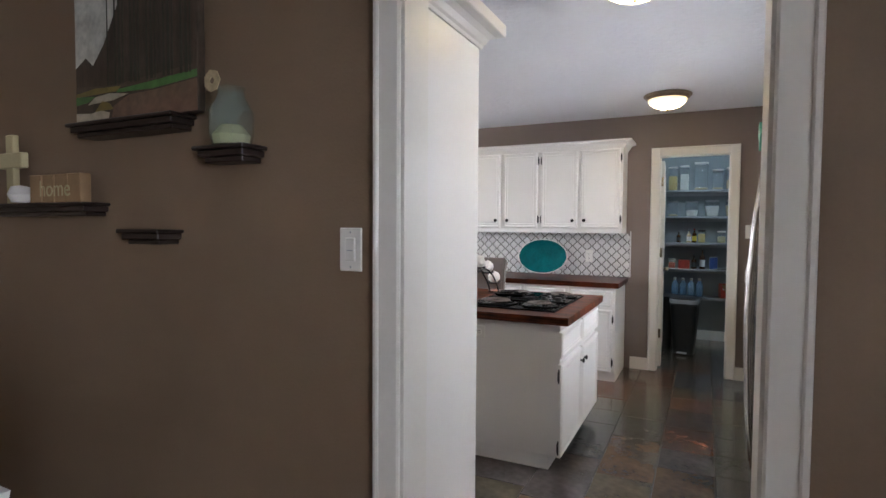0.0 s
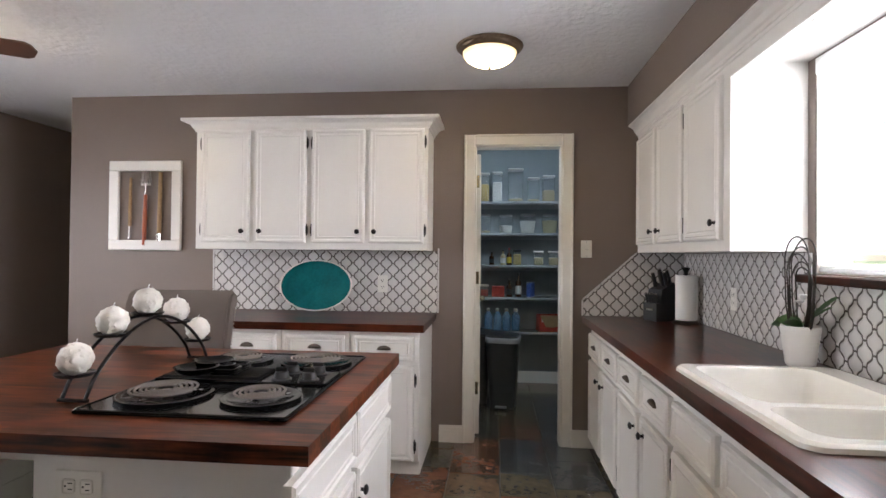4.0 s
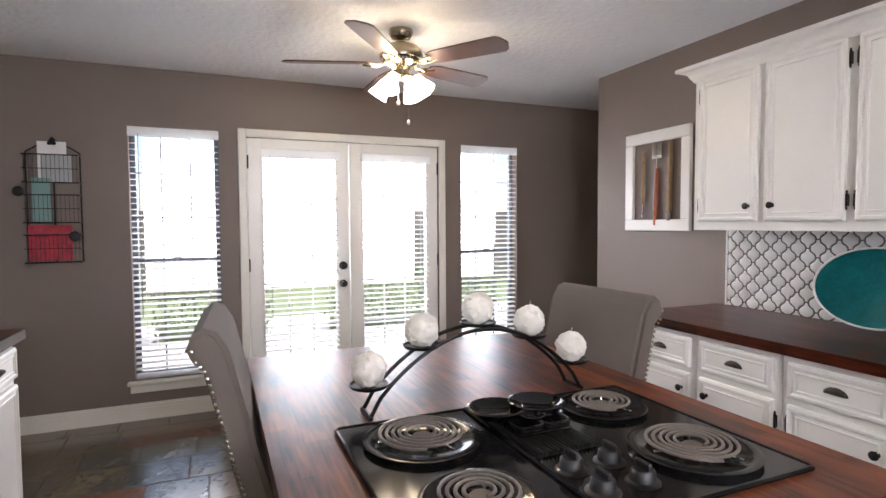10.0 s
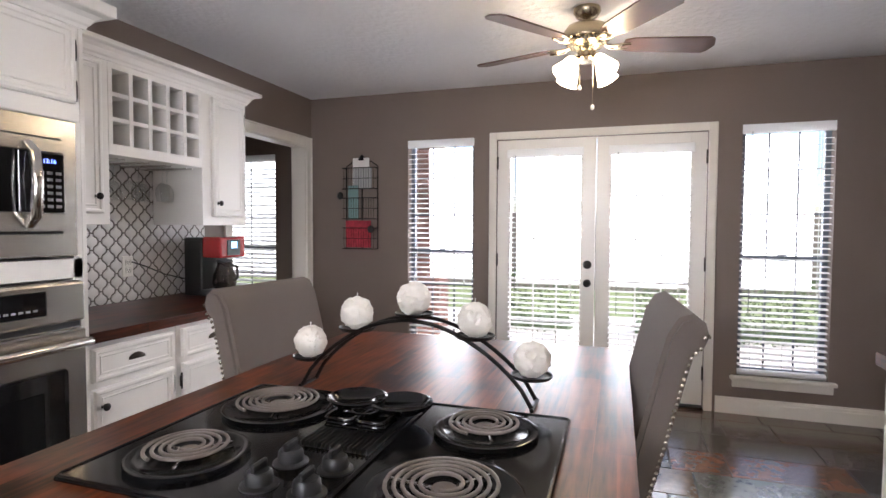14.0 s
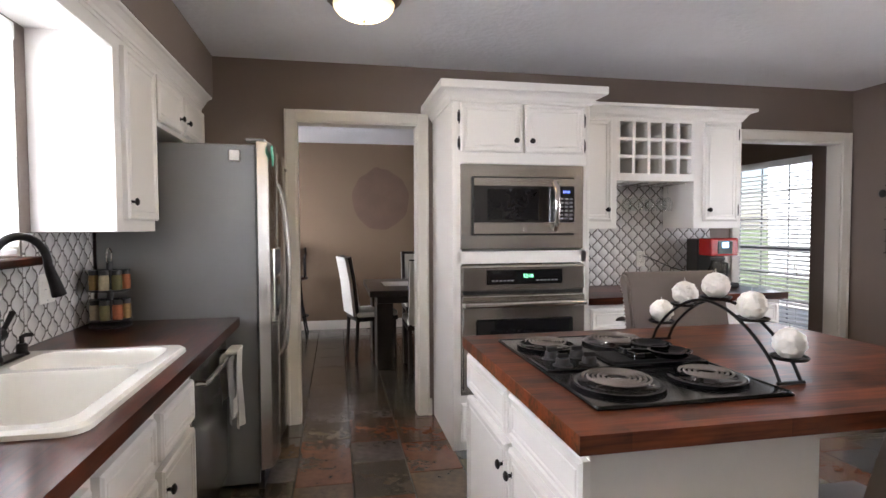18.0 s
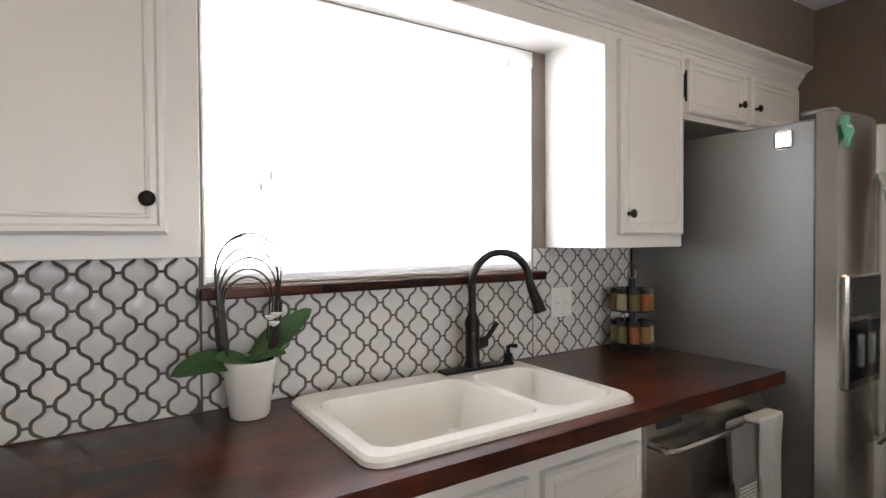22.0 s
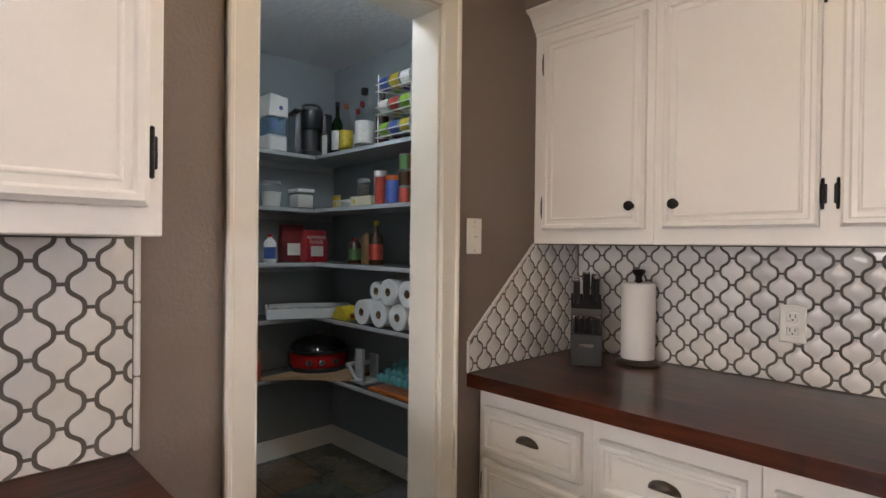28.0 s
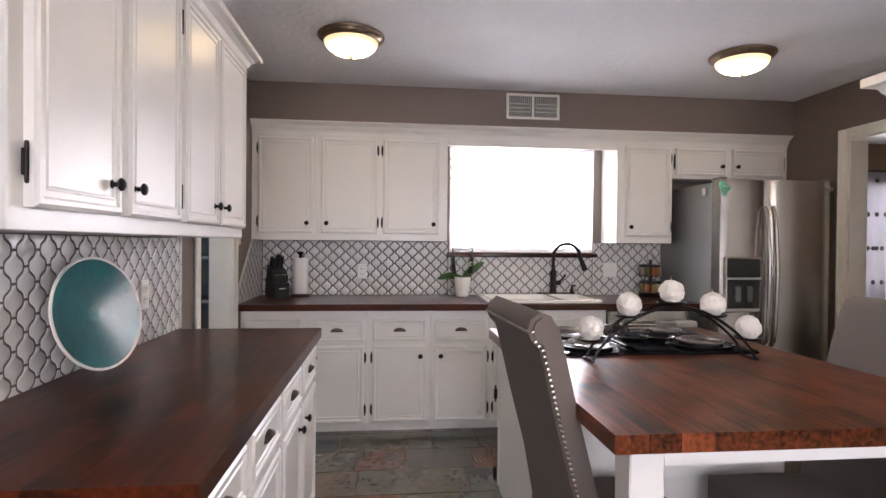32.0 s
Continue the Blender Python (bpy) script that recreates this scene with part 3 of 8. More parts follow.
sash_window("window_1", 3.16, 3.74, 0.28, 2.065, W, 1, "tall sash window with white slatted blind and sill", tilt=11)
sash_window("window_2", 5.70, 6.262, 0.28, 2.065, W, 1, "tall sash window with white slatted blind and sill", tilt=11)
sash_window("window_3", 0.80, 1.83, 0.36, 2.0, W, 1, "sash window with white slatted blind in the far room", tilt=24)
sash_window("window_4", 3.715, 4.93, 1.25, 2.11, E, -1, "wide window over the sink with white blind lowered", sill=False, grid=False, frame_mat=TRIM)
sash_window("window_5", -0.95, 0.35, 0.75, 2.05, 2.35, -1, "dining room window behind curtains")

# french doors
fd = thing("door_4", (W, (FY0 + FY1) / 2, 0), "pair of closed white french doors with blinds in the glass", "french doors", kind="structure")
for a, b, c, d in ((FY0 - 0.06, FY0, 0, FTOP + 0.06), (FY1, FY1 + 0.06, 0, FTOP + 0.06), (FY0, FY1, FTOP, FTOP + 0.06)):
    part("casing", box(W, W + 0.02, a, b, c, d, 0.005), TRIM, fd)
part("threshold", box(W - 0.14, W + 0.03, FY0, FY1, 0, 0.022, 0.006), BRONZE, fd)
FM = (FY0 + FY1) / 2
for a, b, knob in ((FY0 + 0.005, FM - 0.003, True), (FM + 0.003, FY1 - 0.005, False)):
    leaf = part("door_leaf", box(W - 0.055, W - 0.012, a, a + 0.11, 0.03, FTOP - 0.005, 0.003), WHITE, fd)
    part("stile", box(W - 0.055, W - 0.012, b - 0.11, b, 0.03, FTOP - 0.005, 0.003), WHITE, leaf)
    part("top_rail", box(W - 0.055, W - 0.012, a + 0.11, b - 0.11, FTOP - 0.125, FTOP - 0.005), WHITE, leaf)
    part("bottom_rail", box(W - 0.055, W - 0.012, a + 0.11, b - 0.11, 0.03, 0.25), WHITE, leaf)
    for c, d, e, f in ((a + 0.095, a + 0.11, 0.235, FTOP - 0.11), (b - 0.11, b - 0.095, 0.235, FTOP - 0.11), (a + 0.095, b - 0.095, 0.235, 0.25), (a + 0.095, b - 0.095, FTOP - 0.125, FTOP - 0.11)):
        part("glazing_bead", box(W - 0.012, W - 0.004, c, d, e, f, 0.002), WHITE, leaf)
    p = part("pane", box(W - 0.035, W - 0.031, a + 0.11, b - 0.11, 0.25, FTOP - 0.125), PANE, leaf)
    p.visible_shadow = False
    for k in (1, 2):
        u = a + 0.11 + (b - a - 0.22) * k / 3
        part("muntin", box(W - 0.05, W - 0.036, u - 0.006, u + 0.006, 0.25, FTOP - 0.125), WHITE, leaf)
    for k in range(1, 5):
        u = 0.25 + (FTOP - 0.375) * k / 5
        part("muntin", box(W - 0.05, W - 0.036, a + 0.11, b - 0.11, u - 0.006, u + 0.006), WHITE, leaf)
    blind(fd, "y", a + 0.10, b - 0.10, W + 0.022, 0.26, FTOP - 0.09, 1, gap=0.040, tilt=9)
    for e in (0.22, 1.02, 1.80):
        y = a if knob else b
        part("hinge", lathe([(0.0, 0), (0.008, 0), (0.008, 0.10), (0.0, 0.10)], (W - 0.006, y, e), 10), BRONZE, fd)
    if knob:
        for z, r in ((0.90, 0.028), (1.045, 0.030)):
            part("door_knob", lathe([(0, 0.05), (r * 0.8, 0.048), (r, 0.036), (r * 0.8, 0.022), (0.012, 0.018), (0.012, 0.006), (r * 1.1, 0.006), (r * 1.1, 0)], (W - 0.012, b - 0.055, z), 20, axis="x"), BRONZE, leaf, "oil-rubbed bronze knob", True)

# pantry door leaf, open into the pantry
leaf = thing("pantry_door", (PX0, N + 0.12, 0), "white panelled pantry door standing open against the inside", "door")
lw = 0.60
lp("door_leaf", box(0.0, 0.035, 0.01, lw, 0.012, 2.045, 0.003), TRIM, leaf)
for z0, z1 in ((0.20, 0.92), (1.08, 1.90)):
    lp("raised_panel", box(0.0355, 0.042, 0.12, lw - 0.11, z0, z1, 0.006), TRIM, leaf)
lp("door_knob", lathe([(0, 0.055), (0.022, 0.05), (0.027, 0.036), (0.02, 0.022), (0.01, 0.015), (0.026, 0.006), (0.026, 0)], (0.035, lw - 0.06, 0.95), 18, axis="x"), NICKEL, leaf, smooth=True)
for z in (0.3, 1.1, 1.8):
    lp("hinge", box(0.002, 0.026, 0.006, 0.0105, z, z + 0.09), NICKEL, leaf, "brass hinge")
leaf.matrix_world = leaf.matrix_basis = pose(PX0 + 0.008, N + 0.142, 0, 0, 0, 3)


# ---- cabinets ----
def frame_panel(w, h, t=0.019, inset=0.045):
    """A door or drawer front: slab with a raised moulding ring, a groove and a flat field. Drawn in x (width), z (height), its face towards -y."""
    bm = box(-w / 2, w / 2, -t, 0, -h / 2, h / 2)
    bmesh.ops.remove_doubles(bm, verts=bm.verts[:], dist=1e-6)
    bm.normal_update()
    f = [q for q in bm.faces if q.normal.y < -0.9]
    for thick, rise in ((0.004, 0.003), (0.004, 0.004), (0.010, 0.0), (0.005, -0.006), (min(0.012, h * 0.05), 0.0), (0.003, 0.003), (0.003, 0.0), (0.004, -0.004)):
        bmesh.ops.inset_region(bm, faces=f, thickness=thick, depth=rise, use_even_offset=True)
    return bm


FRONTS = {}


def front(name, w, h, m, parent):
    """A cabinet front at the pose m (its face towards the pose's -y)."""
    key = (round(w, 3), round(h, 3))
    if key not in FRONTS:
        me = bpy.data.meshes.new(name)
        b = frame_panel(w, h)
        b.to_mesh(me)
        b.free()
        me.materials.append(WHITE)
        FRONTS[key] = me
    ob = new(name, FRONTS[key])
    ob.parent, ob.matrix_basis = parent, m
    return ob


def shared(name, bm, material, smooth=True):
    me = bpy.data.meshes.new(name)
    bm.normal_update()
    bm.to_mesh(me)
    bm.free()
    me.materials.append(material)
    if smooth:
        for p in me.polygons:
            p.use_smooth = True
        me.set_sharp_from_angle(angle=radians(40))
    return me


KNOB = shared("knob", lathe([(0, -0.030), (0.009, -0.0295), (0.0155, -0.025), (0.0165, -0.021), (0.013, -0.017), (0.006, -0.014), (0.006, -0.004), (0.011, -0.002), (0.011, 0)], (0, 0, 0), 20, axis="y"), BRONZE)
cb = bmesh.new()
rows_ = []
for i in range(9):
    u = PI * i / 8
    rows_.append([cb.verts.new((0.042 * math.cos(u) * c, -0.004 - 0.020 * math.sin(PI / 2 * (1 - v)) * (0.35 + 0.65 * math.sin(u)) if v < 1 else -0.001, 0.026 * math.sin(u) * c - 0.010)) for v, c in ((0, 0.55), (0.35, 0.80), (0.7, 0.96), (1, 1.04))])
for a, b in zip(rows_, rows_[1:]):
    for k in range(3):
        cb.faces.new((a[k], a[k + 1], b[k + 1], b[k]))
cb.faces.new([r[0] for r in rows_])
CUPM = shared("cup_pull", cb, CUP)
hb = box(-0.009, -0.003, -0.006, 0, -0.026, 0.026, 0.002)
box(0.003, 0.009, -0.006, 0, -0.026, 0.026, 0.002, bm=hb)
tube([(0, -0.006, -0.034), (0, -0.006, 0.034)], 0.0042, 8, bm=hb)
for z in (-0.036, 0.036):
    lathe([(0, 0.006), (0.004, 0.003), (0.004, -0.003), (0, -0.006)], (0, -0.006, z), 8, bm=hb)
HINGE = shared("hinge", hb, BRONZE)


def hw(mesh, name, m, parent):
    ob = new(name, mesh)
    ob.parent, ob.matrix_basis = parent, m
    return ob


def crown(pts, parent, z, h=0.075, out=0.06):
    """A crown moulding along a run of corner points (x, y), stepping outwards to the run's left side."""
    bm = bmesh.new()
    prof = [(0, 0), (0.008, 0), (0.012, 0.012), (0.020, 0.020), (0.030, 0.040), (0.048, 0.054), (out - 0.004, 0.058), (out, 0.062), (out, h), (0, h)]
    rings = []
    n = len(pts)
    for i, p in enumerate(pts):
        p = Vector(p)
        dirs = []
        if i > 0:
            dirs.append((p - Vector(pts[i - 1])).normalized())
        if i < n - 1:
            dirs.append((Vector(pts[i + 1]) - p).normalized())
        nor = [Vector((-d.y, d.x)) for d in dirs]
        mit = sum(nor, Vector((0, 0)))
        mit = mit / max(0.2, mit.length_squared) * len(nor) if len(nor) > 1 else nor[0]
        if len(nor) > 1:
            mit = (nor[0] + nor[1]) / (1 + nor[0].dot(nor[1]))
        rings.append([bm.verts.new((p.x + mit.x * o, p.y + mit.y * o, z + k)) for o, k in prof])
    for a, b in zip(rings, rings[1:]):
        for k in range(len(prof)):
            j = (k + 1) % len(prof)
            bm.faces.new((a[k], a[j], b[j], b[k]))
    bm.faces.new(rings[0])
    bm.faces.new(rings[-1][::-1])
    bmesh.ops.recalc_face_normals(bm, faces=bm.faces[:])
    return lp("crown_moulding", bm, WHITE, parent)


def cabinet(name, at, turn, w, d, z0, z1, label, doors=(), drawers=(), low=0.0, toe=0.0, group=""):
    """A cabinet drawn with its back on y=0 and its face at y=-d, turned and set in place.
    doors: (x centre, width, low, high, hinge side -1/+1/0, knob height fraction 0 low, 1 high); drawers: (x centre, width, low, high, pull)."""
    ob = thing(name, (*at, 0), label, "cabinet", group, turn=turn)
    lp("body", box(-w / 2, w / 2, -d, 0, z0 + toe, low or z1, 0.002), WHITE, ob)
    if low:
        lp("front_rail", box(-w / 2, w / 2, -d, -d + 0.02, low, z1), WHITE, ob)
    if toe:
        lp("plinth", box(-w / 2, w / 2, -d + 0.05, 0, z0, z0 + toe), WHITE, ob)
    for cx, dw, lo, hi, hinge, kz in doors:
        dr = front("door", dw, hi - lo, pose(cx, -d, (lo + hi) / 2), ob)
        if hinge:
            kx = -hinge * (dw / 2 - 0.042)
            zz = (hi - lo) / 2 - 0.075
            hw(KNOB, "knob", pose(kx, -0.019, zz if kz else -zz), dr)
            for z in (-1, 1):
                hw(HINGE, "hinge", pose(hinge * (dw / 2 + 0.006), -0.004, z * ((hi - lo) / 2 - 0.085)), dr)
    for cx, dw, lo, hi, pull in drawers:
        dr = front("drawer", dw, hi - lo, pose(cx, -d, (lo + hi) / 2), ob)
        if pull:
            hw(CUPM, "cup_pull", pose(0, -0.019, 0.002), dr)
    return ob


CU = CT - 0.045      # underside of the wooden tops
# east run, faces west: local x runs north to south when turned by -90
GE = "base cabinets under the window"
for i in range(4):
    yc = 6.2 - i * 0.4295
    cabinet("base_cabinet", (E, yc), -90, 0.428, 0.61, 0, CU, "white base cabinet with one drawer and one door", [(0, 0.372, 0.08, 0.61, -1 if i in (0, 2) else 1, 1)],
            [(0, 0.372, 0.64, 0.79, True)], toe=0.07, group=GE)
cabinet("sink_cabinet", (E, 4.277), -90, 0.85, 0.61, 0, CU, "white sink base cabinet with two doors and false drawers", [(-0.212, 0.375, 0.08, 0.61, -1, 1), (0.212, 0.375, 0.08, 0.61, 1, 1)],
        [(-0.212, 0.375, 0.64, 0.79, False), (0.212, 0.375, 0.64, 0.79, False)], low=0.62, toe=0.07, group=GE)
GU = "wall cabinets along the sink wall"
DE = 0.305
DT = UB + 0.05, 2.09
cabinet("wall_cabinet", (E, 6.187), -90, 0.466, DE, UB, 2.12, "white wall cabinet with one panelled door", [(0.012, 0.392, *DT, -1, 0)], group=GU)
cabinet("wall_cabinet", (E, 5.467), -90, 0.972, DE, UB, 2.12, "white wall cabinet with two panelled doors", [(-0.249, 0.41, *DT, 1, 0), (0.211, 0.42, *DT, -1, 0)], group=GU)
cabinet("wall_cabinet", (E, 3.419), -90, 0.456, DE, UB, 2.12, "white wall cabinet with one panelled door beside the window", [(0.022, 0.372, *DT, 1, 0)], group=GU)
cabinet("wall_cabinet", (E, 2.7035), -90, 0.973, DE, 1.85, 2.12, "low white wall cabinet with two doors above the refrigerator", [(-0.256, 0.423, 1.875, 2.09, -1, 0), (0.2245, 0.442, 1.875, 2.09, 1, 0)], group=GU)
EF = E - DE
val = tagged(part("window_valance_board", box(EF - 0.002, EF + 0.023, 3.648, 4.980, 2.06, 2.12, 0.003), WHITE), "white board bridging the cabinets over the sink window", "valance", kind="structure")
tagged(part("trim", box(EF + 0.023, E, 3.648, 4.980, 2.115, 2.2), WHITE), "white painted underside above the sink window", "trim", kind="structure")
run = thing("crown_run", (0, 0, 0), "white crown moulding along the sink wall cabinets", "moulding", kind="structure")
lp("frieze", box(EF - 0.004, EF + 0.03, S, N, 2.12, 2.16), WHITE, run)
crown([(EF - 0.004, S), (EF - 0.004, N)], run, 2.135, 0.075, 0.062)

# north group
GN = "cabinets either side of the blue platter"
NT = UB + 0.045, 2.13
cabinet("wall_cabinet", (-1.269, N), 0, 1.586, 0.30, UB, 2.145, "white wall cabinet with four panelled doors and crown", [(-0.581, 0.335, *NT, -1, 0), (-0.198, 0.352, *NT, 1, 0), (0.198, 0.352, *NT, -1, 0), (0.585, 0.366, *NT, 1, 0)], group=GN)
nb = [o for o in bpy.data.objects if o.name.startswith("wall_cabinet") and abs(o.location.x + 1.269) < 0.01][0]
crown([(0.793, 0), (0.793, -0.30), (-0.793, -0.30), (-0.793, 0)], nb, 2.13, 0.078, 0.075)
for i in range(4):
    cabinet("base_cabinet", (-1.315 - 0.63 + i * 0.42, N), 0, 0.418, 0.63, 0, CU, "white base cabinet with a drawer and a door", [(0, 0.36, 0.10, 0.655, -1 if i % 2 == 0 else 1, 1)], [(0, 0.36, 0.685, 0.825, True)], toe=0.09, group=GN)

# south group: tall oven cabinet, wine rack
OX0, OX1, OF = -1.477, -0.603, S + 0.66
ov = thing("oven_cabinet", ((OX0 + OX1) / 2, S, 0), "tall white cabinet holding a microwave and a wall oven", "cabinet", turn=180)
lp("side_panel", box(0.417, 0.437, -0.66, 0, 0, 2.115, 0.002), WHITE, ov)
lp("side_panel", box(-0.437, -0.417, -0.66, 0, 0, 2.115, 0.002), WHITE, ov)
for a, b in ((0.0, 0.335), (1.13, 1.205), (1.73, 2.115)):
    lp("face_panel", box(-0.417, 0.417, -0.66, -0.02, a, b, 0.002), WHITE, ov)
for a in (-0.417, 0.382):
    lp("stile", box(a, a + 0.035, -0.66, -0.02, 0.335, 1.73), WHITE, ov)
for cx, hg in ((-0.200, -1), (0.200, 1)):
    d = front("door", 0.382, 0.288, pose(cx, -0.66, 1.942), ov)
    hw(KNOB, "knob", pose(-hg * 0.15, -0.019, -0.075), d)
    for z in (-0.095, 0.06):
        hw(HINGE, "hinge", pose(hg * 0.198, -0.004, z), d)
front("drawer", 0.78, 0.235, pose(0, -0.66, 0.1725), ov)
crown([(-0.437, 0), (-0.437, -0.66), (0.437, -0.66), (0.437, 0)][::-1], ov, 2.095, 0.105, 0.082)


def at_south(name, label, cat):
    return thing(name, ((OX0 + OX1) / 2, OF, 0), label, cat, turn=180)


mw = at_south("microwave", "built-in stainless steel microwave with black glass door", "microwave")
lp("trim_kit", box(-0.392, 0.392, -0.012, 0.0, 1.217, 1.726, 0.004), STEEL, mw)
lp("body", box(-0.326, 0.326, -0.030, -0.012, 1.300, 1.652, 0.006), BLACKP, mw)
lp("door", box(-0.318, 0.152, -0.045, -0.030, 1.308, 1.644, 0.006), BLACKG, mw)
lp("door_top_band", box(-0.318, 0.318, -0.049, -0.045, 1.594, 1.642, 0.002), STEEL, mw)
lp("door_bottom_band", box(-0.318, 0.318, -0.049, -0.030, 1.310, 1.378, 0.002), STEEL, mw)
lp("window", box(-0.235, 0.085, -0.0475, -0.045, 1.395, 1.578, 0.001), BLACKE, mw)
lp("control_panel", box(0.157, 0.318, -0.046, -0.030, 1.380, 1.592, 0.003), BLACKG, mw)
lp("handle", tube([(0.185, -0.05, 1.335), (0.185, -0.085, 1.365), (0.185, -0.096, 1.475), (0.185, -0.085, 1.585), (0.185, -0.05, 1.615)], 0.019, 12), CHROME, mw, "curved steel handle", True)
lp("badge", box(-0.012, 0.012, -0.051, -0.049, 1.332, 1.356, 0.001), CHROME, mw)
KEYM = mat("grey_key_print", (0.25, 0.25, 0.26), 0.5)
for r in range(6):
    for c in range(3):
        lp("key", box(0.222 + c * 0.031, 0.242 + c * 0.031, -0.0475, -0.046, 1.395 + r * 0.024, 1.406 + r * 0.024), KEYM, mw)
BLUEL = glow("blue_digits", (0.05, 0.15, 1.0), 3.0)
GREENL = glow("green_digits", (0.10, 0.9, 0.35), 2.5)
text("clock", "12:16", 0.022, mw.matrix_world @ pose(0.262, -0.0475, 1.562, 90, 0, 0), BLUEL, mw)
for o in mw.children:
    if o.name.startswith("clock"):
        o.matrix_parent_inverse = mw.matrix_world.inverted()

wo = at_south("wall_oven", "stainless steel wall oven with black glass window", "oven")
lp("body", box(-0.392, 0.392, -0.02, 0.0, 0.34, 1.122, 0.004), STEEL, wo)
lp("control_panel", box(-0.391, 0.391, -0.042, -0.02, 0.968, 1.120, 0.010, seg=2), STEEL, wo)
lp("display", box(-0.24, 0.24, -0.045, -0.042, 1.006, 1.094, 0.004), BLACKG, wo)
lp("vent_gap", box(-0.380, 0.380, -0.026, -0.02, 0.946, 0.966), BLACKP, wo)
od = lp("door", box(-0.388, 0.388, -0.048, -0.02, 0.372, 0.940, 0.006), STEEL, wo)
lp("window", box(-0.305, 0.305, -0.0505, -0.048, 0.44, 0.800, 0.010), BLACKG, wo)
lp("inner_window", box(-0.22, 0.22, -0.0515, -0.0505, 0.52, 0.73, 0.002), BLACKE, wo)
lp("handle", tube([(-0.372, -0.05, 0.888), (-0.372, -0.085, 0.890), (-0.31, -0.092, 0.892), (0.31, -0.092, 0.892), (0.372, -0.085, 0.890), (0.372, -0.05, 0.888)], 0.018, 12), CHROME, wo, "steel bar handle", True)
text("clock", "12:16", 0.03, wo.matrix_world @ pose(0.02, -0.046, 1.056, 90, 0, 0), GREENL, wo)
for i in range(6):
    for s in (-1, 1):
        lp("key", box(s * (0.08 + i * 0.024) - 0.008, s * (0.08 + i * 0.024) + 0.008, -0.0458, -0.045, 1.025, 1.033), KEYM, wo)

VX0, VX1 = -2.80, -1.48     # wine rack group
vc = (VX0 + VX1) / 2
vw = VX1 - VX0
wr = thing("wine_rack_cabinet", (vc, S, 0), "white wall cabinet with a fifteen-hole wine rack between two doors", "cabinet", turn=180)
UD = 0.372
h2 = vw / 2
# turned half round: local +x is west-to-east reversed
rx0, rx1 = -0.316, 0.281
lp("body", box(-h2, rx0, -UD, 0, UB, 2.115, 0.002), WHITE, wr)
lp("body", box(rx1, h2, -UD, 0, UB, 2.115, 0.002), WHITE, wr)
lp("top_panel", box(rx0, rx1, -UD, 0, 2.074, 2.115), WHITE, wr)
lp("back_panel", box(rx0, rx1, -0.02, 0, 1.70, 2.074), RACKW, wr)
lp("bottom_rail", box(rx0, rx1, -UD, 0, 1.668, 1.720, 0.002), WHITE, wr)
for i in range(6):
    u = rx0 + 0.012 + (rx1 - rx0 - 0.024) * i / 5
    lp("divider", box(u - 0.011, u + 0.011, -UD, -0.02, 1.720, 2.074), WHITE, wr)
for i in range(1, 3):
    z = 1.720 + 0.354 * i / 3
    lp("shelf", box(rx0, rx1, -UD + 0.003, -0.02, z - 0.010, z + 0.010), WHITE, wr)
d = front("door", 0.27, 0.70, pose(-0.498, -UD, 1.737), wr)
hw(KNOB, "knob", pose(0.10, -0.019, -0.27), d)
d = front("door", 0.272, 0.70, pose(0.487, -UD, 1.737), wr)
hw(KNOB, "knob", pose(-0.10, -0.019, -0.27), d)
for z in (-0.27, 0.27):
    hw(HINGE, "hinge", pose(0.146, -0.004, z), d)
crown([(-h2, -UD), (h2, -UD), (h2, 0)][::-1], wr, 2.102, 0.08, 0.075)
for i in range(4):
    u = rx0 + 0.08 + (rx1 - rx0 - 0.16) * i / 3
    lp("stemware_rail", tube([(u - 0.02, -UD + 0.02, 1.655), (u - 0.02, -0.03, 1.655), (u + 0.02, -0.03, 1.655), (u + 0.02, -UD + 0.02, 1.655)], 0.003, 6), CHROME, wr)
for i in range(3):
    bw = (VX1 + 2.92) / 3
    cabinet("base_cabinet", (-2.92 + bw * (i + 0.5), S), 180, bw - 0.002, 0.615, 0, CU, "white base cabinet with drawer and door by the oven", [(0, bw - 0.06, 0.10, 0.655, -1 if i == 1 else 1, 1)], [(0, bw - 0.06, 0.685, 0.825, True)], toe=0.09, group="base cabinets beside the oven")

# ---- worktops ----
def boards(name, at, label, cells, mat_):
    """A worktop glued up from boards: cells are (x0, x1, y0, y1)."""
    ob = thing(name, at, label, "worktop")
    for a, b, c, e in cells:
        part("board", box(a, b, c, e, CU, CT), mat_, ob)
    return ob


cells = []
edges = (0.56, 0.655, 0.755, 0.852, 0.938, 1.024, 1.11, 1.17, E)
for a, b in zip(edges, edges[1:]):
    cells += [(a, b, 3.14, 3.885), (a, b, 4.70, N)] if 0.65 < a < 1.1 else [(a, b, 3.14, N)]
boards("worktop", (0.9, 4.7, CU), "dark stained wooden worktop along the sink wall", cells, COUNTER)
boards("worktop", (-1.32, N - 0.3, CU), "dark stained wooden worktop under the blue platter", [(-2.16, -0.447, N - 0.672 + k * 0.096, N - 0.672 + (k + 1) * 0.096) for k in range(7)], COUNTERX)
boards("worktop", (vc, S + 0.3, CU), "dark stained wooden worktop beside the wall oven", [(-2.945, VX1 + 0.003, S + k * 0.66 / 7, S + (k + 1) * 0.66 / 7) for k in range(7)], COUNTERX)

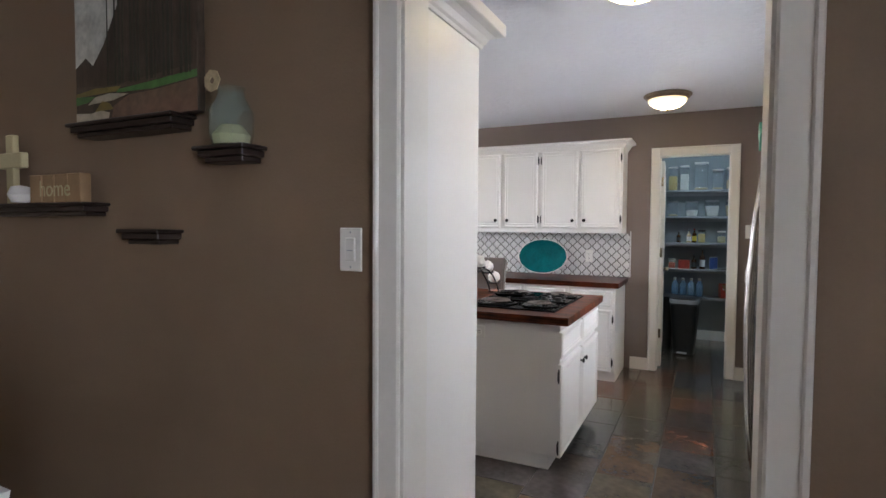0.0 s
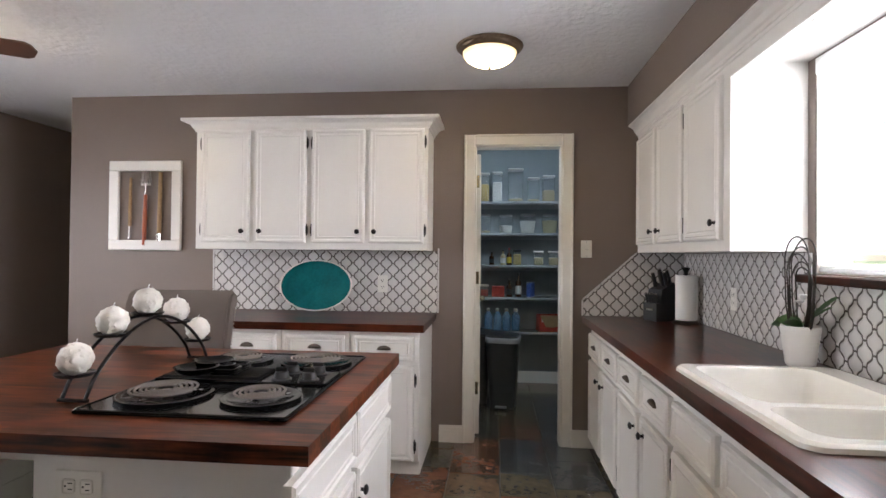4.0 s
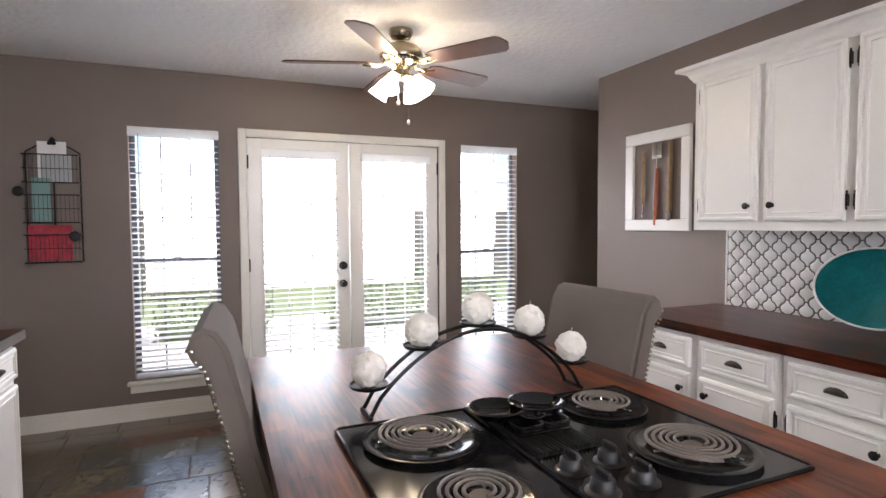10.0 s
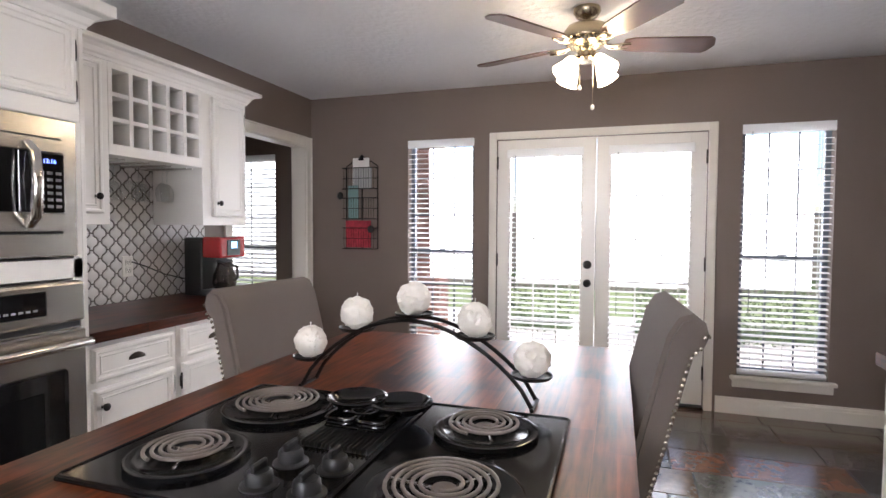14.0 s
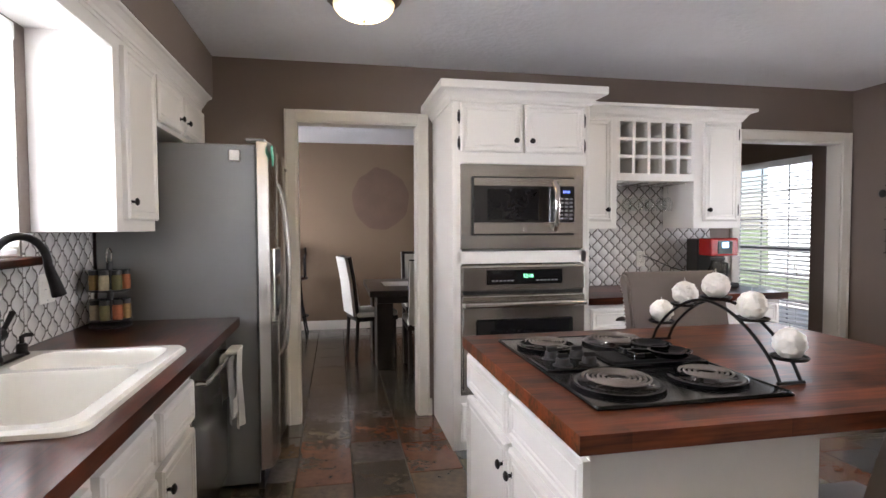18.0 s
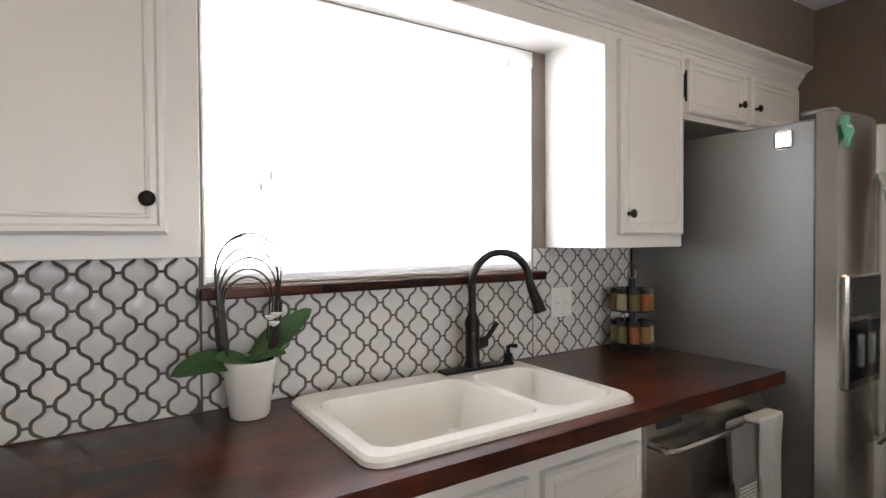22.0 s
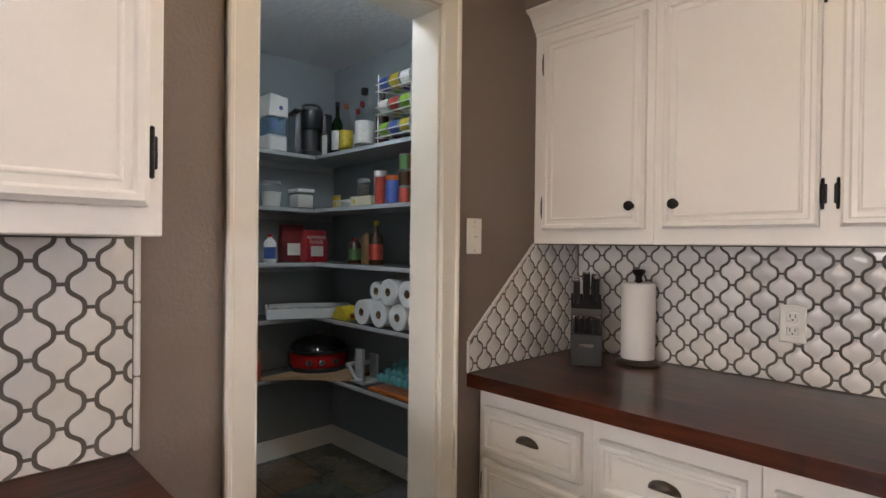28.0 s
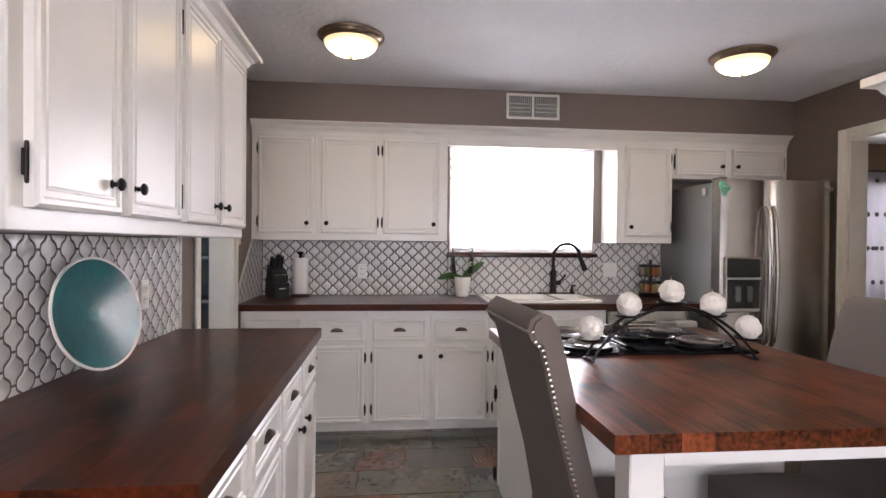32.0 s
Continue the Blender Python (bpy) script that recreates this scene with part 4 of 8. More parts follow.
# ---- island ----
IX0, IX1, IY0, IY1, IZ = -1.96, -0.442, 3.80, 4.915, 0.89
isl = thing("island", (-0.9, 4.39, 0), "white kitchen island with a red-brown wooden top", "island")
for k in range(14):
    y0, y1 = IY0 + (IY1 - IY0) * k / 14, IY0 + (IY1 - IY0) * (k + 1) / 14
    part("top_board", box(IX0, IX1, y0, y1, IZ - 0.045, IZ), ISLTOP, isl)
part("body", box(-1.12, -0.49, IY0 + 0.03, IY1 - 0.05, 0.09, IZ - 0.046, 0.003), WHITE, isl)
part("plinth", box(-1.10, -0.555, IY0 + 0.05, IY1 - 0.07, 0, 0.09), WHITE, isl)
for i, yc in enumerate((4.045, 4.605)):
    for j, (lo, hi) in enumerate(((0.11, 0.63), (0.665, 0.81))):
        f = front("door" if j == 0 else "drawer", 0.53, hi - lo, isl.matrix_world.inverted() @ pose(-0.49, yc, (lo + hi) / 2, 0, 0, 90), isl)
        if j == 0:
            hw(KNOB, "knob", pose(0.235 if i == 0 else -0.235, -0.019, 0.18), f)
            for z in (-0.2, 0.2):
                hw(HINGE, "hinge", pose(-0.28 if i == 0 else 0.28, -0.004, z), f)
for y in (IY0 + 0.05, IY1 - 0.05 - 0.085):
    part("leg", box(IX0 + 0.03, IX0 + 0.115, y, y + 0.085, 0, IZ - 0.045, 0.004), WHITE, isl)
part("apron", box(IX0 + 0.03, IX0 + 0.055, IY0 + 0.135, IY1 - 0.135, 0.805, IZ - 0.045), WHITE, isl)
for y in (IY0 + 0.06, IY1 - 0.085):
    part("apron", box(IX0 + 0.115, -1.12, y, y + 0.022, 0.805, IZ - 0.045), WHITE, isl)


# ---- refrigerator ----
fr = thing("refrigerator", (0.86, 2.64, 0), "stainless steel side-by-side refrigerator with ice dispenser", "refrigerator")
FX, F0, F1 = 0.393, 2.236, 3.15
part("body", box(FX + 0.075, E - 0.02, F0, F1 - 0.015, 0.03, 1.772, 0.008), STEELD, fr, "grey side walls")
part("toe_grille", box(FX + 0.06, FX + 0.09, F0 + 0.02, F1 - 0.02, 0.0, 0.10), BLACKP, fr)
FS = 2.762
for a, b in ((F0, FS - 0.004), (FS + 0.004, F1)):
    bm = bmesh.new()
    prof = []
    n = 12
    for i in range(n + 1):
        u = i / n
        prof.append((FX + 0.07 - 0.056 * math.sin(PI * u) ** 0.14 - 0.014 * math.sin(PI * u) if 0 < i < n else FX + 0.07, a + (b - a) * u))
    prism(prof, 0.105, 1.787, "z", bm)
    part("door", bm, STEEL, fr, smooth=True)
for y in (FS - 0.029, FS + 0.029):
    pts = [(FX + 0.012, y, 0.62), (FX - 0.020, y, 0.66), (FX - 0.034, y, 0.80), (FX - 0.042, y, 1.0), (FX - 0.044, y, 1.12), (FX - 0.040, y, 1.25), (FX - 0.028, y, 1.43), (FX - 0.012, y, 1.55), (FX + 0.012, y, 1.60)]
    part("handle", tube(pts, 0.013, 12), STEEL, fr, "bowed steel handle", True)
part("dispenser", box(FX - 0.004, FX + 0.03, 2.815, 3.095, 0.855, 1.245, 0.008), CHROME, fr, "ice and water dispenser")
part("dispenser_recess", box(FX - 0.006, FX + 0.02, 2.83, 3.08, 0.88, 1.09, 0.006), BLACKG, fr)
part("control_panel", box(FX - 0.007, FX + 0.02, 2.83, 3.08, 1.10, 1.235, 0.004), BLACKP, fr)
for y in (2.91, 3.00):
    part("dispenser_paddle", box(FX - 0.012, FX - 0.006, y - 0.022, y + 0.022, 0.93, 1.04, 0.006), PLASTC, fr)
part("badge", box(FX - 0.002, FX + 0.01, 2.28, 2.32, 1.72, 1.74, 0.002), CHROME, fr)
for y in (F0 + 0.05, F1 - 0.06):
    part("hinge_cover", box(FX + 0.03, FX + 0.13, y - 0.03, y + 0.03, 1.787, 1.805, 0.006), STEELD, fr)
tx = tagged(part("fridge_magnet", prism([(3.10 + (a - 2.955) * 0.85, 1.735 + (b - 1.69) * 0.85) for a, b in ((2.93, 1.70), (2.955, 1.70), (2.955, 1.73), (3.0, 1.725), (3.01, 1.69), (2.99, 1.665), (2.965, 1.64), (2.955, 1.61), (2.94, 1.64), (2.92, 1.66), (2.905, 1.675))], FX - 0.006, FX + 0.002, "x"), mat("mint_green_enamel", (0.12, 0.42, 0.30), 0.4)), "mint green state-shaped magnet on the refrigerator", "magnet")
text("writing", "home", 0.018, Matrix.Translation((FX - 0.0065, 3.10, 1.735)) @ pose(0, 0, 0, 90, 0, -90), PLATE, tx)
tagged(part("fridge_magnet", box(0.54, 0.60, F1 - 0.015, F1 - 0.003, 1.68, 1.745, 0.008), CHROME), "silver clip magnet on the refrigerator side", "magnet")

# ---- dishwasher and towel ----
dw = thing("dishwasher", (0.95, 3.5, 0), "stainless steel dishwasher with a bar handle", "dishwasher")
part("body", box(0.65, E - 0.02, 3.16, 3.84, 0.09, CU - 0.003), BLACKP, dw)
part("door", box(0.622, 0.65, 3.165, 3.835, 0.115, CU - 0.012, 0.006), STEEL, dw)
part("vent", box(0.619, 0.623, 3.66, 3.78, 0.80, 0.82), BLACKP, dw)
part("handle", tube([(0.625, 3.22, 0.745), (0.58, 3.22, 0.745), (0.575, 3.24, 0.745), (0.575, 3.76, 0.745), (0.58, 3.78, 0.745), (0.625, 3.78, 0.745)], 0.011, 10), CHROME, dw, smooth=True)
TOWEL = mat("ribbed_white_towel", (0.74, 0.72, 0.69), 0.95, vary=0.05, bump=0.8, bscale=250)
TOWG = mat("grey_towel_stripe", (0.40, 0.39, 0.38), 0.95, vary=0.1, bump=0.8, bscale=250)
tw = thing("dish_towel", (0.57, 3.32, 0.76), "white dish towel with grey stripes hung over the handle", "towel")


def cloth(y0, y1, x, z0, z1, amp, ph):
    bm = bmesh.new()
    nu, nv = 16, 14
    g = [[bm.verts.new((x + amp * math.sin(ph + 9 * u / nu) * (0.3 + 0.7 * v / nv) + 0.003 * math.sin(5 * v / nv), y0 + (y1 - y0) * (u / nu) * (1 - 0.12 * v / nv) + 0.01 * v / nv, z1 + (z0 - z1) * v / nv)) for u in range(nu + 1)] for v in range(nv + 1)]
    for v in range(nv):
        for u in range(nu):
            bm.faces.new((g[v][u], g[v][u + 1], g[v + 1][u + 1], g[v + 1][u]))
    bmesh.ops.solidify(bm, geom=bm.faces[:], thickness=0.006)
    return bm


part("front_fold", cloth(3.20, 3.36, 0.536, 0.40, 0.762, 0.016, 0.4), TOWEL, tw, smooth=True)
part("back_fold", cloth(3.25, 3.50, 0.556, 0.46, 0.758, 0.012, 1.7), TOWG, tw, "striped grey fold", True)
part("top_fold", box(0.534, 0.592, 3.205, 3.36, 0.757, 0.775, 0.008, seg=2), TOWEL, tw, smooth=True)
part("inner_fold", cloth(3.22, 3.46, 0.594, 0.55, 0.768, 0.008, 0.9), TOWEL, tw, smooth=True)
for i in range(7):
    z = 0.44 + i * 0.012
    part("stripe", box(0.5335, 0.5365, 3.38, 3.48, z + 0.06, z + 0.065), TOWEL, tw)

# ---- sink and tap ----
sk = thing("kitchen_sink", (0.92, 4.26, CT), "white enamelled double-bowl drop-in sink", "sink")
X0, X1, Y0, Y1 = 0.615, 1.18, 3.86, 4.72


def rrect(x0, x1, y0, y1, r, z, n=5):
    out = []
    for cx, cy, a0 in ((x1 - r, y1 - r, 0), (x0 + r, y1 - r, 90), (x0 + r, y0 + r, 180), (x1 - r, y0 + r, 270)):
        for i in range(n + 1):
            a = radians(a0 + 90 * i / n)
            out.append((cx + r * math.cos(a), cy + r * math.sin(a), z))
    return out


def loft(rings, bm=None, cap=True):
    bm = bm or bmesh.new()
    vs = [[bm.verts.new(p) for p in r] for r in rings]
    for a, b in zip(vs, vs[1:]):
        n = len(a)
        for i in range(n):
            bm.faces.new((a[i], a[(i + 1) % n], b[(i + 1) % n], b[i]))
    if cap:
        bm.faces.new(vs[-1])
    return bm


bm = bmesh.new()
zt = CT + 0.020
YM = 4.17
loft([rrect(X0, X1, Y0, Y1, 0.05, CT + 0.001), rrect(X0 + 0.002, X1 - 0.002, Y0 + 0.002, Y1 - 0.002, 0.05, CT + 0.012), rrect(X0 + 0.012, X1 - 0.012, Y0 + 0.012, Y1 - 0.012, 0.045, zt)], bm, cap=False)
bowls = ((Y0 + 0.045, YM - 0.015), (YM + 0.02, Y1 - 0.045))
for a, b in bowls:
    r0 = rrect(X0 + 0.05, X1 - 0.105, a, b, 0.055, zt)
    loft([r0, rrect(X0 + 0.055, X1 - 0.11, a + 0.005, b - 0.005, 0.055, zt - 0.012), rrect(X0 + 0.07, X1 - 0.125, a + 0.02, b - 0.02, 0.06, CT - 0.13), rrect(X0 + 0.10, X1 - 0.155, a + 0.05, b - 0.05, 0.06, CT - 0.165)], bm)
part("bowl_and_rim", bm, PORC, sk, smooth=True)
# the deck between rim and bowls, one sheet with two openings
deck = bmesh.new()
for loop in [rrect(X0 + 0.012, X1 - 0.012, Y0 + 0.012, Y1 - 0.012, 0.045, zt)] + [rrect(X0 + 0.05, X1 - 0.105, a, b, 0.055, zt) for a, b in bowls]:
    ring = [deck.verts.new(q) for q in loop]
    for k in range(len(ring)):
        deck.edges.new((ring[k], ring[(k + 1) % len(ring)]))
bmesh.ops.triangle_fill(deck, edges=deck.edges[:], use_beauty=True, normal=(0, 0, 1))
part("deck", deck, PORC, sk)
for a, b in bowls:
    part("drain", lathe([(0.0, 0.004), (0.03, 0.004), (0.036, 0.006), (0.042, 0.004), (0.042, 0)], ((X0 + X1) / 2 - 0.03, (a + b) / 2, CT - 0.166), 24), BRONZE, sk, smooth=True)

fc = thing("kitchen_faucet", (1.165, 4.085, CT), "oil-rubbed bronze gooseneck faucet on the sink deck", "faucet")
bx, by = 1.135, 4.085
part("base_plate", box(bx - 0.03, bx + 0.03, by - 0.13, by + 0.13, zt, zt + 0.010, 0.005, seg=2), BRONZE, fc)
part("body", lathe([(0.030, 0.01), (0.030, 0.02), (0.025, 0.03), (0.025, 0.15), (0.028, 0.155), (0.026, 0.17), (0.017, 0.19), (0.015, 0.20), (0, 0.20)], (bx, by, zt), 24), BRONZE, fc, smooth=True)
arc = [(bx, by, zt + 0.19), (bx, by, zt + 0.30)]
dx, dy = -0.35, -0.94
for i in range(0, 15):
    a = PI - PI * 1.02 * i / 14
    arc.append((bx + dx * (0.105 + 0.105 * math.cos(a)), by + dy * (0.105 + 0.105 * math.cos(a)), zt + 0.30 + 0.105 * math.sin(a)))
part("gooseneck", tube(arc, 0.0135, 14), BRONZE, fc, smooth=True)
e1 = Vector(arc[-1])
part("spray_head", tube([e1 + Vector((0, 0, 0.01)), e1 + Vector((dx * 0.01, dy * 0.01, -0.02)), e1 + Vector((dx * 0.03, dy * 0.03, -0.07)), e1 + Vector((dx * 0.04, dy * 0.04, -0.10))], [0.014, 0.017, 0.021, 0.024], 16), BRONZE, fc, smooth=True)
part("lever_collar", tube([(bx, by - 0.02, zt + 0.085), (bx, by - 0.055, zt + 0.09)], 0.020, 14), BRONZE, fc, smooth=True)
part("lever", tube([(bx, by - 0.05, zt + 0.09), (bx - 0.005, by - 0.075, zt + 0.12), (bx - 0.01, by - 0.10, zt + 0.155)], [0.010, 0.008, 0.010], 10), BRONZE, fc, smooth=True)
sd = thing("soap_dispenser", (1.13, 3.93, CT), "bronze soap dispenser pump on the sink deck", "soap pump")
part("base", lathe([(0.022, 0), (0.022, 0.006), (0.017, 0.012), (0.017, 0.035), (0.012, 0.04), (0, 0.04)], (1.13, 3.93, zt), 18), BRONZE, sd, smooth=True)
part("spout", tube([(1.13, 3.93, zt + 0.036), (1.13, 3.93, zt + 0.062), (1.122, 3.918, zt + 0.066), (1.112, 3.902, zt + 0.064)], 0.008, 10), BRONZE, sd, smooth=True)

# ---- sill, vent, fluorescent lamp over the sink ----
tagged(part("window_sill", box(1.165, E + 0.13, 3.70, 4.95, 1.213, 1.246, 0.005), COUNTER), "dark stained wooden sill over the sink", "sill", kind="structure")
for y in (3.716, 4.922):
    tagged(part("trim", box(E + 0.002, E + 0.118, y, y + 0.007, 1.247, 2.108), TRIM), "white painted lining of the sink window", "trim", kind="structure")
fl = thing("under_cabinet_light", (1.05, 4.3, 2.11), "white fluorescent fixture above the sink window", "light")
part("housing", box(0.98, 1.10, 3.95, 4.65, 2.085, 2.113, 0.006), CERAM, fl)
part("diffuser", box(0.99, 1.09, 3.96, 4.64, 2.06, 2.086, 0.012, seg=2), TUBE, fl)
vt = thing("air_vent", (0.86, 4.33, 2.34), "white painted air vent in the soffit", "vent")
for a, b, c, d in ((4.140, 4.550, 2.262, 2.28), (4.140, 4.550, 2.435, 2.453), (4.140, 4.160, 2.28, 2.435), (4.530, 4.550, 2.28, 2.435), (4.34, 4.35, 2.28, 2.435)):
    part("frame", box(0.848, 0.856, a, b, c, d, 0.002), TRIM, vt)
part("backing", box(0.853, 0.8555, 4.160, 4.530, 2.28, 2.435), BLACKP, vt)
for i in range(24):
    y = 4.166 + i * 0.0154
    part("slat", box(0.8495, 0.8528, y, y + 0.004, 2.28, 2.435), TRIM, vt)
for i in range(3):
    part("slat", box(0.8485, 0.8494, 4.160, 4.530, 2.315 + i * 0.03, 2.318 + i * 0.03), TRIM, vt)


# ---- ceiling lamps ----
LAMPB = mat("antique_bronze_ring", (0.22, 0.16, 0.11), 0.38, 0.8, vary=0.2, scale=25)

def ceiling_lamp(x, y):
    ob = thing("ceiling_light", (x, y, CEIL), "flush dome ceiling light with bronze ring and frosted glass, lit", "ceiling light", "dome lights in the kitchen")
    lp("ring", lathe([(0.0, 0), (0.178, 0), (0.186, -0.006), (0.184, -0.014), (0.172, -0.020), (0.170, -0.028), (0.156, -0.040), (0.146, -0.042), (0, -0.040)], (0, 0, 0), 40), LAMPB, ob, smooth=True)
    lp("shade", lathe([(0.150, -0.038), (0.146, -0.056), (0.130, -0.076), (0.10, -0.095), (0.06, -0.109), (0.03, -0.114), (0, -0.115)], (0, 0, 0), 40), LAMPG, ob, "lit frosted glass dome", True)
    lp("finial", lathe([(0.012, -0.114), (0.008, -0.120), (0.010, -0.126), (0, -0.132)], (0, 0, 0), 14), CUP, ob, smooth=True)
    return ob


ceiling_lamp(-0.079, 5.64)
ceiling_lamp(-0.07, 3.31)
# Added lamp, out of sight behind the door head, to brighten the pantry.
pl = thing("unseen_pantry_lamp", (0.2, 6.95, CEIL), "added unseen cool lamp that brightens the pantry", "ceiling light")
lp("base", lathe([(0, 0), (0.08, 0), (0.08, -0.02), (0, -0.02)], (0, 0, 0), 24), CERAM, pl)
lp("shade", lathe([(0.07, -0.02), (0.07, -0.05), (0.04, -0.075), (0, -0.08)], (0, 0, 0), 24), glow("added_cool_glow", (0.66, 0.87, 1.0), 105.0), pl, "cool-white glowing cover of the added lamp")

# ---- ceiling fan ----
fan = thing("ceiling_fan", (-2.83, 4.70, CEIL), "five-blade ceiling fan with walnut blades and lit glass shades", "ceiling fan")
lp("canopy", lathe([(0, 0), (0.068, 0), (0.07, -0.02), (0.055, -0.045), (0.02, -0.055), (0.015, -0.06), (0.015, -0.08)], (0, 0, 0), 28), NICKEL, fan, smooth=True)
lp("motor", lathe([(0.015, -0.075), (0.06, -0.08), (0.10, -0.095), (0.118, -0.12), (0.122, -0.15), (0.118, -0.165), (0.10, -0.17), (0.10, -0.185), (0.085, -0.20), (0.06, -0.21), (0.045, -0.225), (0.045, -0.25), (0.055, -0.26), (0.05, -0.275), (0, -0.28)], (0, 0, 0), 36), NICKEL, fan, "brass and nickel motor housing", True)
for i in range(30):
    a = 2 * PI * i / 30
    lp("vent_slot", box(-0.003, 0.003, 0.1, 0.1035, -0.186, -0.171), BLACKP, fan).matrix_basis = Matrix.Rotation(a, 4, "Z")
for i in range(5):
    a = radians(35.5 + 72 * i)
    R = Matrix.Rotation(a, 4, "Z")
    bm = prism([(0.19, -0.045), (0.24, -0.062), (0.45, -0.070), (0.62, -0.074), (0.645, -0.055), (0.665, 0.0), (0.645, 0.055), (0.62, 0.074), (0.45, 0.070), (0.24, 0.062), (0.19, 0.045)], -0.004, 0.004, "z")
    b = lp("blade", bm, BLADEW, fan)
    b.matrix_basis = R @ Matrix.Translation((0, 0, -0.185)) @ Matrix.Rotation(radians(-12), 4, "X")
    bm = tube([(0.09, 0, -0.185), (0.13, 0.02, -0.198), (0.17, 0.035, -0.196), (0.22, 0.03, -0.19)], 0.007, 8)
    tube([(0.09, 0, -0.185), (0.13, -0.02, -0.198), (0.17, -0.035, -0.196), (0.22, -0.03, -0.19)], 0.007, 8, bm=bm)
    lathe([(0.022, 0), (0.030, 0.005), (0.022, 0.010), (0.014, 0.005), (0.022, 0)], (0.15, 0, -0.202), 16, bm=bm)
    ir = lp("blade_iron", bm, NICKEL, fan, smooth=True)
    ir.matrix_basis = R
for i in range(4):
    a = radians(45 + 90 * i)
    R = Matrix.Rotation(a, 4, "Z")
    arm = lp("lamp_arm", tube([(0.03, 0, -0.262), (0.07, 0, -0.265), (0.09, 0, -0.275)], 0.011, 10), NICKEL, fan, smooth=True)
    arm.matrix_basis = R
    bm = lathe([(0.02, 0), (0.027, -0.012), (0.036, -0.045), (0.05, -0.085), (0.058, -0.105), (0.054, -0.105), (0.045, -0.08), (0.0, -0.03)], (0, 0, 0), 24)
    sh = lp("shade", bm, FANG, fan, "lit frosted glass bell", True)
    sh.matrix_basis = R @ Matrix.Translation((0.09, 0, -0.272)) @ Matrix.Rotation(radians(-38), 4, "Y")
for x, y, z in ((0.035, -0.03, -0.40), (0.02, 0.035, -0.50)):
    lp("pull_chain", tube([(x, y, -0.27), (x, y, z)], 0.0016, 6), NICKEL, fan)
    lp("chain_bob", lathe([(0, 0), (0.006, -0.004), (0.010, -0.015), (0.010, -0.022), (0, -0.032)], (x, y, z), 14), CERAM, fan, smooth=True)

# ---- cooktop ----
ck = thing("cooktop", (-0.77, 4.365, IZ), "black electric cooktop with four coil burners and a downdraft vent", "cooktop")
CX0, CX1, CY0, CY1 = -1.128, -0.552, 3.95, 4.78
part("pan", box(CX0, CX1, CY0, CY1, IZ, IZ + 0.010, 0.005, seg=2), BLACKE, ck)
part("rim", tube(rrect(CX0 + 0.004, CX1 - 0.004, CY0 + 0.004, CY1 - 0.004, 0.012, IZ + 0.009, 3), 0.004, 6, closed=True), BLACKE, ck, smooth=True)
ym = 4.365
part("centre_panel", box(CX0 + 0.006, CX1 - 0.006, ym - 0.085, ym + 0.085, IZ + 0.010, IZ + 0.018, 0.004), BLACKE, ck)
part("vent_well", box(CX0 + 0.03, -0.785, ym - 0.075, ym + 0.075, IZ + 0.018, IZ + 0.0186), BLACKP, ck)
for i in range(16):
    y = ym - 0.07 + i * 0.0093
    part("grille_bar", box(CX0 + 0.03, -0.785, y - 0.0016, y + 0.0016, IZ + 0.0186, IZ + 0.028), BLACKP, ck)
for x in (-0.715, -0.625):
    for y in (ym - 0.045, ym + 0.045):
        k = part("knob", lathe([(0.032, 0), (0.032, 0.003), (0.024, 0.006), (0.022, 0.022), (0.018, 0.026), (0, 0.026)], (x, y, IZ + 0.018), 22), BLACKP, ck, smooth=True)
        part("grip", box(x - 0.019, x + 0.019, y - 0.0045, y + 0.0045, IZ + 0.0435, IZ + 0.058, 0.003, seg=2), BLACKP, k)


def burner(x, y, r):
    b = part("burner_bowl", lathe([(r + 0.030, 0.0), (r + 0.032, 0.010), (r + 0.020, 0.012), (r + 0.008, 0.006), (r * 0.6, 0.002), (0, 0.002)], (x, y, IZ + 0.010), 40), BLACKE, ck, smooth=True)
    pts = []
    turns = 5 if r > 0.09 else 4
    for i in range(turns * 24):
        u = i / (turns * 24)
        rr = r * (0.27 + 0.73 * u)
        a = 2 * PI * turns * u
        pts.append((x + rr * math.cos(a), y + rr * math.sin(a), IZ + 0.033))
    part("coil", tube(pts, 0.0036, 8), COIL, b, "spiral heating coil", True)
    part("medallion", lathe([(0, 0.003), (0.02, 0.002), (0.022, 0)], (x, y, IZ + 0.024), 16), COIL, b)
    for k in range(3):
        a = 2 * PI * k / 3 + 0.4
        part("support", tube([(x + 0.02 * math.cos(a), y + 0.02 * math.sin(a), IZ + 0.021), (x + r * math.cos(a), y + r * math.sin(a), IZ + 0.021)], 0.003, 6), CHROME, b)


burner(-0.975, 4.115, 0.098)
burner(-0.690, 4.115, 0.078)
burner(-0.985, 4.615, 0.078)
burner(-0.700, 4.615, 0.098)
sp = thing("spoon_rest", (-0.975, ym, IZ), "black glazed double spoon rest on the cooktop vent", "spoon rest")
for y in (ym - 0.055, ym + 0.055):
    part("bowl", lathe([(0.0, 0.004), (0.045, 0.004), (0.058, 0.012), (0.066, 0.024), (0.070, 0.026), (0.064, 0.028), (0.055, 0.018), (0.04, 0.010), (0, 0.009)], (-0.995, y, IZ + 0.028), 26), BLACKE, sp, smooth=True)
part("tray", box(-0.945, -0.862, ym - 0.066, ym + 0.066, IZ + 0.029, IZ + 0.034, 0.004), BLACKE, sp)
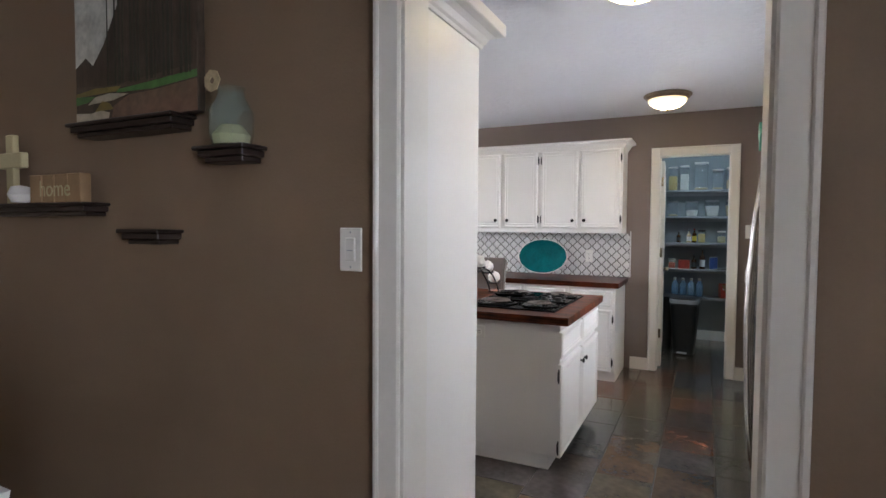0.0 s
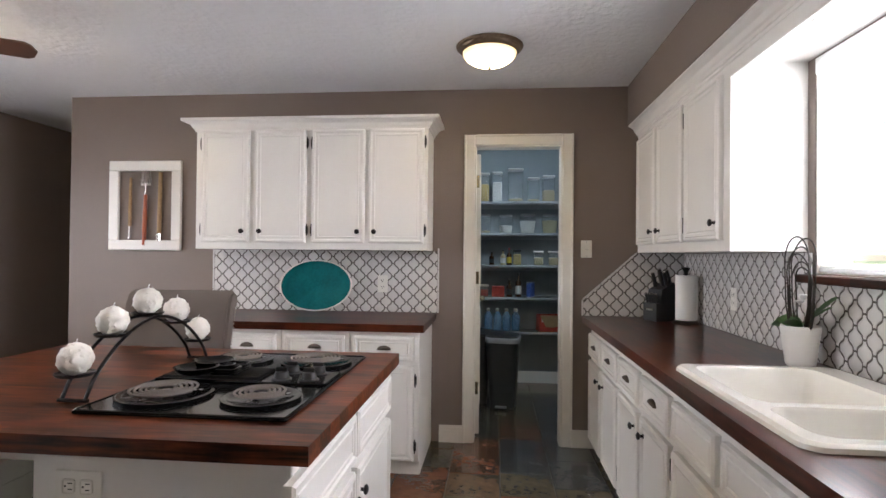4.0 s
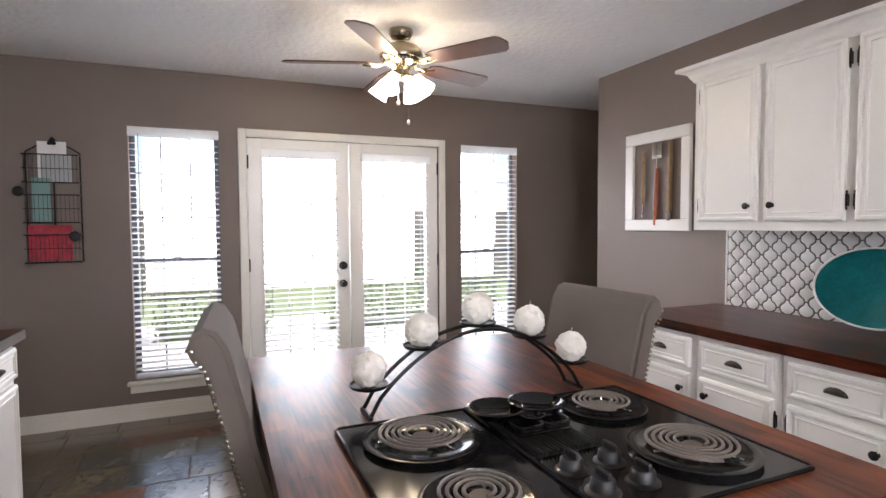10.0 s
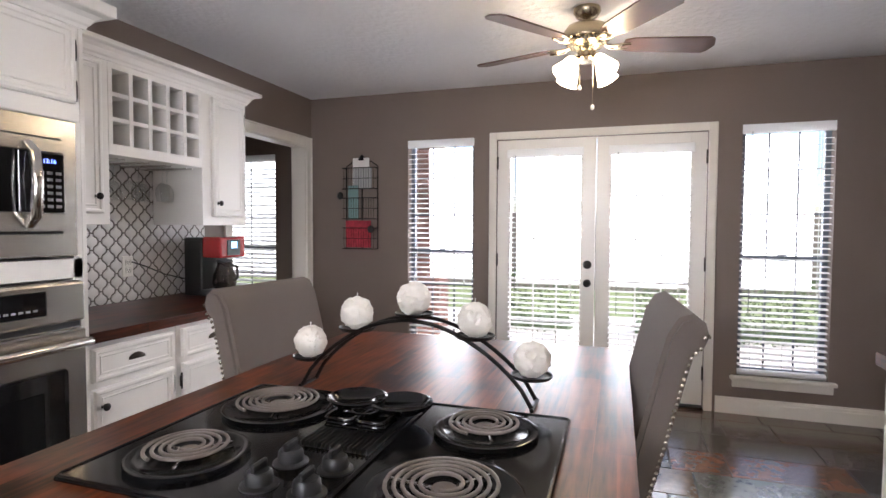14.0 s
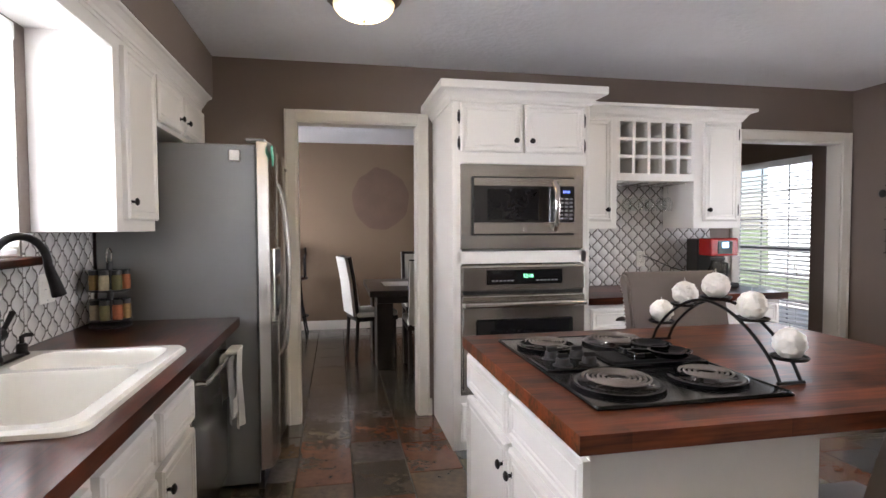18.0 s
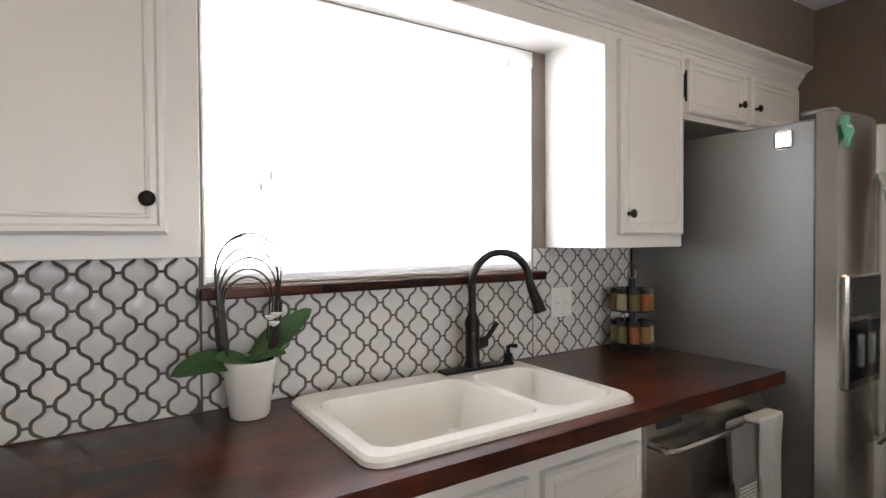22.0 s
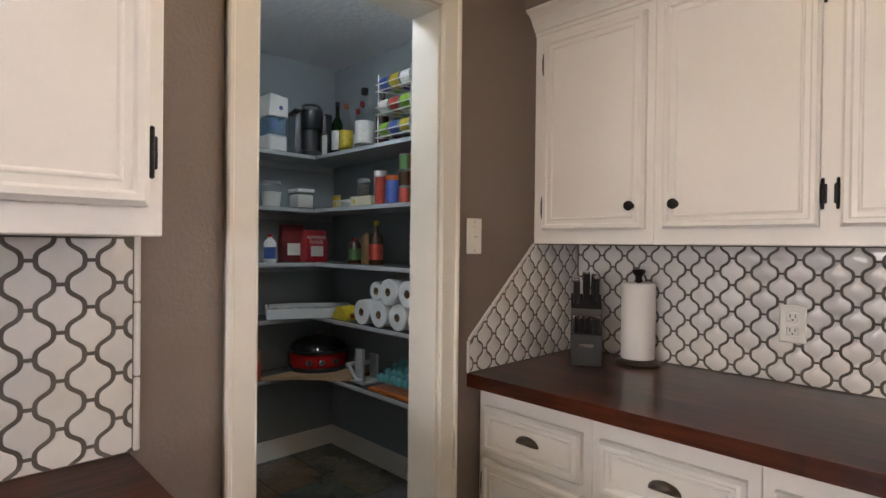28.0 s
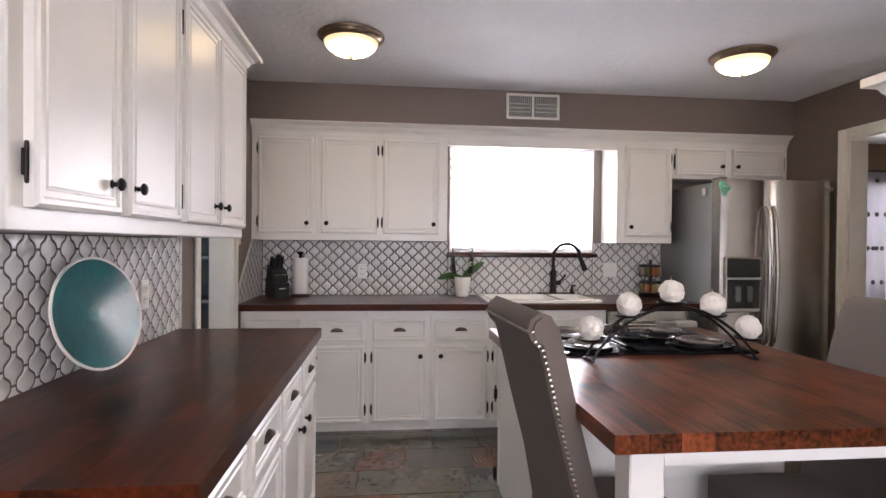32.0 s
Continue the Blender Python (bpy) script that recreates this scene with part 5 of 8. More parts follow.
for y in (ym - 0.035, ym + 0.035):
    part("rim", tube(rrect(-0.940, -0.866, y - 0.031, y + 0.031, 0.014, IZ + 0.046, 3), 0.0045, 6, closed=True), BLACKE, sp, smooth=True)
    part("tray_wall", tube(rrect(-0.938, -0.868, y - 0.029, y + 0.029, 0.014, IZ + 0.038, 3), 0.005, 6, closed=True), BLACKE, sp, smooth=True)
part("cup", lathe([(0, 0.004), (0.020, 0.005), (0.028, 0.020), (0.031, 0.024), (0.027, 0.025), (0.018, 0.011), (0, 0.009)], (-0.925, ym, IZ + 0.028), 20), BLACKE, sp, smooth=True)

# ---- candle arch ----
ca = thing("candle_arch", (-1.17, 4.33, IZ), "black wrought-iron arched candle holder with five cups", "candle holder")
AX, AY0, AY1, AH = -1.205, 4.05, 4.685, 0.198
for dx_ in (-0.035, 0.035):
    pts = []
    for i in range(25):
        u = i / 24
        pts.append((AX + dx_, AY0 + (AY1 - AY0) * u, IZ + 0.005 + AH * math.sin(PI * u) ** 0.72))
    part("arch_bar", tube(pts, 0.0055, 8), IRON, ca, smooth=True)
for y in (AY0, AY1):
    part("foot", tube([(AX - 0.045, y, IZ + 0.006), (AX + 0.045, y, IZ + 0.006)], 0.0055, 8), IRON, ca)
for i, u in enumerate((0.03, 0.24, 0.5, 0.76, 0.97)):
    y = AY0 + (AY1 - AY0) * u
    z = IZ + 0.012 + AH * math.sin(PI * min(0.985, max(0.015, u))) ** 0.72 + (0.026 if u in (0.03, 0.97) else 0.0)
    if u == 0.03:
        y -= 0.012
    if u == 0.97:
        y += 0.012
    part("cup", lathe([(0, 0), (0.046, 0), (0.052, 0.007), (0.050, 0.009), (0.044, 0.004), (0, 0.004)], (AX, y, z), 26), IRON, ca, smooth=True)
    cd = thing("ball_candle", (AX, y, z + 0.004), "white carved rose ball candle in an iron cup", "candle", "five ball candles on the arch")
    bm = bmesh.new()
    bmesh.ops.create_icosphere(bm, subdivisions=4, radius=0.043, matrix=Matrix.Translation((0, 0, 0.042)))
    for v in bm.verts:
        d = (v.co - Vector((0, 0, 0.042))).normalized()
        c = noise.cell(d * 3.3 + Vector((i * 7.1, 0, 0)))
        v.co += d * (0.0035 * noise.noise(d * 6 + Vector((i * 3.0, 1, 2))) + 0.0045 * abs(noise.noise(d * 13)) + 0.0022 * c)
    lp("wax", bm, CANDLE, cd, smooth=True)
    lp("wick", tube([(0, 0, 0.082), (0.002, 0.001, 0.092), (0.004, 0.002, 0.098)], 0.0012, 5), PAPER, cd)


# ---- upholstered chairs ----
def chair_at(x, y, turn):
    ob = thing("dining_chair", (x, y, 0), "grey-taupe upholstered chair with rolled back and nailhead trim", "chair", "two chairs at the island", turn=turn)
    hw_ = 0.245
    prof = [(0.12, 0.42), (0.085, 0.60), (0.03, 0.80), (-0.012, 0.97), (-0.035, 1.055), (-0.06, 1.095), (-0.09, 1.105), (-0.118, 1.085), (-0.126, 1.055), (-0.115, 1.03), (-0.095, 1.015), (-0.08, 0.96), (-0.04, 0.80), (0.015, 0.60), (0.05, 0.42)]
    tall = 1.045
    bm = prism([(a, 0.42 + (b - 0.42) * tall) for a, b in prof], -hw_, hw_, "x")
    bmesh.ops.bevel(bm, geom=[e for e in bm.edges if abs(e.verts[0].co.x - e.verts[1].co.x) < 1e-4], offset=0.012, segments=2, affect="EDGES")
    lp("backrest", bm, FABRIC, ob, smooth=True)
    bm = box(-hw_, hw_, 0.045, 0.47, 0.36, 0.46, 0.02, seg=2)
    lp("seat_base", bm, FABRIC, ob, smooth=True)
    bm = bmesh.new()
    nx, ny = 12, 12
    g = [[bm.verts.new((-hw_ + 0.004 + (2 * hw_ - 0.008) * i / nx, 0.10 + 0.368 * j / ny, 0.458 + 0.045 * (math.sin(PI * i / nx) * math.sin(PI * min(1, 0.12 + j / ny * 0.88))) ** 0.45)) for i in range(nx + 1)] for j in range(ny + 1)]
    for j in range(ny):
        for i in range(nx):
            bm.faces.new((g[j][i], g[j][i + 1], g[j + 1][i + 1], g[j + 1][i]))
    lp("seat_cushion", bm, FABRIC, ob, smooth=True)
    for sx in (-1, 1):
        for y0, y1, lean in ((0.415, 0.45, 0.0), (0.06, 0.10, -0.07)):
            b = bmesh.new()
            q = [(sx * (hw_ - 0.05), y0 - 0.012), (sx * (hw_ - 0.008), y0 - 0.012), (sx * (hw_ - 0.008), y1), (sx * (hw_ - 0.05), y1)]
            q2 = [(sx * (hw_ - 0.040), y0 + lean), (sx * (hw_ - 0.012), y0 + lean), (sx * (hw_ - 0.012), y1 - 0.01 + lean), (sx * (hw_ - 0.040), y1 - 0.01 + lean)]
            top = [b.verts.new((u, v, 0.37)) for u, v in q]
            bot = [b.verts.new((u, v, 0.0)) for u, v in q2]
            b.faces.new(top), b.faces.new(bot[::-1])
            for k in range(4):
                b.faces.new((top[k], bot[k], bot[(k + 1) % 4], top[(k + 1) % 4]))
            bmesh.ops.recalc_face_normals(b, faces=b.faces[:])
            lp("leg", b, LEGW, ob)
    # nailheads down both edges of the outer back and along the roll
    nails = bmesh.new()
    dome = [(0.0055, 0), (0.0045, 0.0025), (0, 0.0035)]
    path = [(-0.126, 1.055), (-0.118, 1.03), (-0.098, 1.008), (-0.083, 0.96), (-0.043, 0.80), (0.012, 0.60), (0.047, 0.42)]
    line = []
    for (a, b), (c, d) in zip(path, path[1:]):
        k = max(1, int(math.hypot(c - a, d - b) / 0.0145))
        line += [(a + (c - a) * i / k, b + (d - b) * i / k) for i in range(k)]
    line = [(v, 0.42 + (w - 0.42) * tall) for v, w in line]
    for sx in (-1, 1):
        for v, w in line:
            lathe([(r, h) for r, h in dome], (sx * (hw_ + 0.0005), v + 0.012, w), 7, bm=nails, axis="x" if sx > 0 else "-x")
    for i in range(33):
        lathe(dome, (-hw_ + 0.012 + i * 0.0146, -0.126, 1.084), 7, bm=nails, axis="-y")
    for i in range(34):
        for sx in (-1, 1):
            lathe(dome, (sx * (hw_ + 0.0005), 0.055 + i * 0.0120, 0.375), 7, bm=nails, axis="x" if sx > 0 else "-x")
    tagged(lp("nailhead_trim", nails, NAIL, ob, "silver nailhead trim"), kind="stuff")
    return ob


chair_at(-1.49, 3.775, -3)
chair_at(-1.475, 4.94, 183)


# ---- wall tiles ----
TP, TH, TG = 0.0487, 0.0905, 0.0080      # half pitch, height of one ogee, joint


def ogee(clip=None):
    """One lantern tile in u (across), v (up), with an eased edge."""
    n = 20
    line = [(TP / 2 * (1 + 0.58 * math.tanh(1.5 * math.cos(2 * PI * (i / n - 0.5))) / math.tanh(1.5)), (i / n - 0.5) * TH) for i in range(n + 1)]
    side = []
    for i, (u, v) in enumerate(line):
        a, b = line[max(0, i - 1)], line[min(n, i + 1)]
        du, dv = (b[0] - a[0], b[1] - a[1]) if 0 < i < n else (0, 1)
        k = TG / 2 / math.hypot(du, dv)
        side.append((max(0.0025, u - dv * k), v + du * k))
    side = [(u, v) for u, v in side if abs(v) < TH / 2 - 0.0025]
    side = [(side[0][0], -TH / 2 + TG * 0.42)] + side + [(side[-1][0], TH / 2 - TG * 0.42)]
    side = [p for k, p in enumerate(side) if k == 0 or p[1] > side[k - 1][1] + 1e-5]
    return side + [(-u, v) for u, v in side[::-1]]


def clipped(poly, inside, cut):
    """Cuts an outline by a half plane given by a signed distance."""
    out = []
    for i, p in enumerate(poly):
        q = poly[(i + 1) % len(poly)]
        a, b = inside(p), inside(q)
        if a >= 0:
            out.append(p)
        if (a >= 0) != (b >= 0):
            t = a / (a - b)
            out.append((p[0] + (q[0] - p[0]) * t, p[1] + (q[1] - p[1]) * t))
    return out


def tile_mesh(poly, name="tile"):
    bm = bmesh.new()
    cx, cy = sum(p[0] for p in poly) / len(poly), sum(p[1] for p in poly) / len(poly)
    lay = []
    for k, z in ((1.0, 0.0), (0.985, 0.0016), (0.93, 0.0024)):
        lay.append([bm.verts.new((cx + (u - cx) * k, cy + (v - cy) * k, z)) for u, v in poly])
    for a, b in zip(lay, lay[1:]):
        for i in range(len(a)):
            bm.faces.new((a[i], a[(i + 1) % len(a)], b[(i + 1) % len(a)], b[i]))
    bm.faces.new(lay[-1])
    bmesh.ops.recalc_face_normals(bm, faces=bm.faces[:])
    return shared(name, bm, TILE, True)


FULL = tile_mesh(ogee())


def tiling(name, m, w, h, label, u0, v0, halves=(), holes=()):
    """A tiled field: u across to w, v up to h, out along the pose's z. halves: extra cutting half planes (a, b, c) keeping a*u+b*v+c>=0. u0, v0: where one tile has its middle."""
    ob = thing(name, (0, 0, 0), label, "backsplash", kind="structure")
    base_ = [(0, 0), (w, 0), (w, h), (0, h)]
    for a, b, c in halves:
        base_ = clipped(base_, lambda p: a * p[0] + b * p[1] + c, None)
    bed = bmesh.new()
    vs = [bed.verts.new((u, v, 0.0035)) for u, v in base_]
    bed.faces.new(vs)
    o = part("grout_bed", bed, GROUT, ob)
    o.matrix_basis = m
    cuts = [(1, 0, -0.002), (-1, 0, w - 0.002), (0, 1, -0.002), (0, -1, h - 0.002), *halves]
    cols, rows = int(w / TP) + 2, int(h / TH * 2) + 3
    n = 0
    for c in range(-2, cols):
        for r in range(-2, rows // 2 + 1):
            u, v = u0 + c * TP, v0 + (r + (0.5 if c % 2 else 0)) * TH
            if any(x0 < u < x1 and y0 < v < y1 for x0, x1, y0, y1 in holes):
                continue
            poly = [(u + p, v + q) for p, q in ogee()]
            whole = True
            for a, b, k in cuts:
                if any(a * p + b * q + k < 0 for p, q in poly):
                    whole = False
                    poly = clipped(poly, lambda p: a * p[0] + b * p[1] + k, None)
                    if len(poly) < 3:
                        break
            if len(poly) < 3:
                continue
            area_ = abs(sum(poly[i][0] * poly[(i + 1) % len(poly)][1] - poly[(i + 1) % len(poly)][0] * poly[i][1] for i in range(len(poly)))) / 2
            if area_ < 0.0002:
                continue
            if whole:
                t = new("tile", FULL)
                t.parent, t.matrix_basis = ob, m @ pose(u, v, 0.003, random.uniform(-0.6, 0.6), random.uniform(-0.6, 0.6), 0)
            else:
                t = new("tile", tile_mesh(poly))
                t.parent, t.matrix_basis = ob, m @ pose(0, 0, 0.003)
            n += 1
    return ob


def edge_strip(parent, pts, m, w=0.012, step=0.15):
    """Narrow glazed edge pieces along a line of (u, v)."""
    for (a, b), (c, d) in zip(pts, pts[1:]):
        L = math.hypot(c - a, d - b)
        k = max(1, round(L / step))
        for i in range(k):
            u0, v0 = a + (c - a) * i / k, b + (d - b) * i / k
            p = part("edge_piece", box(0.0012, L / k - 0.0012, -w / 2, w / 2, 0, 0.010, 0.003), TILE, parent)
            p.matrix_basis = m @ pose(u0, v0, 0, 0, 0, math.degrees(math.atan2(d - b, c - a)))


mN = Matrix.Translation((-2.085, N - 0.001, CT)) @ pose(0, 0, 0, 90, 0, 0)
t_n = tiling("backsplash_north", mN, 1.645, UB - CT - 0.001, "glazed white lantern tiles with dark grout", 0.013, 0.0738)
edge_strip(t_n, [(-0.006, 0), (-0.006, UB - CT)], mN)
edge_strip(t_n, [(1.651, 0), (1.651, UB - CT + 0.02)], mN)
mE = Matrix.Translation((E - 0.001, N - 0.012, CT)) @ pose(0, 0, 0, 90, 0, -90)
tiling("backsplash_sink_north", mE, N - 0.012 - 4.94, UB - CT - 0.001, "glazed white lantern tiles with dark grout along the sink wall", 0.0109, 0.0758)
mE2 = Matrix.Translation((E - 0.001, 4.938, CT)) @ pose(0, 0, 0, 90, 0, -90)
tiling("backsplash_sink_middle", mE2, 4.938 - 3.722, 1.212 - CT, "glazed white lantern tiles with dark grout under the sink window", 0.058, 0.0388)
mE3 = Matrix.Translation((E - 0.001, 3.72, CT)) @ pose(0, 0, 0, 90, 0, -90)
tiling("backsplash_sink_south", mE3, 3.72 - 3.12, UB - CT - 0.001, "glazed white lantern tiles with dark grout beside the refrigerator", 0.0088, 0.0388)
mR = Matrix.Translation((0.565, N - 0.001, CT)) @ pose(0, 0, 0, 90, 0, 0)
RW, RH = E - 0.565, UB - CT
sl = (RH - 0.105) / 0.36
t_r = tiling("backsplash_return", mR, RW, RH, "slanted return of white lantern tiles by the pantry door", 0.03, 0.0738, halves=[(sl, -1, 0.105)])
edge_strip(t_r, [(-0.005, 0), (-0.005, 0.11), (0.357, RH)], mR)
mS = Matrix.Translation((VX1, S + 0.001, CT)) @ pose(0, 0, 0, 90, 0, 180)
tiling("backsplash_south", mS, 1.36, 1.675 - CT - 0.001, "glazed white lantern tiles behind the coffee maker", 0.0028, 0.0283,
             holes=((-0.1, 0.34, UB - CT + 0.02, 1), (1.02, 1.5, UB - CT + 0.02, 1)))


# ---- plates on the walls ----
def outlet(m, label="white double outlet on the tiles", horizontal=False):
    ob = thing("wall_outlet", (0, 0, 0), label, "outlet")
    ob.matrix_world = ob.matrix_basis = m @ (pose(0, 0, 0, 0, 90, 0) if horizontal else Matrix())
    lp("plate", box(-0.037, 0.037, -0.006, 0, -0.060, 0.060, 0.003), PLATE, ob)
    for z in (-0.022, 0.022):
        lp("socket", box(-0.017, 0.017, -0.008, -0.005, z - 0.016, z + 0.016, 0.004), PLATE, ob)
        for x in (-0.007, 0.007):
            lp("slot", box(x - 0.0012, x + 0.0012, -0.0086, -0.0078, z - 0.002, z + 0.009), BLACKP, ob)
        lp("ground_hole", lathe([(0, 0), (0.0028, 0)], (0, -0.0084, z - 0.008), 8, axis="-y"), BLACKP, ob)
    return ob


def switch(m, n=1, label="white rocker light switch"):
    ob = thing("light_switch", (0, 0, 0), label, "switch")
    ob.matrix_world = ob.matrix_basis = m
    w = 0.037 + 0.023 * (n - 1)
    lp("plate", box(-w, w, -0.006, 0, -0.060, 0.060, 0.003), PLATE, ob)
    for i in range(n):
        x = (i - (n - 1) / 2) * 0.046
        lp("rocker", box(x - 0.017, x + 0.017, -0.010, -0.005, -0.033, 0.033, 0.003), PLATE, ob)
        lp("rocker_slot", box(x - 0.010, x + 0.010, -0.0108, -0.0098, -0.004, -0.001), SHELFW, ob)
    for z in (-0.048, 0.048):
        lp("screw", lathe([(0, 0.0012), (0.003, 0.0006), (0.0035, 0)], (0, -0.006, z), 8, axis="-y"), SHELFW, ob)
    return ob


outlet(pose(-0.83, N - 0.0095, 1.10))
outlet(pose(E - 0.0095, 5.632, 1.09, 0, 0, -90))
switch(pose(E - 0.0095, 3.57, 1.11, 0, 0, -90), 2, "white double rocker switch on the tiles")
switch(pose(0.585, N, 1.358), 1, "white rocker switch on taupe wall")
outlet(pose(-1.0, IY0 + 0.03, 0.765), "white double outlet in the island side", True)
outlet(pose(-2.23, S + 0.0095, 1.10, 0, 0, 180), "cream outlet on the tiles behind the coffee maker")
switch(pose(-3.0, S + 0.001, 1.07, 0, 0, 180), 2, "white double rocker switch beside the far doorway")
switch(pose(-0.653, SD - 0.012, 1.325), 1, "white dimmer switch on brown dining wall")

# ---- platter ----
pt = thing("platter", (-1.295, N - 0.03, CT), "oval teal glazed platter with white rim leaning on tiles", "platter")
bm = bmesh.new()
rings = []
for k, z in ((0.0, 0.004), (0.12, 0.0045), (0.3, 0.0075), (0.45, 0.011), (0.6, 0.0155), (0.75, 0.0215), (0.88, 0.027), (0.955, 0.0305)):
    rings.append([(0.262 * k * math.cos(a), 0.182 * k * math.sin(a), z) for a in [2 * PI * i / 56 for i in range(56)]])
bmA = loft(rings[1:], cap=False)
bmA.faces.new([bmA.verts[i] for i in range(56)]) if bmA.verts.ensure_lookup_table() is None else None
pw = Matrix.Translation((-1.295, N - 0.052, CT + 0.181)) @ pose(0, 0, 0, 78, 0, 0)
o = part("well", bmA, TEAL, pt, "teal crackle glaze", True)
o.matrix_basis = pt.matrix_world.inverted() @ pw
o.matrix_parent_inverse = Matrix()
rim = loft([[(0.262 * k * math.cos(a), 0.182 * k * math.sin(a), z) for a in [2 * PI * i / 56 for i in range(56)]] for k, z in ((0.955, 0.0302), (0.985, 0.034), (1.0, 0.032), (1.0, 0.027), (0.96, 0.022), (0.80, 0.006), (0.5, 0.0))], cap=True)
o = part("rim", rim, CERAM, pt, "white glazed rim", True)
o.matrix_parent_inverse = Matrix()
o.matrix_basis = pt.matrix_world.inverted() @ pw

# ---- framed barbecue tools ----
pf = thing("wall_frame", (-2.58, N, 1.64), "white frame with mounted wooden-handled barbecue tools", "wall art")
fx0, fx1, fz0, fz1 = -2.906, -2.34, 1.322, 1.985
for a, b, c, d in ((fx0, fx1, fz0, fz0 + 0.075), (fx0, fx1, fz1 - 0.075, fz1), (fx0, fx0 + 0.075, fz0 + 0.075, fz1 - 0.075), (fx1 - 0.075, fx1, fz0 + 0.075, fz1 - 0.075)):
    part("frame_bar", box(a, b, N - 0.030, N - 0.001, c, d, 0.006), WHITE, pf)
ORW = mat("orange_varnished_wood", (0.33, 0.07, 0.02), 0.3, vary=0.2, scale=20, coat=0.3)
TANW = mat("worn_tan_wood", (0.30, 0.19, 0.09), 0.6, vary=0.2, scale=20)
xs = fx0 + 0.165
part("fork_handle", tube([(xs, N - 0.02, 1.50), (xs + 0.004, N - 0.02, 1.86)], [0.013, 0.010], 10), TANW, pf, smooth=True)
part("fork", tube([(xs, N - 0.02, 1.50), (xs - 0.002, N - 0.02, 1.41)], 0.005, 8), CHROME, pf)
for q in (-0.010, 0.006):
    part("fork_tine", tube([(xs - 0.002, N - 0.02, 1.44), (xs + q, N - 0.02, 1.41)], 0.003, 6), CHROME, pf)
xs = (fx0 + fx1) / 2
part("spatula_handle", tube([(xs - 0.004, N - 0.02, 1.36), (xs, N - 0.02, 1.56), (xs + 0.004, N - 0.02, 1.735)], [0.014, 0.017, 0.012], 12), ORW, pf, "orange varnished handle", True)
part("spatula_shaft", tube([(xs + 0.004, N - 0.02, 1.73), (xs + 0.006, N - 0.02, 1.82)], 0.006, 8), CHROME, pf)
for q in range(4):
    part("spatula_blade", box(xs - 0.035 + q * 0.022, xs - 0.020 + q * 0.022, N - 0.023, N - 0.019, 1.815, 1.925, 0.001), CHROME, pf)
part("spatula_tip", box(xs - 0.038, xs + 0.052, N - 0.0235, N - 0.0185, 1.915, 1.938, 0.001), CHROME, pf)
part("spatula_neck", box(xs - 0.036, xs + 0.050, N - 0.0235, N - 0.0185, 1.80, 1.818, 0.001), CHROME, pf)
part("hook", tube([(xs - 0.004, N - 0.02, 1.362), (xs - 0.012, N - 0.022, 1.345), (xs - 0.004, N - 0.022, 1.333), (xs + 0.006, N - 0.02, 1.348)], 0.0025, 6), CHROME, pf)
xs = fx1 - 0.165
part("brush_handle", tube([(xs - 0.004, N - 0.02, 1.44), (xs + 0.002, N - 0.02, 1.90)], [0.017, 0.014], 10), TANW, pf, smooth=True)
part("brush_ferrule", tube([(xs - 0.005, N - 0.02, 1.39), (xs - 0.004, N - 0.02, 1.45)], 0.018, 10), CHROME, pf)

# ---- letter rack ----
rk = thing("letter_rack", (W, 2.730, 1.5), "dark wire wall rack with cards, letters and magazines", "letter rack")
for y in (2.580, 2.730, 2.880):
    part("upright", tube([(W + 0.012, y, 1.14), (W + 0.012, y, 1.86)], 0.005, 6), IRON, rk)
part("scroll", tube([(W + 0.012, 2.580, 1.86), (W + 0.012, 2.640, 1.90), (W + 0.012, 2.730, 1.91), (W + 0.012, 2.820, 1.90), (W + 0.012, 2.880, 1.86)], 0.005, 6), IRON, rk)
part("finial", lathe([(0, 0.045), (0.012, 0.035), (0.02, 0.02), (0.035, 0.0), (0.03, -0.012), (0, -0.014)], (W + 0.014, 2.730, 1.92), 12), IRON, rk)
for i, z in enumerate((1.14, 1.40, 1.66)):
    for dz in (0, 0.09, 0.18):
        part("basket_rail", tube([(W + 0.012, 2.575, z + dz), (W + 0.085, 2.575, z + dz), (W + 0.085, 2.885, z + dz), (W + 0.012, 2.885, z + dz)], 0.004 if dz != 0.09 else 0.0025, 6), IRON, rk)
    for q in range(13):
        part("basket_wire", tube([(W + 0.085, 2.590 + q * 0.0237, z), (W + 0.085, 2.590 + q * 0.0237, z + 0.18)], 0.0014, 5), IRON, rk)
PAPT = mat("teal_card", (0.20, 0.34, 0.33), 0.7)
MAGR = mat("red_magazine_cover", (0.42, 0.03, 0.05), 0.4, vary=0.4, scale=25)
tagged(part("letter", box(W + 0.03, W + 0.034, 2.650, 2.810, 1.67, 1.93, 0.001), PAPER), "white letter standing in the wire rack", "letter")
tagged(part("letter", box(W + 0.045, W + 0.049, 2.670, 2.840, 1.665, 1.845, 0.001), SHELFW), "grey photo card standing in the wire rack", "letter")
tagged(part("card", box(W + 0.06, W + 0.064, 2.620, 2.720, 1.405, 1.69, 0.001), PAPT), "teal card standing in the wire rack", "card")
tagged(part("magazine", box(W + 0.04, W + 0.05, 2.590, 2.830, 1.15, 1.385, 0.001), MAGR), "red magazine standing in the wire rack", "magazine")
for y, z in ((2.555, 1.60), (2.850, 1.31)):
    tagged(part("round_clip", lathe([(0, 0.012), (0.02, 0.01), (0.032, 0.0), (0, -0.002)], (W + 0.088, y, z), 16, axis="x"), BLACKP), "black round clip on the wire rack", "clip")

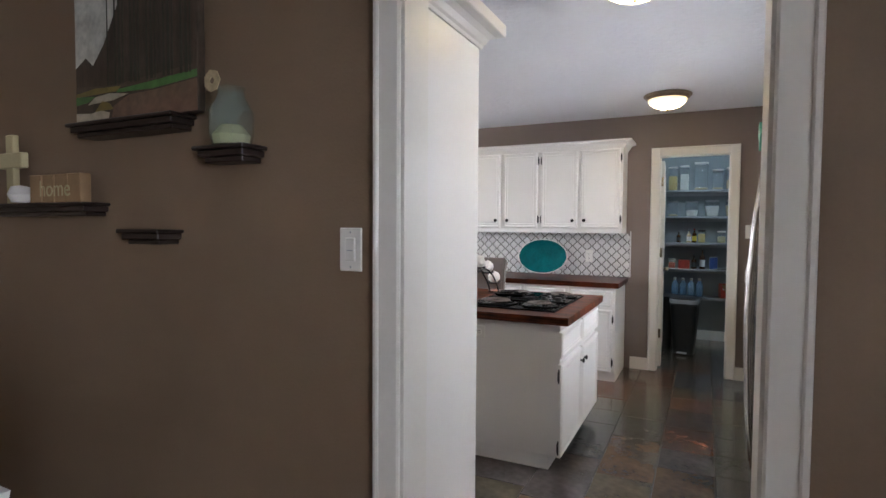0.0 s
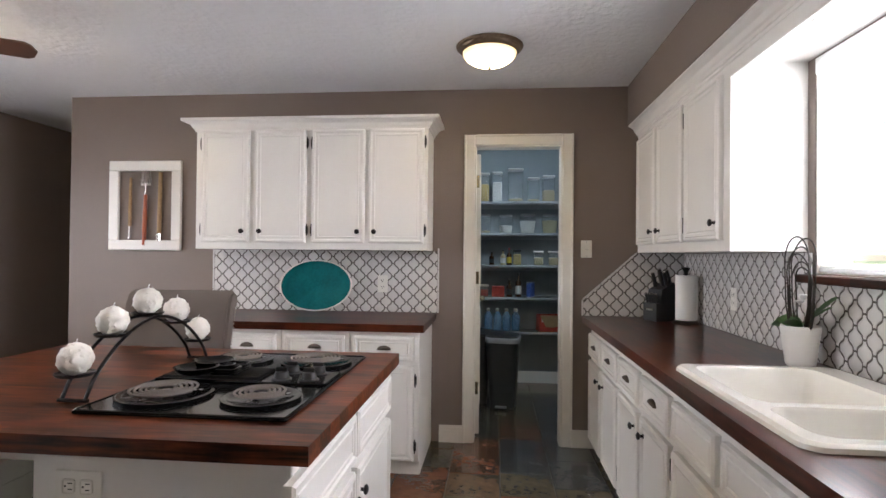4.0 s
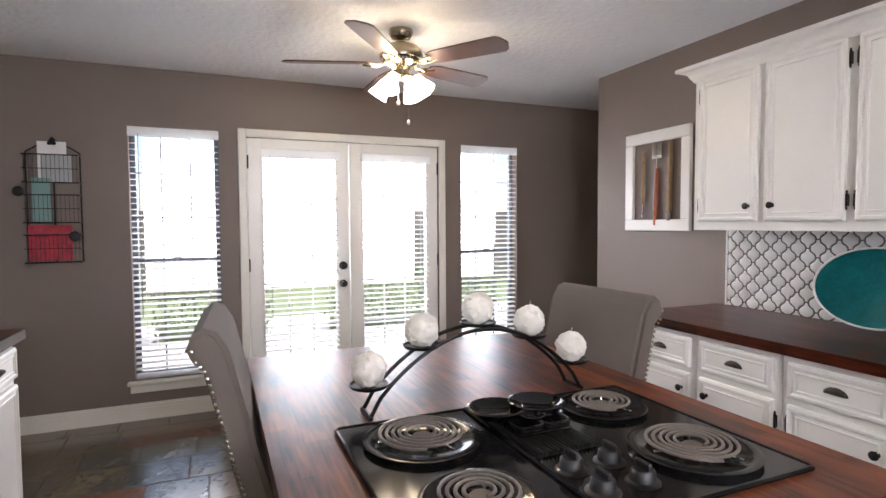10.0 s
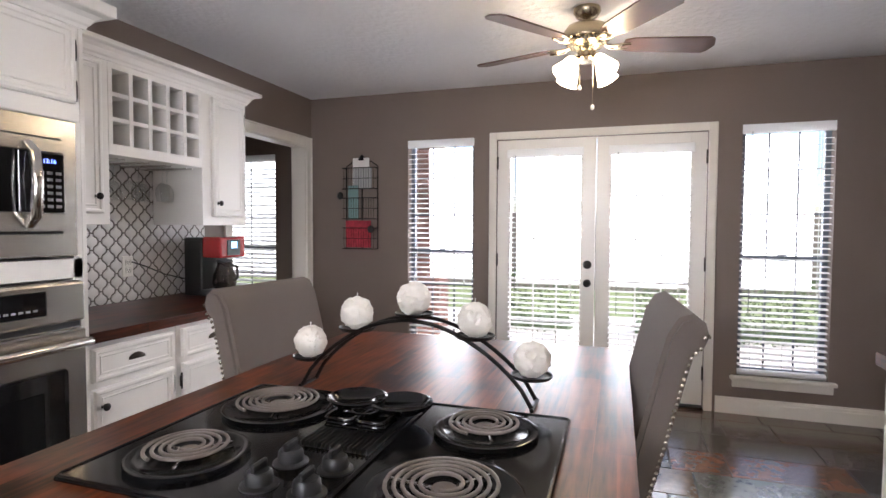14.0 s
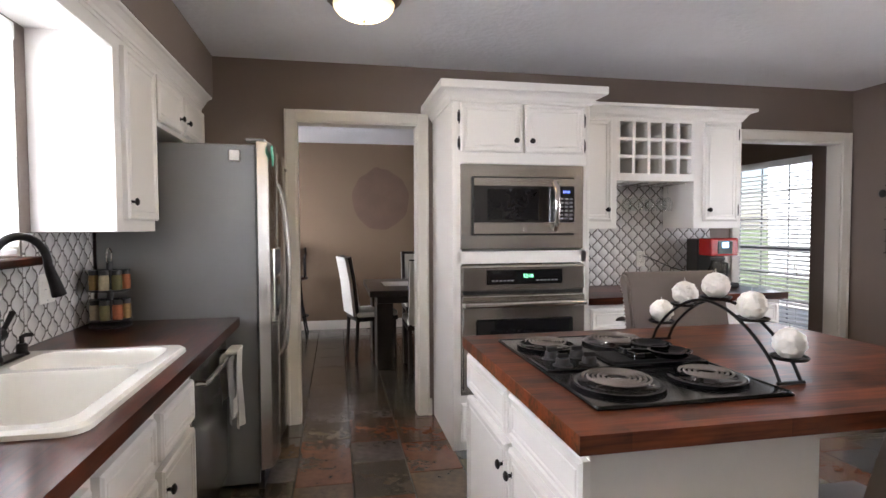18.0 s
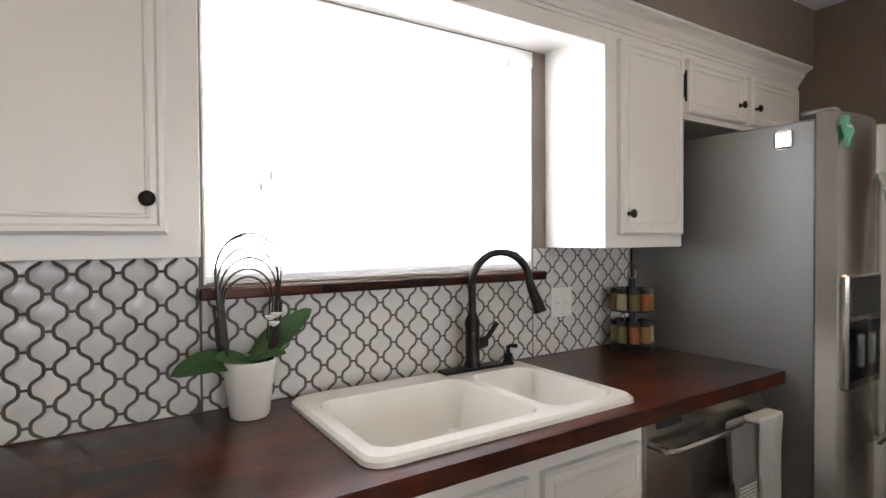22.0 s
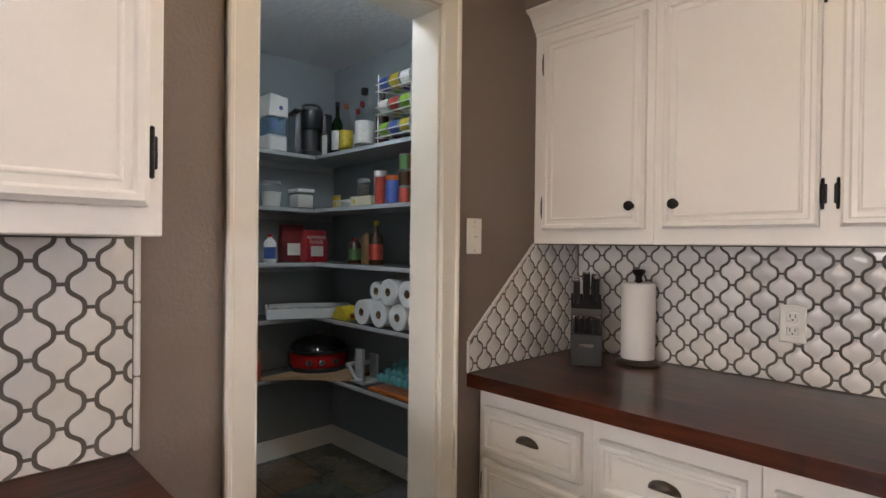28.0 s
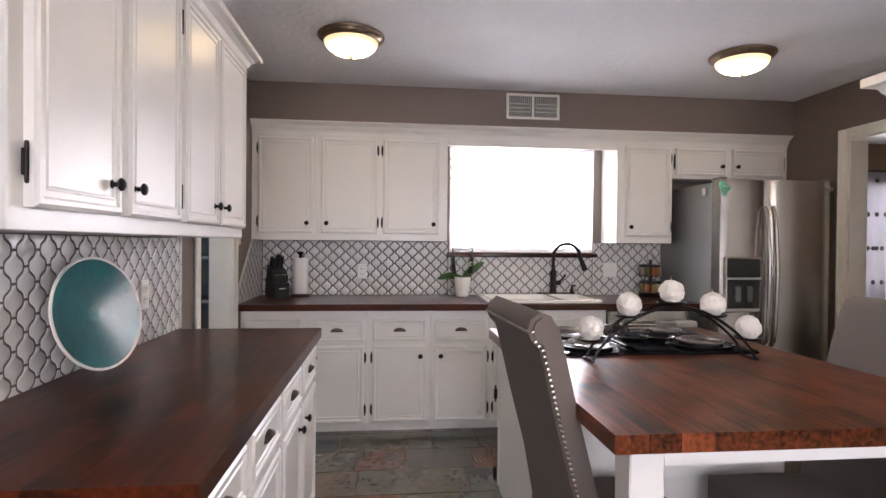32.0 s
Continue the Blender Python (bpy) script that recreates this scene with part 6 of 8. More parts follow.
# ---- coffee maker ----
cm = thing("coffee_maker", (-2.66, 2.45, CT), "red and black drip coffee maker with glass carafe", "coffee maker")
part("base", box(-2.80, -2.57, 2.37, 2.60, CT, CT + 0.04, 0.012, seg=2), BLACKP, cm)
part("tower", box(-2.80, -2.57, 2.30, 2.44, CT, CT + 0.36, 0.012, seg=2), BLACKP, cm)
part("head", box(-2.80, -2.57, 2.44, 2.58, CT + 0.235, CT + 0.365, 0.012, seg=2), RED, cm, "red metallic front")
part("panel", box(-2.745, -2.625, 2.58, 2.586, CT + 0.25, CT + 0.345, 0.004), BLACKP, cm)
part("screen", box(-2.71, -2.66, 2.586, 2.588, CT + 0.295, CT + 0.335), glow("blue_screen", (0.25, 0.6, 1.0), 2.0), cm)
part("carafe", lathe([(0.0, 0), (0.062, 0), (0.072, 0.03), (0.068, 0.08), (0.05, 0.125), (0.042, 0.15), (0.046, 0.165)], (-2.685, 2.51, CT + 0.042), 28), clear("smoked_glass", (0.30, 0.28, 0.27)), cm, smooth=True)
part("carafe_lid", lathe([(0.05, 0), (0.05, 0.015), (0, 0.022)], (-2.685, 2.51, CT + 0.205), 24), BLACKP, cm)
part("carafe_handle", tube([(-2.685, 2.56, CT + 0.19), (-2.685, 2.605, CT + 0.18), (-2.685, 2.61, CT + 0.11), (-2.685, 2.58, CT + 0.09)], 0.010, 8), BLACKP, cm, smooth=True)
part("power_cord", tube([(-2.57, 2.33, CT + 0.10), (-2.45, 2.27, CT + 0.14), (-2.32, 2.25, CT + 0.20), (-2.245, 2.245, CT + 0.225)], 0.004, 6), BLACKP, cm)

# hanging wine glasses
for i, (u, v) in enumerate(((-2.02, 2.38), (-2.12, 2.44), (-2.22, 2.36), (-2.32, 2.43), (-2.02, 2.48), (-2.22, 2.5))):
    g = thing("wine_glass", (u, v, 1.645), "clear stemmed wine glass hanging upside down", "glass", "wine glasses on the rack")
    lp("foot_and_stem", lathe([(0.034, 0.006), (0.034, 0.003), (0.008, -0.004), (0.0035, -0.015), (0.0035, -0.075), (0, -0.08)], (0, 0, 0), 18), CLEARG, g, smooth=True)
    lp("bowl", lathe([(0.0, -0.078), (0.018, -0.085), (0.034, -0.11), (0.037, -0.14), (0.030, -0.18), (0.0288, -0.18), (0.0355, -0.14), (0.033, -0.111), (0.017, -0.0865), (0, -0.08)], (0, 0, 0), 22), CLEARG, g, smooth=True)

# ---- counter things ----
kb = thing("knife_block", (1.045, 6.262, CT), "black slanted knife block with steel-capped knives", "knife block", turn=-58)
lp("block", prism([(-0.085, 0), (0.085, 0), (0.10, 0.05), (0.045, 0.245), (-0.065, 0.20), (-0.085, 0.05)], -0.055, 0.055, "x"), BLACKP, kb)
lp("lower_block", box(-0.056, 0.056, -0.115, -0.06, 0, 0.115, 0.004), BLACKP, kb)
lp("label_plate", box(-0.025, 0.025, -0.1165, -0.1148, 0.068, 0.080), CHROME, kb)
for i, (x, y, z, L, r) in enumerate(((-0.035, -0.02, 0.215, 0.11, 0.013), (0.0, 0.0, 0.235, 0.12, 0.014), (0.035, 0.0, 0.235, 0.10, 0.013), (-0.035, 0.03, 0.24, 0.09, 0.012), (0.03, 0.03, 0.245, 0.10, 0.013), (-0.04, -0.085, 0.12, 0.075, 0.009), (-0.02, -0.085, 0.12, 0.075, 0.009), (0.0, -0.085, 0.12, 0.075, 0.009), (0.02, -0.085, 0.12, 0.075, 0.009), (0.04, -0.085, 0.12, 0.075, 0.009))):
    k = thing("kitchen_knife", (0, 0, 0), "black-handled knife with a steel cap in the block", "knife", "knives in the block")
    k.matrix_world = k.matrix_basis = kb.matrix_world @ pose(x, y, z - 0.02, 14, 0, 0)
    lp("handle", tube([(0, 0, 0), (0, 0, L * 0.5), (0, -0.004, L)], [r * 0.8, r, r * 0.9], 10), BLACKP, k, smooth=True)
    lp("cap", lathe([(r * 0.95, 0), (r * 0.9, 0.006), (0, 0.009)], (0, -0.004, L), 10), CHROME, k, smooth=True)

th = thing("paper_towel_holder", (1.135, 6.10, CT), "paper towel roll on an upright holder with bronze base", "paper towel")
lp("base", lathe([(0, 0), (0.078, 0), (0.080, 0.006), (0.072, 0.014), (0.060, 0.018), (0, 0.020)], (0, 0, 0), 34), CUP, th, smooth=True)
lp("roll", lathe([(0.020, 0.022), (0.058, 0.022), (0.060, 0.026), (0.060, 0.293), (0.058, 0.297), (0.020, 0.297)], (0, 0, 0), 34), PAPER, th, "white paper roll", True)
lp("loose_sheet", box(0.040, 0.062, -0.030, -0.026, 0.024, 0.295, 0.001), PAPER, th)
lp("post", tube([(0, 0, 0.02), (0, 0, 0.315)], 0.008, 10), IRON, th)
lp("finial", lathe([(0.018, 0), (0.012, 0.008), (0.012, 0.020), (0.026, 0.038), (0.020, 0.046), (0, 0.048)], (0, 0, 0.300), 18), IRON, th, smooth=True)

orc = thing("orchid", (1.125, 4.835, CT), "orchid in a white ribbed pot with wire hoops", "plant")
orc.scale = (1.0, 1.0, 1.13)
lp("pot", lathe([(0, 0), (0.046, 0), (0.050, 0.004)] + [(0.050 + 0.018 * k / 12 + (0.0012 if k % 2 else 0), 0.004 + 0.128 * k / 12) for k in range(1, 13)] + [(0.066, 0.136), (0.062, 0.125), (0.0, 0.115)], (0, 0, 0), 30), CERAM, orc, "white ribbed ceramic pot", True)
lp("bark", lathe([(0.062, 0.114), (0.03, 0.122), (0, 0.124)], (0, 0, 0), 18), DARKW, orc)


def leaf_mesh(L, w, a, up, droop, roll):
    """A strap leaf along the heading a, turned about its own length by roll."""
    bm = bmesh.new()
    rows = []
    n = 12
    for i in range(n + 1):
        u = i / n
        ww = w * math.sin(PI * min(1, 0.10 + 0.90 * u)) ** 0.55 * (1 if u < 0.97 else 0.35)
        c = Vector((math.cos(a) * L * u, math.sin(a) * L * u, 0.125 + up * u - droop * u * u))
        s = Vector((-math.sin(a) * math.cos(roll), math.cos(a) * math.cos(roll), math.sin(roll)))
        t = Vector((-math.sin(a) * -math.sin(roll), math.cos(a) * -math.sin(roll), math.cos(roll)))
        rows.append([bm.verts.new(c + s * ww * k + t * abs(k) * ww * 0.22) for k in (-1, -0.5, 0, 0.5, 1)])
    for p, q in zip(rows, rows[1:]):
        for k in range(4):
            bm.faces.new((p[k], p[k + 1], q[k + 1], q[k]))
    bmesh.ops.solidify(bm, geom=bm.faces[:], thickness=0.002)
    return bm


for L, w, a, up, dr, ro in ((0.195, 0.034, 1.62, 0.060, 0.065, -0.75), (0.185, 0.034, -1.45, 0.125, 0.01, 0.85), (0.12, 0.022, -2.5, 0.06, 0.03, 0.4), (0.10, 0.026, 1.95, 0.045, 0.02, -0.6), (0.11, 0.020, -1.0, 0.10, 0.02, 0.5)):
    lp("leaf", leaf_mesh(L, w, a, up, dr, ro), LEAF, orc, smooth=True)
VINE = mat("dark_vine_wire", (0.030, 0.022, 0.017), 0.55, vary=0.3, scale=40)
for i, (rr, top) in enumerate(((0.084, 0.436), (0.079, 0.402), (0.073, 0.378), (0.067, 0.351), (0.082, 0.430), (0.061, 0.332))):
    dx_, lean = (i - 2.5) * 0.006, 0.012 * math.sin(i * 2.1)
    pts = [(dx_, -0.045, 0.11), (dx_, -rr * 0.88, 0.20)]
    for k in range(15):
        u = PI * k / 14
        pts.append((dx_ + lean * math.sin(u), -rr * math.cos(u), top - rr * 1.05 + rr * 1.05 * math.sin(u)))
    pts += [(dx_, rr * 0.88, 0.20), (dx_, 0.045, 0.11)]
    lp("wire_hoop", tube(pts, 0.0027, 6), VINE, orc)
for sgn in (-1, 1):
    lp("stake", tube([(0.0, 0.052 * sgn, 0.10), (0.0, 0.078 * sgn, 0.18), (0.0, 0.088 * sgn, 0.27)], [0.007, 0.006, 0.004], 8), VINE, orc)
for q, (y, z) in enumerate(((-0.052, 0.225), (-0.066, 0.232), (-0.058, 0.212))):
    lp("bloom", lathe([(0, 0), (0.012, 0.006), (0.016, 0.012), (0.010, 0.013), (0, 0.008)], (-0.02 - 0.006 * q, y, z), 7), PAPER, orc, "small white bloom")

sr = thing("spice_rack", (1.10, 3.275, CT), "two-tier revolving spice rack with filled jars", "spice rack")
lp("base", lathe([(0, 0), (0.085, 0), (0.09, 0.01), (0.075, 0.022), (0, 0.025)], (0, 0, 0), 28), BLACKP, sr, smooth=True)
lp("post", tube([(0, 0, 0.02), (0, 0, 0.30)], 0.014, 10), BLACKP, sr)
lp("carry_ring", tube([(0.0, 0.028 * math.cos(2 * PI * k / 18), 0.325 + 0.035 * math.sin(2 * PI * k / 18)) for k in range(18)], 0.004, 6, closed=True), CHROME, sr)
SPC = [mat("ground_spice", c, 0.9, vary=0.2, scale=60) for c in ((0.25, 0.16, 0.06), (0.30, 0.10, 0.04), (0.13, 0.12, 0.05), (0.35, 0.30, 0.20))]
for tier, z in enumerate((0.03, 0.165)):
    lp("tray", lathe([(0, 0), (0.088, 0), (0.09, 0.008), (0, 0.006)], (0, 0, z), 28), BLACKP, sr)
    for k in range(8):
        a = 2 * PI * k / 8
        j = thing("spice_jar", (0, 0, 0), "small glass spice jar with a black lid", "jar", "jars in the spice rack")
        j.matrix_world = j.matrix_basis = sr.matrix_world @ pose(0.066 * math.cos(a), 0.066 * math.sin(a), z + 0.008)
        lp("glass", lathe([(0, 0), (0.020, 0), (0.021, 0.004), (0.021, 0.062), (0.017, 0.068)], (0, 0, 0), 14), SPC[(k * 3 + tier) % 4], j, "filled spice jar", True)
        lp("lid", lathe([(0.021, 0.068), (0.021, 0.088), (0, 0.09)], (0, 0, 0), 14), BLACKP, j)


# ---- pantry shelves ----
PB, PE = 8.27, 1.232                   # back and side wall of the pantry
SF, SG = 8.033, 0.942                   # front edges of the back and side shelves
LEVELS = (0.553, 0.892, 1.212, 1.533, 1.85)
for z in LEVELS:
    sh = thing("pantry_shelf", (0.4, PB, z), "white-edged L-shaped pantry shelf with dark liner", "shelf", "five pantry shelves")
    part("board", box(-0.60, PE, SF, PB, z - 0.022, z, 0.002), SHELFW, sh)
    part("board", box(SG, PE, N + 0.13, SF - 0.002, z - 0.022, z, 0.002), SHELFW, sh)
    part("liner", box(-0.60, PE, SF + 0.006, PB, z, z + 0.0015), SHELFD, sh)
    part("liner", box(SG + 0.006, PE, N + 0.13, SF, z, z + 0.0015), SHELFD, sh)
    part("wall_cleat", box(-0.60, PE - 0.02, PB - 0.02, PB, z - 0.062, z - 0.022), SHELFW, sh)
Z1, Z2, Z3, Z4, Z5 = (z + 0.0015 for z in LEVELS[::-1])
FLOUR = mat("flour", (0.72, 0.69, 0.62), 0.95, vary=0.05)
OATS = mat("oats", (0.50, 0.40, 0.24), 0.95, vary=0.2, scale=80)
PASTA = mat("pasta", (0.55, 0.40, 0.14), 0.8, vary=0.2, scale=60)
SUGAR = mat("tan_sugar", (0.52, 0.45, 0.26), 0.95, vary=0.08)
TIN = mat("tin_lid", (0.45, 0.46, 0.47), 0.35, 0.9)
YEL = mat("yellow_print", (0.55, 0.40, 0.03), 0.45, vary=0.2, scale=30)
GRNG = clear("green_bottle_glass", (0.07, 0.26, 0.06))
BRNL = mat("brown_sauce", (0.05, 0.022, 0.01), 0.2, vary=0.2)
LBLW = mat("paper_label", (0.68, 0.66, 0.62), 0.6, vary=0.1, scale=40)
LBLK = mat("black_label", (0.02, 0.02, 0.02), 0.5, vary=0.2)
BLUEP = mat("blue_print", (0.05, 0.10, 0.32), 0.4, vary=0.2, scale=30)
BLUEW = clear("blue_water", (0.50, 0.72, 0.88), 0.06, 0.25)
CARD = mat("brown_cardboard", (0.33, 0.21, 0.11), 0.85, vary=0.1, scale=20)
ORANGE = mat("orange_lid", (0.60, 0.13, 0.02), 0.4)
KRAFTR = mat("red_carton_print", (0.42, 0.05, 0.03), 0.5, vary=0.3, scale=18)
COPPER = mat("copper_foil_cap", (0.55, 0.20, 0.10), 0.3, 0.8)
LIME = mat("lime_green_label", (0.22, 0.42, 0.04), 0.45, vary=0.2, scale=30)
SYRUP = mat("tan_peanut_butter", (0.22, 0.115, 0.045), 0.5, vary=0.15)
TRAYM = mat("pale_grey_tray", (0.52, 0.54, 0.54), 0.45, vary=0.06)
GREYP = mat("grey_plastic", (0.33, 0.34, 0.35), 0.4)


def canister(x, y, z, r, h, fill, fillm, label, lid=CERAM, lidh=0.018, square=False, clear=True):
    ob = thing("canister", (x, y, z), label, "canister")
    body = box(-r, r, -r, r, 0.002, h, r * 0.3, seg=2) if square else lathe([(0, 0), (r * 0.96, 0), (r, 0.006), (r, h - 0.015), (r * 0.9, h)], (0, 0, 0), 22)
    if clear:
        lp("jar", body, PLASTC, ob, smooth=True)
        inner = box(-r * 0.94, r * 0.94, -r * 0.94, r * 0.94, 0.004, h * fill, r * 0.28, seg=2) if square else lathe([(0, 0.004), (r * 0.94, 0.005), (r * 0.94, h * fill), (0, h * fill + 0.008)], (0, 0, 0), 20)
        lp("contents", inner, fillm, ob, smooth=True)
    else:
        lp("jar", body, fillm, ob, smooth=True)
    lp("lid", box(-r * 1.03, r * 1.03, -r * 1.03, r * 1.03, h, h + lidh, 0.006) if square else lathe([(r * 0.98, 0), (r, 0.004), (r, lidh - 0.003), (r * 0.95, lidh), (0, lidh)], (0, 0, h), 22), lid, ob, smooth=True)
    return ob


def bottle(x, y, z, r, h, m, label, neck=0.33, band=None, cap=BLACKP, name="bottle"):
    ob = thing(name, (x, y, z), label, name)
    hs = h * (1 - neck)
    lp("body", lathe([(0, 0), (r * 0.95, 0), (r, 0.006), (r, hs * 0.88), (r * 0.72, hs), (r * 0.38, hs + h * 0.06), (r * 0.34, h * 0.97), (0, h * 0.97)], (0, 0, 0), 18), m, ob, smooth=True)
    if band:
        lp("paper_label", lathe([(r * 1.012, hs * 0.18), (r * 1.012, hs * 0.70)], (0, 0, 0), 18), band, ob)
    lp("cap", lathe([(r * 0.40, h * 0.90), (r * 0.42, h * 0.99), (r * 0.36, h), (0, h)], (0, 0, 0), 14), cap, ob)
    return ob


def can(x, y, z, r, h, m, label, tip=None, lid=TIN):
    ob = thing("food_can", (x, y, z), label, "can")
    if tip:
        ob.matrix_world = ob.matrix_basis = pose(x, y, z) @ tip
    lp("body", lathe([(0, 0), (r, 0), (r * 0.97, 0.004), (r * 0.97, h - 0.004), (r, h), (r * 0.93, h - 0.002), (0, h - 0.003)], (0, 0, 0), 18), TIN, ob, smooth=True)
    lp("paper_label", lathe([(r * 0.985, 0.006), (r * 0.985, h - 0.006)], (0, 0, 0), 18), m, ob)
    return ob


# top shelf
YB = 8.15
for x, r, h, f, fm in ((-0.15, 0.05, 0.275, 0.65, PASTA), (-0.02, 0.05, 0.285, 0.7, FLOUR), (0.165, 0.075, 0.315, 0.10, OATS), (0.345, 0.058, 0.225, 0.12, OATS), (0.495, 0.060, 0.245, 0.48, OATS)):
    canister(x, YB, Z1, r, h, f, fm, "tall clear food container with a white lid", square=True)
wd = thing("water_pitcher", (0.728, YB - 0.01, Z1), "white and blue water filter pitcher", "pitcher")
lp("reservoir", box(-0.058, 0.058, -0.062, 0.062, 0.10, 0.205, 0.01), BLUEW, wd)
lp("filter_cup", lathe([(0.022, 0.135), (0.028, 0.20), (0, 0.20)], (0, 0, 0), 14), BLUEP, wd)
lp("base", box(-0.058, 0.058, -0.065, 0.065, 0, 0.10, 0.012), CERAM, wd)
lp("top", prism([(-0.060, 0.205), (0.060, 0.205), (0.056, 0.318), (-0.050, 0.330)], -0.065, 0.065, "y"), CERAM, wd)
lp("lid", box(-0.035, 0.045, -0.05, 0.05, 0.322, 0.332, 0.003), BLUEP, wd)
lp("badge", lathe([(0, 0.001), (0.013, 0)], (0.015, -0.066, 0.255), 12, axis="-y"), BLUEP, wd)
kf = thing("pod_coffee_machine", (0.975, 8.14, Z1), "black single-cup coffee machine with a side tank", "coffee machine", turn=-14)
lp("tank", box(-0.125, -0.082, -0.09, 0.07, 0.02, 0.255, 0.010), PLASTC, kf)
lp("tank_lid", box(-0.128, -0.080, -0.093, 0.073, 0.255, 0.272, 0.005), BLACKP, kf)
lp("side", box(0.055, 0.118, -0.07, 0.08, 0.0, 0.272, 0.016, seg=2), BLACKP, kf)
lp("body", box(-0.078, 0.055, -0.02, 0.09, 0, 0.285, 0.02, seg=2), BLACKP, kf)
lp("head", lathe([(0.060, 0.165), (0.068, 0.175), (0.068, 0.275), (0.062, 0.30), (0.05, 0.312), (0, 0.316)], (-0.01, -0.04, 0), 26), BLACKP, kf, smooth=True)
lp("brew_neck", lathe([(0.052, 0.04), (0.056, 0.16), (0.0, 0.165)], (-0.01, -0.02, 0), 22), BLACKP, kf, smooth=True)
lp("drip_tray", lathe([(0.0, 0.034), (0.058, 0.034), (0.064, 0.028), (0.066, 0.0)], (-0.01, -0.055, 0), 26), BLACKP, kf, smooth=True)
lp("silver_ring", lathe([(0.069, 0.276), (0.066, 0.292), (0.052, 0.306), (0.048, 0.304)], (-0.01, -0.04, 0), 26), CHROME, kf, "silver lid ring", True)
for i, (x, y, r, h, m, b) in enumerate(((1.07, 7.99, 0.034, 0.335, GRNG, LBLW), (1.05, 7.87, 0.040, 0.30, CLEARG, YEL), (1.13, 7.82, 0.034, 0.32, CLEARG, LBLW), (1.06, 7.70, 0.052, 0.36, CLEARG, LBLW), (1.15, 7.66, 0.036, 0.37, CLEARG, None), (1.06, 7.535, 0.036, 0.30, BRNL, LBLK), (1.17, 7.92, 0.032, 0.30, CLEARG, LBLW))):
    bottle(x, y, Z1, r, h, m, ("green", "clear", "clear", "large clear", "clear", "dark", "clear")[i] + " glass liquor bottle with a paper label", band=b, cap=(BLACKP, COPPER, RED, BLACKP, BLACKP, BLACKP, RED)[i])
tagged(part("card_box", box(1.000, 1.006, 8.00, 8.05, Z1, Z1 + 0.13, 0.001), LBLW), "white card standing against the green bottle", "card")
cr = thing("can_rack", (1.09, 7.33, Z1), "white wire rack with sloping rows of cans", "can rack")
for y in (7.19, 7.45):
    for x in (0.965, 1.20):
        part("upright", tube([(x, y, Z1), (x, y, Z1 + 0.36)], 0.003, 6), CERAM, cr)
for k, z in enumerate((0.03, 0.15, 0.27)):
    for y in (7.19, 7.28, 7.36, 7.45):
        part("rail", tube([(0.955, y, Z1 + z), (1.21, y, Z1 + z + 0.03)], 0.003, 6), CERAM, cr)
    for dz in (0.0, 0.035):
        part("rail", tube([(0.955, 7.18, Z1 + z + dz), (0.955, 7.46, Z1 + z + dz)], 0.003, 6), CERAM, cr)
    for j in range(3):
        for q in range(2):
            can(1.00 + q * 0.08, 7.20 + j * 0.085, Z1 + z + 0.045 + q * 0.008, 0.038, 0.078, (YEL, BLUEP, LIME, KRAFTR, LBLW)[(k * 2 + j + q) % 5], "labelled food can lying in the wire rack", tip=Matrix.Rotation(-PI / 2, 4, "X"))
# second shelf
def flour_jar(x, y, z, r, h, fill, fillm, label):
    """A bellied glass jar, wider at the shoulder, with a steel screw lid."""
    ob = thing("glass_jar", (x, y, z), label, "jar")
    lp("jar", lathe([(0, 0), (r * 0.80, 0), (r * 0.84, 0.006), (r, h * 0.72), (r * 0.98, h * 0.88), (r * 0.84, h)], (0, 0, 0), 26), PLASTC, ob, smooth=True)
    lp("contents", lathe([(0, 0.004), (r * 0.79, 0.006), (r * 0.79 + r * 0.17 * fill / 0.72, h * fill), (r * 0.5, h * fill + 0.004), (0, h * fill + 0.007)], (0, 0, 0), 24), fillm, ob, smooth=True)
    lp("lid", lathe([(r * 0.84, 0), (r * 0.86, 0.003), (r * 0.86, 0.015), (r * 0.80, 0.019), (0, 0.019)], (0, 0, h), 26), TIN, ob, "steel screw lid", True)


for x, r, h, f, fm in ((-0.14, 0.062, 0.17, 0.12, OATS), (0.07, 0.075, 0.165, 0.45, FLOUR), (0.29, 0.082, 0.175, 0.70, FLOUR), (0.51, 0.080, 0.175, 0.72, SUGAR), (0.725, 0.062, 0.135, 0.66, FLOUR)):
    flour_jar(x, 8.15, Z2, r, h, f, fm, "glass jar of %s with a steel lid" % {"oats": "oats", "flour": "white flour", "tan_sugar": "tan sugar"}[fm.name])
canister(0.915, 8.14, Z2, 0.058, 0.098, 0.9, FLOUR, "square white tub with a lid", square=True, lidh=0.022)
can(1.03, 7.93, Z2, 0.024, 0.082, YEL, "small yellow tin of spice on the shelf", lid=YEL)
wr_ = thing("wire_riser", (1.08, 7.74, Z2), "white wire shelf riser", "riser")
for y in [7.62 + 0.022 * k for k in range(13)]:
    part("wire", tube([(0.985, y, Z2), (0.985, y, Z2 + 0.040), (1.17, y, Z2 + 0.040), (1.17, y, Z2)], 0.0022, 6), CERAM, wr_)
for x in (0.985, 1.07, 1.17):
    part("rail", tube([(x, 7.61, Z2 + 0.041), (x, 7.90, Z2 + 0.041)], 0.003, 6), CERAM, wr_)
tb = tagged(part("tea_box", box(0.962, 0.982, 7.50, 7.69, Z2 + 0.002, Z2 + 0.052, 0.002), mat("cream_tea_box", (0.62, 0.58, 0.42), 0.6, vary=0.1)), "small cream tea box on the pantry shelf", "box")
